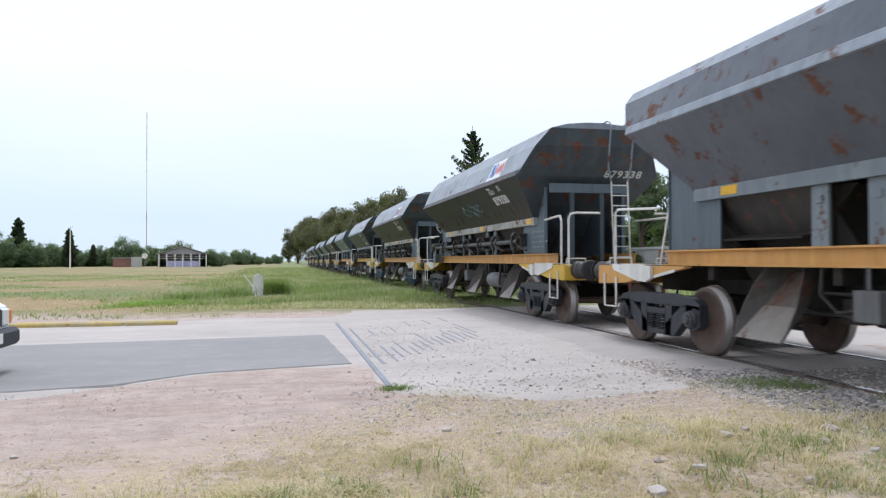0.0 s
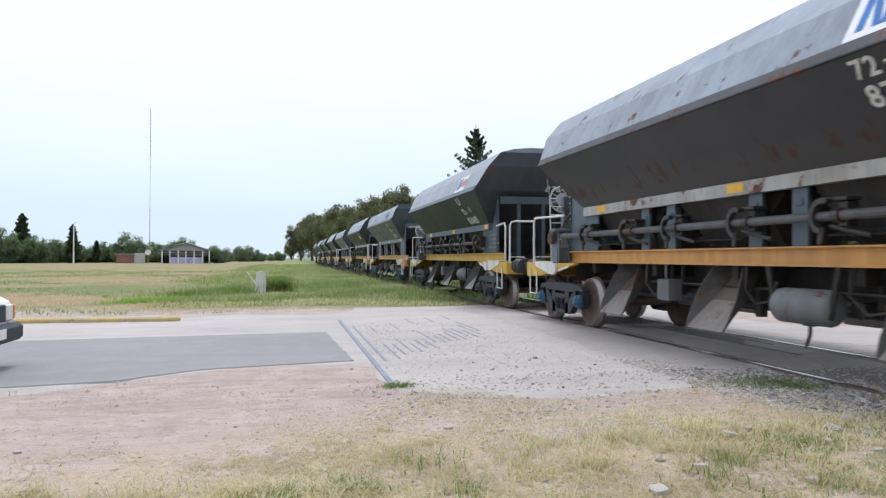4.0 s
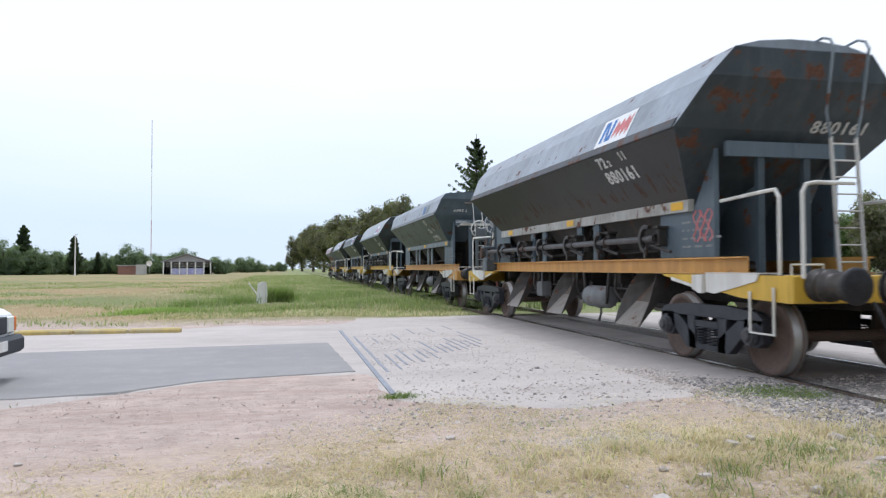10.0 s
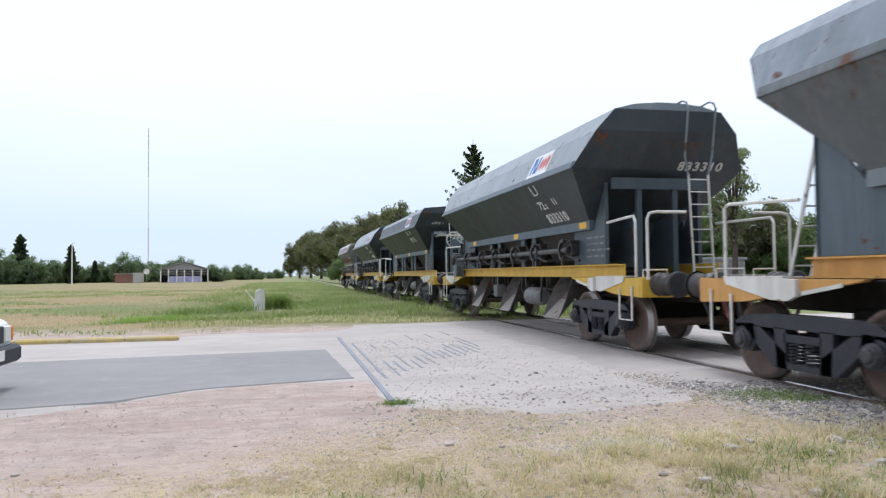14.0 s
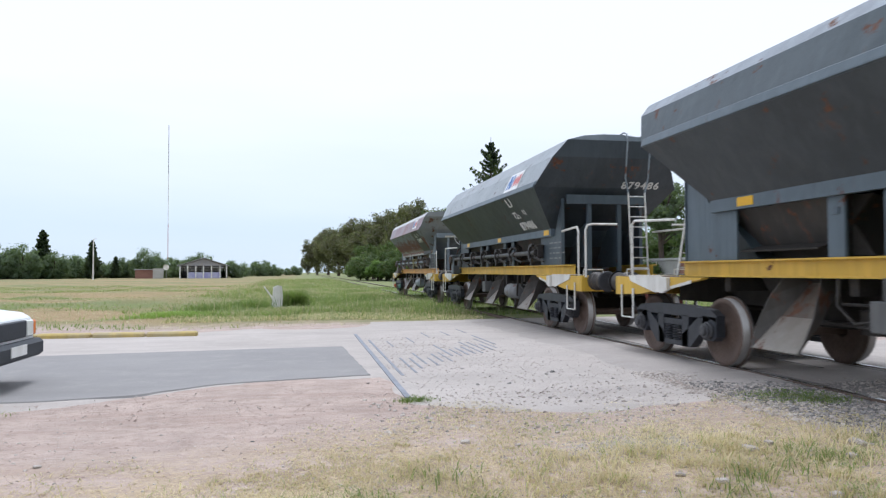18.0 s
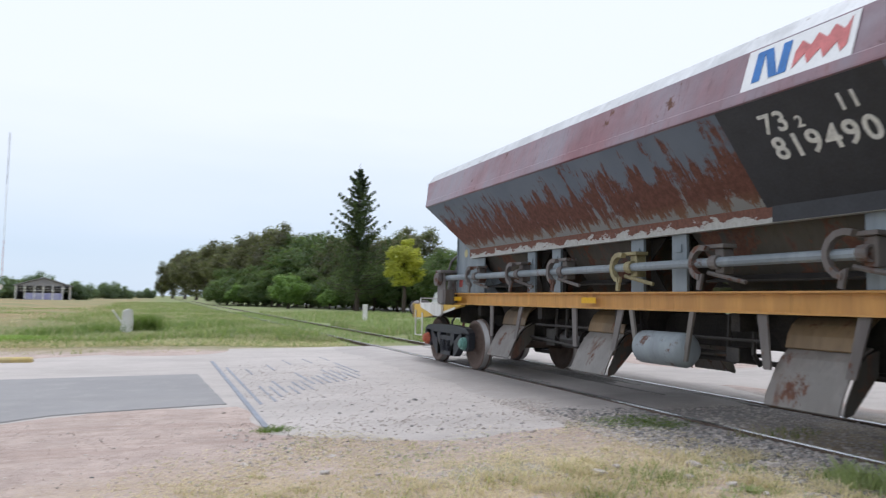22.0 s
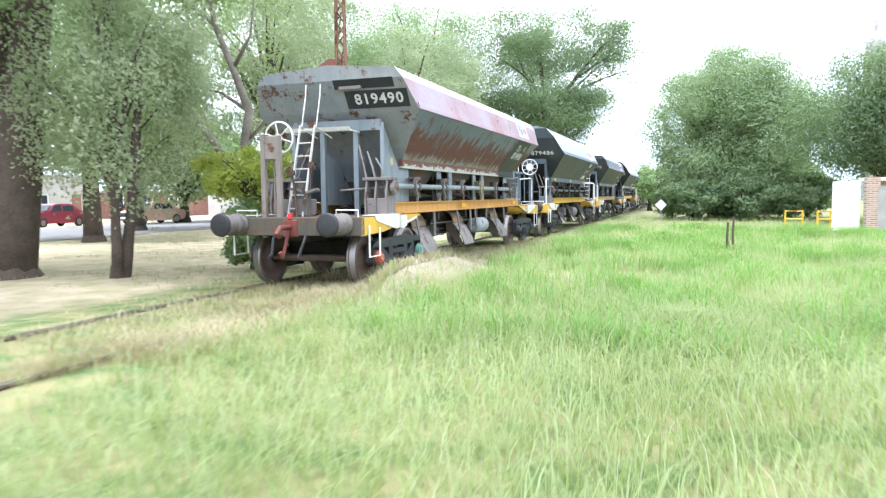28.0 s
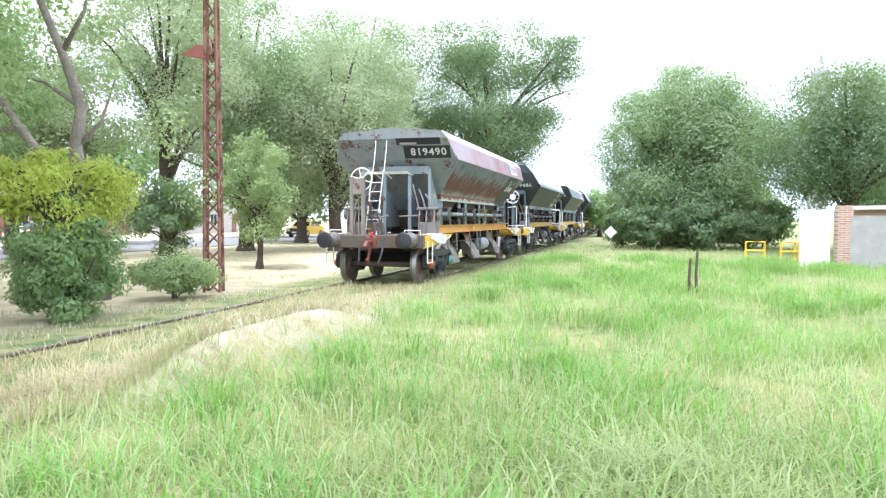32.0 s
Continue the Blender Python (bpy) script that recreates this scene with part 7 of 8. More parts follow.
pts = np.concatenate([scatter(26000, 3.6, 5.15, -16, 2.5), scatter(5000, 5.5, 7.0, -20, 4.5)])
pts = pts[patchy(pts + rg.normal(0, 0.15, pts.shape), 1.3, 0.3, 8.0) & ((pts[:, 1] < -7) | (rg.random(len(pts)) < 0.6))]
grass("rank_grass", "rank green grass beside the rails", [(pts, 0.2, 0.011, "grass_green", 12, 0.7)])
# tall clumps round the whitewashed post
pts = np.concatenate([np.stack([rg.normal(x, r * 0.5, n), rg.normal(y, r * 0.4, n)], 1) for x, y, r, n in ((-0.32, 25.1, 0.4, 2600), (-1.9, 24.3, 0.8, 1300), (-2.9, 23.4, 0.7, 800), (-1.4, 27.5, 1.6, 1100), (1.6, 29.5, 1.8, 900))])
grass("tall_clumps", "tall green grass clumps beside the white post", [(pts[:2600], 0.66, 0.016, "grass_field", 21, 0.4), (pts[2600:], 0.44, 0.015, "grass_field", 27, 0.5)])
# lush tufts that stand out of the meadow
centres = np.concatenate([scatter(300, -9, 3.9, -46, -18.6), scatter(150, -5, 3.9, -13, -3.2)])
centres = centres[~((np.abs(centres[:, 0] - 0.2) < 0.8) & (centres[:, 1] > -17.2))]
pts = np.repeat(centres, 130, axis=0) + rg.normal(0, 1, (len(centres) * 130, 2)) * np.repeat(rg.uniform(0.12, 0.38, len(centres)), 130)[:, None]
pts = pts[(pts[:, 0] < 4.3)]
grass("meadow_tufts", "lush tall tufts of meadow grass", [(pts, 0.36, 0.013, "grass_lush", 22, 0.8)])
pts = scatter(30000, -8, 0.4, -13, -2.4)
pts = pts[ridge(pts, 4.0) > -0.7]
grass("broad_grass", "broad-bladed fresh green grass", [(pts, 0.36, 0.017, "grass_lush", 63, 0.95)])
pts = scatter(9000, 0.4, 4.0, -8, -2.6)
pts = pts[ridge(pts, 6.0) > -0.2]
grass("dry_stems", "dry straw stems in the green meadow", [(pts, 0.24, 0.009, "grass_straw", 64, 0.8)])
# dry stalks that lean over the nearer rail
pts = np.concatenate([scatter(7000, 4.7, 5.5, -34, -17), scatter(3000, 5.5, 7.0, -32, -17)])
over = np.concatenate([scatter(9000, 5.2, 5.72, -17, 0.5), scatter(5000, 6.75, 7.3, -17, 0.5)])
over = over[patchy(over + rg.normal(0, 0.08, over.shape), 1.5, 0.15, 5.5)]
pts = np.concatenate([pts, scatter(9000, 4.6, 5.6, -27, -17), over])
grass("dry_stalks", "dry pale grass growing over the rail", [(pts, 0.18, 0.009, "grass_straw", 23, 0.8)])
# clumps of dry turf by the crossing
centres = np.concatenate([scatter(520, -5.5, 4.8, 2.0, 5.6), scatter(260, -0.5, 4.8, 2.0, 5.2)])
centres = centres[(centres[:, 1] < 5.3 + np.where(centres[:, 0] < 0.5, (centres[:, 0] - 0.5) * 0.45, 0.2)) & (np.hypot(centres[:, 0], centres[:, 1]) > 1.9)]
wide = rg.uniform(0.03, 0.13, len(centres))
pts = np.repeat(centres, 55, axis=0) + rg.normal(0, 1, (len(centres) * 55, 2)) * np.repeat(wide, 55)[:, None]
green = np.repeat(patchy(centres, 1.1, 1.2, 7.0), 55)
grass("turf_clumps", "clumps of straw-coloured turf", [(pts[~green], 0.055, 0.005, "grass_turf", 24, 1.1), (pts[green], 0.06, 0.006, "grass_green", 25, 1.0)])
centres = np.concatenate([scatter(190, -3.0, 0.8, 2.9, 4.2), scatter(70, 0.6, 4.6, 3.2, 5.0)])
pts = np.repeat(centres, 70, axis=0) + rg.normal(0, 1, (len(centres) * 70, 2)) * np.repeat(rg.uniform(0.05, 0.14, len(centres)), 70)[:, None]
fresh = np.repeat(rg.random(len(centres)) < 0.16, 70)
grass("foreground_tufts", "tufts of dry and fresh grass in the bare earth", [(pts[~fresh], 0.095, 0.008, "grass_turf", 61, 1.0), (pts[fresh], 0.09, 0.008, "grass_verge", 62, 0.9)])
# straw beside the nearer rail
pts = scatter(14000, 3.4, 5.2, -9, 3)
pts = pts[patchy(pts, 1.6, -0.1, 3.0)]
grass("rail_straw", "short dry grass beside the rail", [(pts, 0.08, 0.007, "grass_straw", 26, 1.0)])
# green grass on the far side of the track, towards the wood
pts = np.concatenate([scatter(26000, 7.5, 20, 20.5, 62), scatter(9000, 7.5, 11, 20.5, 34)])
pts = pts[patchy(pts + rg.normal(0, 0.3, pts.shape), 0.6, -0.55, 2.6)]
grass("wood_edge_grass", "tall green grass before the wood", [(pts[::4], 0.26, 0.016, "grass_straw", 41, 0.6), (pts[1::4], 0.34, 0.018, "grass_field", 42, 0.6), (pts[2::4], 0.32, 0.018, "grass_green", 43, 0.6), (pts[3::4], 0.3, 0.018, "grass_field", 44, 0.6)])
pts = scatter(7000, 5.2, 7.3, 20.5, 60)
grass("track_grass", "thin green grass between the rails", [(pts, 0.13, 0.012, "grass_field", 45, 0.7)])


# ---- roadside things, buildings and vehicles ----
M["whitewash"] = paint("whitewash", (0.8, 0.79, 0.76), 0.1, 0.15, 0.8, (0.55, 0.53, 0.48), 21)
M["car_white"] = plain("car_white", (0.74, 0.77, 0.8), 0.3, 0, 0.04, 2, 0.02)
M["car_dark"] = plain("car_dark", (0.05, 0.06, 0.09), 0.3, 0, 0.1, 2, 0.02)
M["car_red"] = plain("car_red", (0.22, 0.03, 0.05), 0.3, 0, 0.1, 2, 0.02)
M["car_tan"] = plain("car_tan", (0.45, 0.28, 0.22), 0.35, 0, 0.1, 2, 0.02)
M["car_yellow"] = plain("car_yellow", (0.7, 0.45, 0.03), 0.35, 0, 0.1, 2, 0.02)
M["plastic"] = plain("plastic", (0.03, 0.035, 0.045), 0.6, 0, 0.2)
M["rubber"] = plain("rubber", (0.025, 0.025, 0.025), 0.85, 0, 0.2)
M["window_glass"] = plain("window_glass", (0.03, 0.04, 0.05), 0.12, 0, 0.2, 1, 0.0)
M["lamp_clear"] = plain("lamp_clear", (0.75, 0.78, 0.75), 0.15, 0, 0.1, 20)
M["lamp_orange"] = plain("lamp_orange", (0.7, 0.16, 0.02), 0.25, 0, 0.1, 20)
M["bus_blue"] = plain("bus_blue", (0.03, 0.18, 0.52), 0.35, 0, 0.1, 2, 0.02)
M["orange_wall"] = surface_material("orange_wall", (0.62, 0.2, 0.07), (0.55, 0.17, 0.06), (0.66, 0.25, 0.1))
M["white_wall"] = surface_material("white_wall", (0.45, 0.44, 0.42), (0.38, 0.37, 0.35), (0.5, 0.49, 0.48))
M["grey_wall"] = surface_material("grey_wall", (0.36, 0.36, 0.35), (0.3, 0.29, 0.28), (0.42, 0.41, 0.4))
M["brown_wall"] = surface_material("brown_wall", (0.25, 0.13, 0.1), (0.2, 0.1, 0.08), (0.3, 0.17, 0.13))
M["blue_wall"] = surface_material("blue_wall", (0.06, 0.09, 0.16), (0.05, 0.08, 0.14), (0.08, 0.12, 0.2))
M["sheet_roof"] = surface_material("sheet_roof", (0.42, 0.42, 0.43), (0.34, 0.34, 0.35), (0.48, 0.47, 0.46))
M["tin_grey"] = surface_material("tin_grey", (0.34, 0.34, 0.36), (0.28, 0.28, 0.3), (0.3, 0.24, 0.2))
M["violet_wall"] = surface_material("violet_wall", (0.32, 0.32, 0.55), (0.5, 0.5, 0.62), (0.25, 0.26, 0.5))
M["rust_mast"] = paint("rust_mast", (0.2, 0.1, 0.075), 0.7, 0.7, 0.85, (0.26, 0.14, 0.1), 22)
M["rock"] = plain("rock", (0.46, 0.415, 0.38), 0.95, 0, 0.3, 9, 0.6)
M["dry_stick"] = plain("dry_stick", (0.09, 0.065, 0.05), 0.95, 0, 0.3, 6)
M["gate_yellow"] = plain("gate_yellow", (0.65, 0.42, 0.03), 0.5, 0, 0.15, 6)


def brick_material():
    m, nt, p = nodes_of("old_brick")
    v = coords(nt)
    b = nt.nodes.new("ShaderNodeTexBrick")
    b.inputs["Scale"].default_value = 1.0
    b.inputs["Brick Width"].default_value, b.inputs["Row Height"].default_value, b.inputs["Mortar Size"].default_value = 0.26, 0.075, 0.012
    b.inputs["Color1"].default_value, b.inputs["Color2"].default_value, b.inputs["Mortar"].default_value = (0.3, 0.15, 0.1, 1), (0.4, 0.24, 0.17, 1), (0.42, 0.38, 0.34, 1)
    mp2 = node(nt, "ShaderNodeMapping", Rotation=(radians(90), 0, 0))
    nt.links.new(v, mp2.inputs["Vector"])
    nt.links.new(mp2.outputs[0], b.inputs["Vector"])
    col = blend(nt, ramp(nt, noise_of(nt, v, 1.2, 5), 0.5, 0.7, 0, 0.6), b.outputs["Color"], (0.4, 0.35, 0.31))
    nt.links.new(col, p.inputs["Base Color"])
    p.inputs["Roughness"].default_value = 0.95
    bump_of(nt, p, b.outputs["Fac"], -0.6, 0.02)
    return m


M["brick"] = brick_material()


def make_car(label, paint_name, at, rz, boxy=True):
    """A saloon car, nose towards +x, origin between the wheels on the ground."""
    ob = thing("car", label, "car", at=at, rz=rz)
    L, W = 4.1, 1.62
    prof = [(-2.02, 0.42), (-2.05, 0.62), (-2.0, 0.84), (-1.35, 0.9), (-1.0, 1.3), (-0.6, 1.38), (0.2, 1.38), (0.5, 1.3), (0.92, 0.92), (1.9, 0.8), (2.0, 0.74), (2.03, 0.5), (1.95, 0.3), (1.6, 0.22), (-1.6, 0.22), (-1.9, 0.3)]
    bm = B()
    slab(bm, [(x, -W / 2, z) for x, z in prof], (0, W, 0))
    for v in bm.verts:
        if v.co.z > 0.95:
            v.co.y *= 0.83
        if abs(v.co.x) > 1.85:
            v.co.y *= 0.94
    bmesh.ops.bevel(bm, geom=list(bm.edges), offset=0.035, segments=2, affect="EDGES", profile=0.6)
    part("body", bm, M[paint_name], ob, smooth=False)
    for s in (-1, 1):
        for pts in ([(-0.95, 0.94), (-0.86, 1.26), (-0.12, 1.31), (-0.1, 0.94)], [(-0.04, 0.94), (-0.06, 1.31), (0.4, 1.27), (0.76, 0.94)]):
            bm = B()
            slab(bm, [(x, s * (W / 2 * (0.99 - 0.165 * max(0, (z - 0.93)) / 0.4)), z) for x, z in pts], (0, s * 0.006, 0))
            part("side_window", bm, M["window_glass"], ob)
    bm = B()
    slab(bm, [(0.56, -0.6, 1.27), (0.56, 0.6, 1.27), (0.92, 0.68, 0.95), (0.92, -0.68, 0.95)], (0.03, 0, 0.02))
    part("windscreen", bm, M["window_glass"], ob)
    bm = B()
    slab(bm, [(-1.03, -0.6, 1.28), (-1.03, 0.6, 1.28), (-1.34, 0.68, 0.95), (-1.34, -0.68, 0.95)], (-0.03, 0, 0.02))
    part("rear_window", bm, M["window_glass"], ob)
    bm = B()
    box(bm, (1.95, -0.8, 0.3), (2.13, 0.8, 0.5), 0.04)
    part("front_bumper", bm, M["plastic"], ob)
    bm = B()
    box(bm, (-2.14, -0.8, 0.32), (-1.97, 0.8, 0.52), 0.04)
    part("rear_bumper", bm, M["plastic"], ob)
    bm = B()
    box(bm, (1.97, -0.46, 0.53), (2.05, 0.46, 0.72), 0.01)
    part("grille", bm, M["plastic"], ob)
    for s in (-1, 1):
        bm = B()
        box(bm, (1.96, min(s * 0.47, s * 0.66), 0.53), (2.056, max(s * 0.47, s * 0.66), 0.72), 0.015)
        part("headlight", bm, M["lamp_clear"], ob)
        bm = B()
        box(bm, (1.9, min(s * 0.665, s * 0.785), 0.54), (2.04, max(s * 0.665, s * 0.785), 0.71), 0.015)
        part("indicator", bm, M["lamp_orange"], ob)
        bm = B()
        box(bm, (-2.06, min(s * 0.45, s * 0.74), 0.6), (-2.0, max(s * 0.45, s * 0.74), 0.76), 0.01)
        part("tail_light", bm, M["glass_lamp"], ob)
    bm = B()
    box(bm, (2.13, -0.22, 0.36), (2.14, 0.22, 0.47))
    part("plate", bm, M["whitewash"], ob)
    for x in (-1.25, 1.28):
        for s in (-1, 1):
            bm = B()
            lathe(bm, [(-0.09, 0.2), (-0.09, 0.27), (-0.06, 0.295), (0.06, 0.295), (0.09, 0.27), (0.09, 0.2)], "y", (x, s * 0.73, 0.295), 18)
            w = part("wheel", bm, M["rubber"], ob, smooth=True)
            bm = B()
            lathe(bm, [(s * 0.06, 0), (s * 0.07, 0.08), (s * 0.05, 0.2), (0, 0.21), (-s * 0.05, 0.2)], "y", (x, s * 0.73, 0.295), 14)
            part("rim", bm, M["tread"], w)
    return ob


make_car("white saloon car with a black bumper waiting on the road", "car_white", (-5.14, 8.6, -0.047), 0)
make_car("dark blue saloon car parked by the street", "car_dark", (36.2, -36.0, -0.1), 85)
make_car("dark red saloon car parked by the street", "car_red", (36.4, -45.5, -0.1), 88)
make_car("faded tan saloon car parked by the street", "car_tan", (32.5, -49.5, -0.06), 80)
make_car("white saloon car parked far down the street", "car_white", (30.5, -70.0, -0.06), 90)
make_car("yellow saloon car parked far down the street", "car_yellow", (27.5, -72.0, -0.06), 90)


def make_bus(at, rz):
    ob = thing("bus", "blue and white bus parked on the street", "bus", at=at, rz=rz)
    L, W, H = 10.6, 2.45, 2.85
    bm = B()
    box(bm, (-W / 2, -L / 2, 0.4), (W / 2, L / 2, 1.3), 0.06)
    part("lower_body", bm, M["bus_blue"], ob)
    bm = B()
    box(bm, (-W / 2 + 0.02, -L / 2 + 0.02, 1.3), (W / 2 - 0.02, L / 2 - 0.02, H), 0.12)
    part("upper_body", bm, M["car_white"], ob)
    for s in (-1, 1):
        for z in (0.95, 1.12):
            bm = B()
            box(bm, (min(s * (W / 2), s * (W / 2 + 0.006)), -L / 2 + 0.08, z), (max(s * (W / 2), s * (W / 2 + 0.006)), L / 2 - 0.08, z + 0.05))
            part("stripe", bm, M["car_white"], ob)
        for i in range(8):
            y = -L / 2 + 0.5 + i * 1.22
            if i in (3, 4):
                continue
            bm = B()
            box(bm, (min(s * (W / 2 - 0.03), s * (W / 2 + 0.004)), y, 1.5), (max(s * (W / 2 - 0.03), s * (W / 2 + 0.004)), y + 1.05, 2.25), 0.0)
            part("window", bm, M["window_glass"], ob)
        for y in (-3.2, 3.3):
            bm = B()
            lathe(bm, [(-0.13, 0.25), (-0.13, 0.45), (0.13, 0.45), (0.13, 0.25)], "x", (s * 1.1, y, 0.46), 18)
            w = part("wheel", bm, M["rubber"], ob, smooth=True)
            bm = B()
            lathe(bm, [(s * 0.1, 0), (s * 0.1, 0.26), (0, 0.27)], "x", (s * 1.1, y, 0.46), 14)
            part("rim", bm, M["tread"], w)
    for e in (-1, 1):
        bm = B()
        box(bm, (-1.05, min(e * (L / 2 - 0.03), e * (L / 2 + 0.005)), 1.45), (1.05, max(e * (L / 2 - 0.03), e * (L / 2 + 0.005)), 2.45))
        part("windscreen", bm, M["window_glass"], ob)
    return ob


make_bus((35.3, -13.6, -0.1), 0)


def make_house(label, x0, y0, w, d, h, wall, roof="sheet_roof", pitched=False, doors=1, wins=2):
    """A low house whose front looks along -x; (x0, y0): the front's middle."""
    ob = thing("house", label, "house", at=(x0, y0, -0.12))
    bm = B()
    box(bm, (0, -w / 2, 0), (d, w / 2, h))
    part("wall", bm, M[wall], ob)
    bm = B()
    if pitched:
        slab(bm, [(-0.3, -w / 2 - 0.3, h), (d / 2, -w / 2 - 0.3, h + 1.5), (d + 0.3, -w / 2 - 0.3, h)], (0, w + 0.6, 0))
    else:
        box(bm, (-0.12, -w / 2 - 0.12, h), (d + 0.12, w / 2 + 0.12, h + 0.18), 0.02)
    part("roof", bm, M[roof], ob)
    n = doors + wins
    for i in range(n):
        y = -w / 2 + w * (i + 0.5) / n
        if i < doors:
            bm = B()
            box(bm, (-0.03, y - 0.45, 0), (0.02, y + 0.45, 2.05))
            dd = part("door", bm, M["brown_wall"], ob)
        else:
            bm = B()
            box(bm, (-0.02, y - 0.6, 0.95), (0.03, y + 0.6, 2.0))
            ww = part("window", bm, M["window_glass"], ob)
            bm = B()
            for a, b in (((-0.05, y - 0.66, 0.89), (0.0, y - 0.58, 2.06)), ((-0.05, y + 0.58, 0.89), (0.0, y + 0.66, 2.06)), ((-0.05, y - 0.58, 2.0), (0.0, y + 0.58, 2.06)), ((-0.06, y - 0.58, 0.89), (0.0, y + 0.58, 0.96)), ((-0.04, y - 0.02, 0.96), (0.0, y + 0.02, 2.0))):
                box(bm, a, b)
            part("frame", bm, M["whitewash"], ww)
    return ob


make_house("orange-painted house with a dark doorway", 46, -35.5, 10, 8, 2.9, "orange_wall")
make_house("white house behind the bus", 46, -15, 11, 8, 3.2, "white_wall", pitched=True)
make_house("dark blue garage with a flat roof", 45.5, -44.5, 6, 6, 2.7, "blue_wall", doors=1, wins=0)
make_house("low white house with a flat roof", 46, -53.5, 10, 8, 3.4, "white_wall")
make_house("brown-fenced low house by the street", 46.5, -67, 14, 8, 2.2, "brown_wall", wins=3)
make_house("white house far along the street", 44, -84, 12, 8, 3.2, "white_wall", pitched=True)
make_house("pale house beyond the side street", 46, 26, 10, 8, 3.2, "white_wall", pitched=True)
make_house("grey house beyond the side street", 46, 40, 11, 8, 3.0, "grey_wall")
M["bright_blue"] = surface_material("bright_blue", (0.03, 0.2, 0.5), (0.025, 0.17, 0.44), (0.05, 0.25, 0.55))
make_house("bright blue house at the end of the side street", 60, 17.5, 10, 8, 3.0, "bright_blue", doors=1, wins=2)
make_house("low pale house across the street", 46, 0, 10, 8, 3.0, "white_wall")
make_house("low grey store beside the railway", 26.5, 50.0, 9, 5, 2.1, "grey_wall", doors=1, wins=1)

# open-fronted hall far across the field
hall = thing("hall", "open-fronted hall with a grey gable roof and violet lower wall", "hall", at=(*polar(-7.35, 170), -0.1), rz=7.35)
for s in (-1, 1):
    bm = B()
    box(bm, (min(s * 4.85, s * 5.0), 0, 0), (max(s * 4.85, s * 5.0), 12, 2.9))
    part("wall", bm, M["tin_grey"], hall)
    bm = B()
    slab(bm, [(0, -0.5, 4.5), (s * 5.5, -0.5, 2.75), (s * 5.5, 12.5, 2.75), (0, 12.5, 4.5)], (0, 0, 0.1))
    part("roof", bm, M["sheet_roof"], hall, "grey sheet-metal roof slope")
bm = B()
slab(bm, [(-5, 0, 2.75), (5, 0, 2.75), (0, 0, 4.4)], (0, 0.12, 0))
part("gable", bm, M["tin_grey"], hall)
bm = B()
box(bm, (-5, 11.8, 0), (5, 12, 2.9))
part("wall", bm, M["tin_grey"], hall)
bm = B()
box(bm, (-3.2, -0.1, 0), (3.4, 0.05, 1.35))
part("front_wall", bm, M["violet_wall"], hall, "violet and white painted front wall")
for x in (-4.9, -3.3, -1.6, 0, 1.7, 3.5, 4.9):
    bm = B()
    box(bm, (x - 0.12, -0.12, 0), (x + 0.12, 0.12, 2.8))
    part("post", bm, M["whitewash"], hall)
bm = B()
for z in (1.8, 2.3):
    box(bm, (-4.9, -0.03, z), (4.9, 0.03, z + 0.07))
part("rail", bm, M["whitewash"], hall)
shed = thing("shed", "small brown brick shed across the field", "shed", at=(*polar(-11.2, 172), -0.1), rz=11)
bm = B()
box(bm, (-2.6, 0, 0), (1.0, 3, 1.9))
part("wall", bm, M["brown_wall"], shed)
bm = B()
box(bm, (1.0, 0, 0), (3.2, 3, 2.2))
part("wall", bm, M["white_wall"], shed)
bm = B()
box(bm, (-2.8, -0.2, 1.9), (1.0, 3.2, 2.05))
part("roof", bm, M["sheet_roof"], shed)
pole = thing("light_pole", "slender white light pole in the field", "pole", at=(*polar(-14.8, 150), -0.1))
bm = B()
tube(bm, [(0, 0, 0), (0, 0, 7.6)], 0.14, 8, 0.09)
part("shaft", bm, M["whitewash"], pole)
bm = B()
tube(bm, [(0, 0, 7.5), (0.5, 0, 7.7)], 0.06, 6)
part("arm", bm, M["whitewash"], pole)
mast = thing("radio_mast", "tall thin guyed radio mast", "mast", at=(*polar(-9.85, 320), 0))
bm = B()
tube(bm, [(0, 0, 0), (0, 0, 21)], 0.13, 6)
part("lower_section", bm, M["cap_red"], mast)
bm = B()
tube(bm, [(0, 0, 21), (0, 0, 42)], 0.13, 6)
part("middle_section", bm, M["whitewash"], mast)
bm = B()
tube(bm, [(0, 0, 42), (0, 0, 62)], 0.13, 6)
part("upper_section", bm, M["tin_grey"], mast)
dish = thing("satellite_dish", "white satellite dish on a short post", "dish", at=(*polar(-9.95, 165), -0.1))
bm = B()
tube(bm, [(0, 0, 0), (0, 0, 2.2)], 0.05, 6)
part("post", bm, M["tin_grey"], dish)
bm = B()
lathe(bm, [(0, 0), (-0.05, 0.3), (-0.16, 0.6)], "y", (0, 0, 2.4), 16)
part("reflector", bm, M["whitewash"], dish)

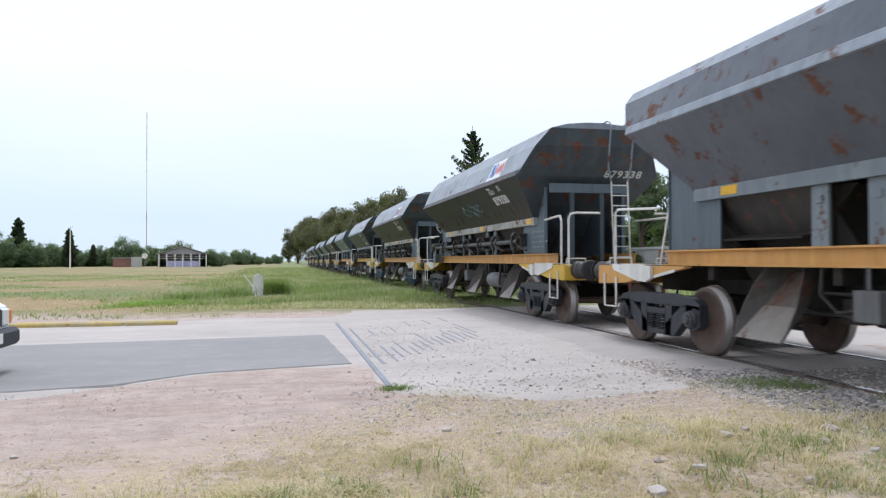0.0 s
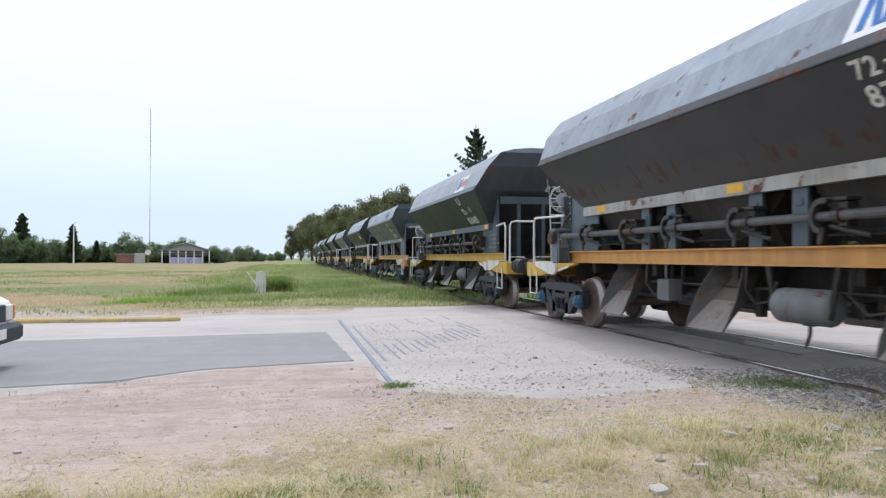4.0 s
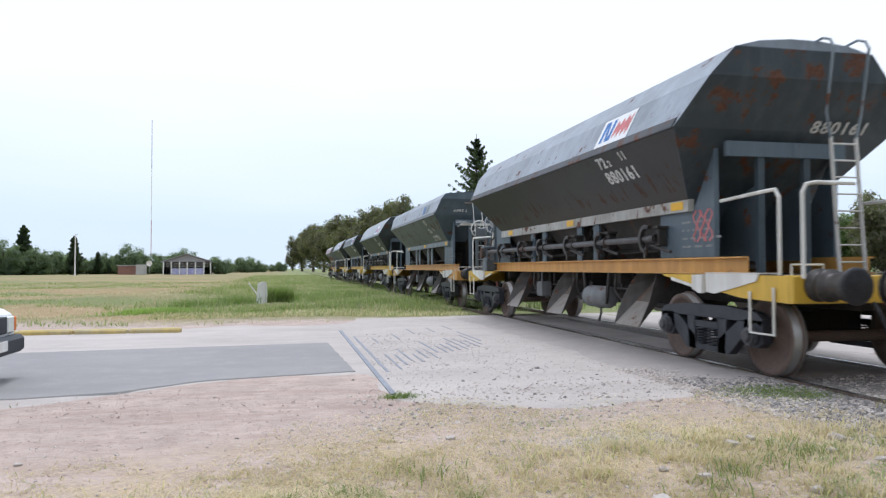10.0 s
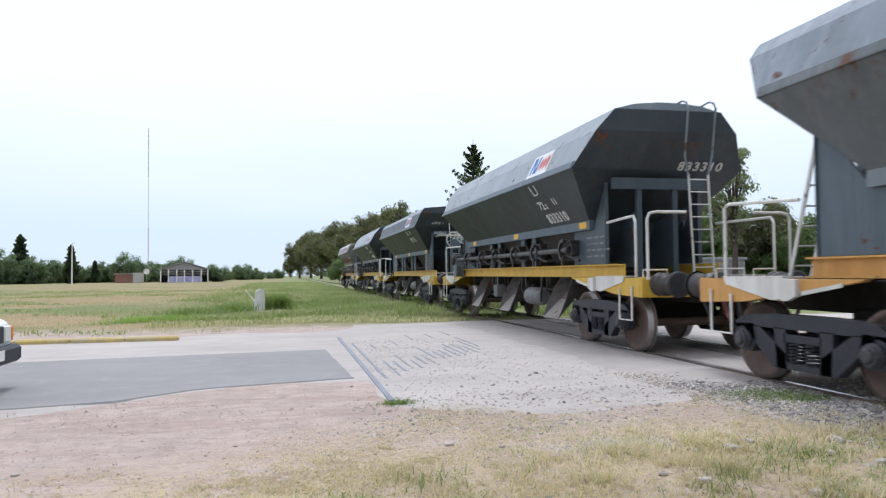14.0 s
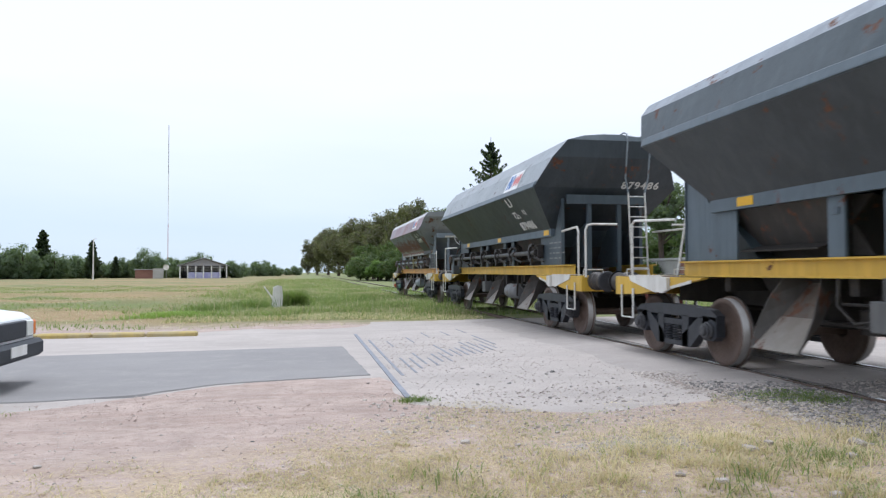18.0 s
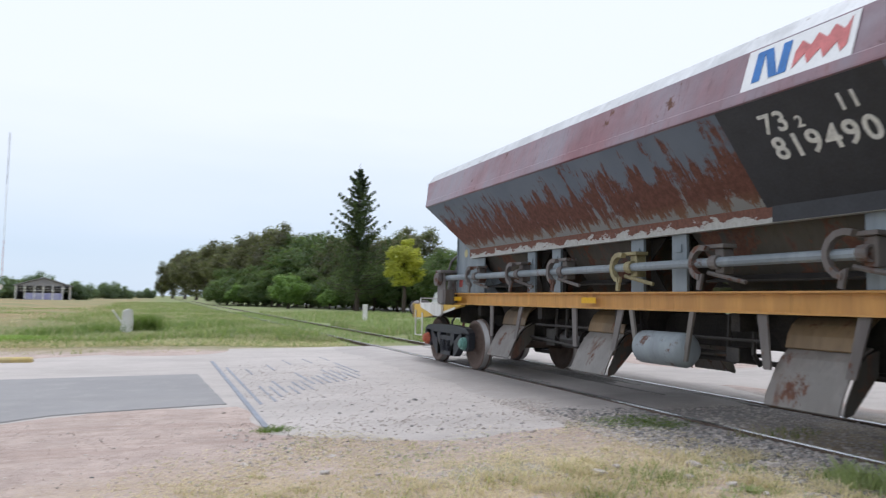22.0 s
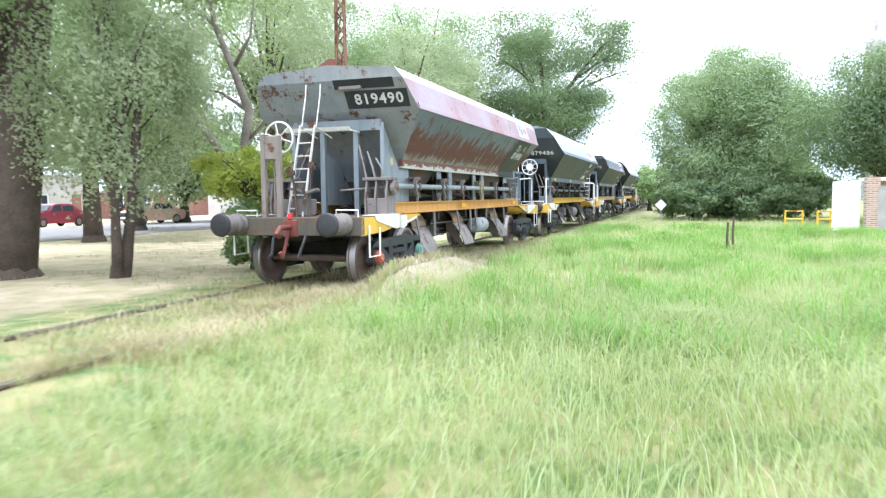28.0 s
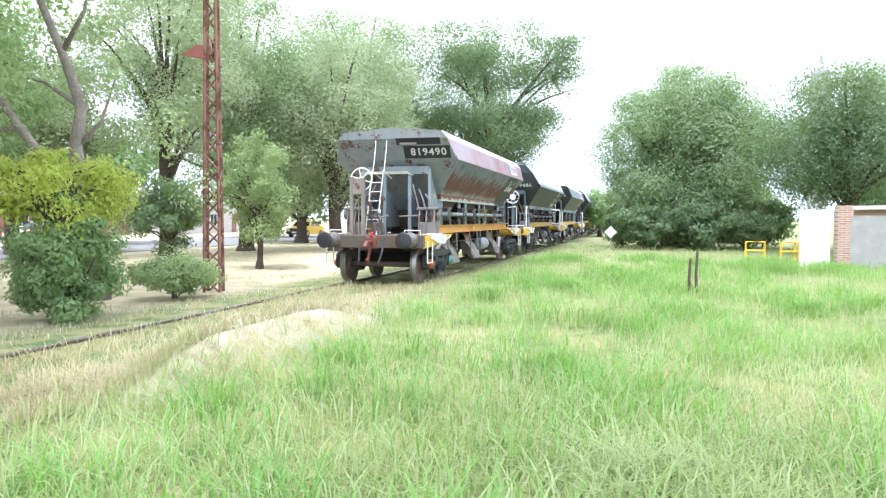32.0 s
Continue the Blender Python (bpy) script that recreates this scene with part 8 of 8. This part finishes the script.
# whitewashed post with a broken branch
wp = thing("marker_post", "leaning whitewashed wooden post beside the road", "post", at=(-0.87, 24.6, -0.12), rz=8)
bm = B()
slab(bm, [(-0.16, -0.1, 0), (0.16, -0.1, 0), (0.2, -0.1, 0.5), (0.17, -0.1, 0.86), (0.05, -0.1, 0.9), (-0.1, -0.1, 0.84), (-0.13, -0.1, 0.4)], (0, 0.16, 0))
part("post", bm, M["whitewash"], wp)
bm = B()
tube(bm, [(-0.1, 0, 0.45), (-0.28, 0.02, 0.7), (-0.4, 0, 0.86)], 0.035, 6, 0.02)
part("branch", bm, M["whitewash"], wp)
for az, d in ((15.3, 42), (19.5, 44), (22.6, 47)):
    p = thing("marker_post", "short white concrete post beside the railway", "post", "white posts beside the railway", at=(*polar(az, d), -0.12))
    bm = B()
    box(bm, (-0.12, -0.12, 0), (0.12, 0.12, 1.0), 0.03)
    part("post", bm, M["whitewash"], p)
sg = thing("road_sign", "tilted pale sign panel on a thin post", "sign", at=(*polar(21.2, 33), -0.12), rz=-20)
bm = B()
tube(bm, [(0, 0, 0), (0, 0, 1.3)], 0.03, 6)
part("post", bm, M["tin_grey"], sg)
bm = B()
slab(bm, [(-0.42, -0.04, 1.2), (0.26, -0.04, 1.02), (0.44, -0.04, 1.5), (-0.24, -0.04, 1.68)], (0, 0.02, 0))
part("panel", bm, M["panel_white"], sg)
sg = thing("road_sign", "diamond-shaped pale sign beside the track", "sign", at=(1.9, -56, -0.12))
bm = B()
tube(bm, [(0, 0, 0), (0, 0, 0.7)], 0.035, 6)
part("post", bm, M["tin_grey"], sg)
bm = B()
slab(bm, [(0, 0.04, 0.62), (0.33, 0.04, 0.95), (0, 0.04, 1.28), (-0.33, 0.04, 0.95)], (0, 0.03, 0))
part("panel", bm, M["panel_white"], sg)

# rusty lattice signal mast
M["faded_plate"] = plain("faded_plate", (0.26, 0.09, 0.07), 0.7)
lm = thing("lattice_mast", "rust-red lattice mast with a small plate", "mast", at=(9.3, -30.0, -0.12), rz=20)
HM = 8.6
for sx in (-1, 1):
    for sy in (-1, 1):
        bm = B()
        tube(bm, [(sx * 0.17, sy * 0.17, -0.2), (sx * 0.09, sy * 0.09, HM)], 0.036, 5)
        part("leg", bm, M["rust_mast"], lm)
nb = 26
for i in range(nb):
    z0, z1 = HM * i / nb, HM * (i + 1) / nb
    r0, r1 = 0.17 - 0.08 * i / nb, 0.17 - 0.08 * (i + 1) / nb
    f = 1 if i % 2 else -1
    for k in range(4):
        a = (-f * r0, -r0, z0), (f * r1, -r1, z1)
        bm = B()
        pts = [Matrix.Rotation(k * math.pi / 2, 3, "Z") @ Vector(q) for q in a]
        tube(bm, pts, 0.022, 4)
        part("lacing_bar", bm, M["rust_mast"], lm)
bm = B()
slab(bm, [(0.1, 0.12, 5.0), (0.62, 0.12, 5.1), (0.3, 0.12, 5.32), (0.1, 0.12, 5.3)], (0, 0.02, 0))
part("plate", bm, M["faded_plate"], lm, "small faded red plate")
bm = B()
ring_bar(bm, (0, 0, 5.2), "x", 0.2, 0.03, 12, 5)
part("collar", bm, M["rust_mast"], lm)
op = thing("iron_post", "rust-orange iron post beside the street", "post", at=(23.4, -2.2, -0.12))
bm = B()
box(bm, (-0.1, -0.1, 0), (0.1, 0.1, 3.2), 0.02)
part("shaft", bm, M["orange_wall"], op)

# brick boundary wall with its white end
P0, P1, P2 = (-6.1, -43.2), (-13.2, -37.0), (-26.0, -28.0)
bw = tagged(new("boundary_wall"), "old brick boundary wall with rendered stretches", "wall", kind="structure")


def wall_run(a, b, h, mat, name, thick=0.16):
    L = math.hypot(b[0] - a[0], b[1] - a[1])
    bm = B()
    box(bm, (0, -thick / 2, 0), (L, thick / 2, h))
    o = part(name, bm, M[mat], bw)
    o.matrix_basis = pose(a[0], a[1], -0.15, 0, 0, math.degrees(math.atan2(b[1] - a[1], b[0] - a[0])))
    return o


wall_run(P0, P1, 1.8, "grey_wall", "rendered_stretch")
wall_run(P1, P2, 1.95, "brick", "brick_stretch")
for i in range(7):
    u = i / 6
    x, y = P1[0] + (P2[0] - P1[0]) * u, P1[1] + (P2[1] - P1[1]) * u
    bm = B()
    box(bm, (-0.15, -0.15, 0), (0.15, 0.15, 2.1))
    o = part("pier", bm, M["brick"], bw)
    o.matrix_basis = pose(x, y, -0.15, 0, 0, -35)
bm = B()
box(bm, (-0.45, -0.25, 0), (0.0, 0.25, 2.15))
o = part("brick_pier", bm, M["brick"], bw)
o.matrix_basis = pose(-6.0, -43.1, -0.15, 0, 0, 0)
for i in range(6):
    bm = B()
    box(bm, (-0.075, -0.02, 0), (0.075, 0.02, 2.0 + 0.02 * (i % 3)))
    o = part("board", bm, M["whitewash"], bw)
    o.matrix_basis = pose(-5.0 - i * 0.16, -43.3, -0.15)
hut = thing("hut", "small hut with a white flat roof behind the wall", "hut", at=(-9.5, -46.5, -0.12), rz=40)
bm = B()
box(bm, (-2.4, -1.6, 0), (2.4, 1.6, 2.0))
part("wall", bm, M["brick"], hut)
bm = B()
box(bm, (-2.6, -1.8, 2.0), (2.6, 1.8, 2.14), 0.02)
part("roof", bm, M["whitewash"], hut)
tk = thing("water_tank", "dark and blue roof water tank on a stand", "tank", at=(-9.8, -46.6, 2.02))
bm = B()
for sx in (-0.4, 0.4):
    for sy in (-0.4, 0.4):
        box(bm, (sx - 0.04, sy - 0.04, 0), (sx + 0.04, sy + 0.04, 0.5))
box(bm, (-0.5, -0.5, 0.5), (0.5, 0.5, 0.55))
part("stand", bm, M["whitewash"], tk)
bm = B()
lathe(bm, [(0.55, 0), (0.55, 0.42), (1.25, 0.42), (1.35, 0.3), (1.35, 0)], "z", (0, 0, 0), 16)
part("tank", bm, M["bus_blue"], tk)
for k, (x, y) in enumerate(((-5.3, -47.5), (-6.5, -47.0), (-7.0, -47.3))):
    g = thing("barrier", "small yellow tubular barrier in the grass", "barrier", "yellow barriers", at=(x + 1.2, y, -0.12), rz=15 * k)
    bm = B()
    tube(bm, [(-0.35, 0, 0), (-0.35, 0, 0.75), (0.35, 0, 0.75), (0.35, 0, 0)], 0.05, 6)
    part("frame", bm, M["gate_yellow"], g)
    bm = B()
    tube(bm, [(-0.35, 0, 0.4), (0.35, 0, 0.4)], 0.04, 6)
    part("crossbar", bm, M["gate_yellow"], g)
fence = thing("paling_fence", "dark weathered paling fence under the trees", "fence", at=(-3.5, -66.5, -0.12), rz=62)
for i in range(40):
    bm = B()
    box(bm, (-6 + i * 0.3 - 0.1, -0.02, 0), (-6 + i * 0.3 + 0.1, 0.02, 1.9 + 0.12 * ((i * 7) % 3)))
    part("paling", bm, M["old_wood"], fence)
bm = B()
box(bm, (-6.1, 0.02, 1.4), (5.9, 0.07, 1.5))
part("rail", bm, M["old_wood"], fence)
dome = thing("church_tower", "distant church tower with a grey dome and figure", "church tower", at=(*seen2(191.9, 150), 0))
bm = B()
box(bm, (-1.5, -1.5, 0), (1.5, 1.5, 26.5), 0.1)
part("tower", bm, M["grey_wall"], dome)
bm = B()
lathe(bm, [(26.5, 1.7), (28.2, 1.6), (29.3, 1.1), (29.8, 0.5), (30.2, 0.4), (30.2, 0)], "z", (0, 0, 0), 16)
part("dome", bm, M["tin_grey"], dome)
bm = B()
lathe(bm, [(30.2, 0.3), (31.2, 0.32), (31.6, 0.2), (31.9, 0.22), (32.1, 0)], "z", (0, 0, 0), 8)
part("finial", bm, M["tin_grey"], dome)
for k, (dx, h) in enumerate(((0, 0.95), (0.14, 0.8))):
    st = thing("stake", "dark rotten stake in the tall grass", "stake", "stakes in the meadow", at=(-0.85 + dx, -32.4, -0.12))
    bm = B()
    tube(bm, [(0, 0, -0.1), (0.02, 0.01, h * 0.5), (0.0, 0.03, h)], 0.04, 6, 0.03)
    part("stake", bm, M["dry_stick"], st)

# stones and rubble near the camera
rs = random.Random(14)


def stone_mesh(seed):
    r = random.Random(seed)
    bm = B()
    bmesh.ops.create_icosphere(bm, subdivisions=2, radius=1)
    for v in bm.verts:
        v.co = Vector((max(-0.8, min(0.75, v.co.x)) * r.uniform(0.9, 1.06), max(-0.6, min(0.7, v.co.y)) * r.uniform(0.8, 0.95), max(-0.3, min(0.75, v.co.z)) * r.uniform(0.5, 0.6)))
    me = bpy.data.meshes.new("stone")
    bm.to_mesh(me)
    bm.free()
    me.materials.append(M["rock"])
    return me


meshes = [stone_mesh(i) for i in range(6)]
SPOTS = [(3.06, 4.62, 0.11), (2.46, 4.0, 0.08), (2.91, 3.6, 0.09), (1.99, 3.65, 0.12), (3.3, 4.75, 0.08), (2.75, 4.3, 0.06), (2.3, 4.2, 0.06), (3.6, 4.3, 0.09), (3.9, 4.6, 0.12), (1.2, 5.4, 0.07), (3.2, 3.3, 0.09), (2.2, 3.3, 0.08), (3.75, 4.05, 0.07), (4.3, 4.9, 0.08), (4.5, 4.4, 0.1), (-1.7, 5.2, 0.05), (6.1, -5.4, 0.2), (6.3, 3.2, 0.2)]
SPOTS += [(rs.uniform(1.2, 5.0), rs.uniform(2.6, 5.6), rs.uniform(0.025, 0.06)) for _ in range(18)]
for i, (x, y, r) in enumerate(SPOTS):
    o = new("stone", meshes[i % 6])
    tagged(o, "pale grey broken stone lying in dry grass", "stone", "loose stones by the crossing")
    o.matrix_basis = pose(x, y, float(ground_z(x, y)) + r * 0.12, rs.uniform(-14, 14), rs.uniform(-14, 14), rs.uniform(0, 360))
    o.scale = (r * 0.66, r * 0.62, r * 0.55)


def pebbles(name, label, xyr, mat, seed):
    """Many small angular pebbles in one mesh."""
    rng = np.random.default_rng(seed)
    n = len(xyr)
    base = np.array([(1, 0, -0.1), (0, 1, -0.1), (-1, 0, -0.1), (0, -1, -0.1), (0.5, 0.5, 0.55), (-0.55, 0.4, 0.5), (-0.1, -0.6, 0.52)], float)
    tri = np.array([(4, 5, 6), (0, 1, 4), (1, 5, 4), (1, 2, 5), (2, 6, 5), (2, 3, 6), (3, 0, 6), (0, 4, 6)])
    s = xyr[:, 2][:, None, None]
    v = base[None] * s * (0.6 + 0.8 * rng.random((n, 7, 3)))
    a = rng.uniform(0, 6.28, n)
    c, q = np.cos(a)[:, None], np.sin(a)[:, None]
    v = np.stack([v[..., 0] * c - v[..., 1] * q, v[..., 0] * q + v[..., 1] * c, v[..., 2]], -1)
    z = np.maximum(ground_z(xyr[:, 0], xyr[:, 1]), np.where((xyr[:, 1] > 6.6) & (xyr[:, 1] < 18), -0.058, -1))
    v += np.stack([xyr[:, 0], xyr[:, 1], z], -1)[:, None]
    me = bpy.data.meshes.new(name)
    me.from_pydata(v.reshape(-1, 3).tolist(), [], (tri[None] + np.arange(n)[:, None, None] * 7).reshape(-1, 3).tolist())
    me.materials.append(mat)
    return tagged(new(name, me), label, "gravel", kind="stuff")


def pebble_material(name="pebble", low=(0.33, 0.29, 0.265), high=(0.54, 0.49, 0.445)):
    m, nt, p = nodes_of(name)
    r = nt.nodes.new("ShaderNodeNewGeometry").outputs["Random Per Island"]
    nt.links.new(blend(nt, r, low, high), p.inputs["Base Color"])
    p.inputs["Roughness"].default_value = 0.9
    return m


M["pebble"] = pebble_material()
M["dark_pebble"] = pebble_material("dark_pebble", (0.13, 0.125, 0.123), (0.34, 0.32, 0.305))
M["clod"] = pebble_material("clod", (0.36, 0.275, 0.235), (0.52, 0.42, 0.37))
M["rubble"] = plain("rubble", (0.46, 0.415, 0.375), 0.9, 0, 0.2, 12)
ra2 = np.random.default_rng(8)


def pts_in(n, x0, x1, y0, y1, r0, r1):
    return np.stack([ra2.uniform(x0, x1, n), ra2.uniform(y0, y1, n), r0 + (r1 - r0) * ra2.random(n) ** 3], 1)


pebbles("gravel", "loose grey gravel at the edge of the crossing", np.concatenate([pts_in(9000, 4.0, 5.3, 3.6, 8.6, 0.006, 0.03), pts_in(5000, 5.4, 7.2, 3.0, 9.0, 0.006, 0.028), pts_in(2600, 1.0, 5.2, 6.2, 12.5, 0.004, 0.014), pts_in(1400, 0.6, 5.2, 5.7, 7.6, 0.006, 0.026), pts_in(3000, 0.0, 4.6, 3.0, 6.2, 0.004, 0.016), pts_in(900, -5, 1.0, 4.2, 8.0, 0.004, 0.012), pts_in(900, 1.2, 5.0, 6.3, 9.0, 0.005, 0.022), pts_in(200, -6, 1.0, 5.4, 8.6, 0.005, 0.02), pts_in(500, 1, 5, 9, 17, 0.005, 0.02), pts_in(900, 1.1, 3.2, 9.2, 14.0, 0.006, 0.022), pts_in(2200, 4.6, 7.8, -14, 6.4, 0.008, 0.03), pts_in(900, -3, 5, 2.2, 6.0, 0.006, 0.02)]), M["pebble"], 3)


def roll_wheels(w):
    """Turn the wheelsets of a wagon by the way that it goes."""
    keys = w.animation_data
    run = keys.action.layers[0].strips[0].channelbag(keys.action_slot).fcurves.find("location", index=1)
    steps = [i / 15 for i in range(481)]
    turns = [math.degrees(run.evaluate(frame(t)) / WR) for t in steps]
    for o in w.children_recursive:
        if o.name.startswith("wheelset"):
            at = o.matrix_basis.translation.copy()
            walk(o, [(t, pose(*at, -a, 0, 0)) for t, a in zip(steps, turns)])


spot = np.stack([ra2.normal(2.4, 0.28, 1500), ra2.normal(5.0, 0.13, 1500), 0.004 + 0.014 * ra2.random(1500) ** 3], 1)
pebbles("rubble", "pale crushed rubble in the dry turf", spot, M["rubble"], 5)
pebbles("dark_gravel", "dark grey ballast stones strewn beside the rail", np.concatenate([pts_in(5200, 4.2, 5.35, 3.6, 7.6, 0.008, 0.034), pts_in(70, 1.0, 5.0, 6.2, 9.5, 0.008, 0.04), pts_in(700, 1.2, 5.2, 6.4, 13.0, 0.003, 0.011), pts_in(120, -0.5, 4.6, 3.0, 6.2, 0.006, 0.022)]), M["dark_pebble"], 6)
pebbles("earth_clods", "small clods and crumbs of pinkish earth", np.concatenate([pts_in(3600, -6, 1.0, 4.0, 7.8, 0.003, 0.011), pts_in(50, -6, 0.8, 3.4, 7.6, 0.008, 0.028)]), M["clod"], 7)


def motions():
    """The train rolls past and slows as it leaves."""
    rows = [(0, 154.75), (1, 148.1), (4, 128.4), (7, 108.7), (10, 88.5), (12, 75.1), (16, 47.95), (20, 21.05), (21.5, 11.05), (23, 1.0), (24, -5.8), (25, -11.9), (26, -18.2), (26.5, -21.5), (27, -24.4), (27.5, -26.8), (28, -28.7), (28.5, -30.1), (29, -31.25), (30, -33.6), (31, -35.95), (32, -38.3)]
    for k, w in enumerate(wagons):
        walk(w, [(t, pose(TRACK, y - k * LENGTH, 0)) for t, y in rows])
        if k < NEAR_CARS:
            roll_wheels(w)


motions()
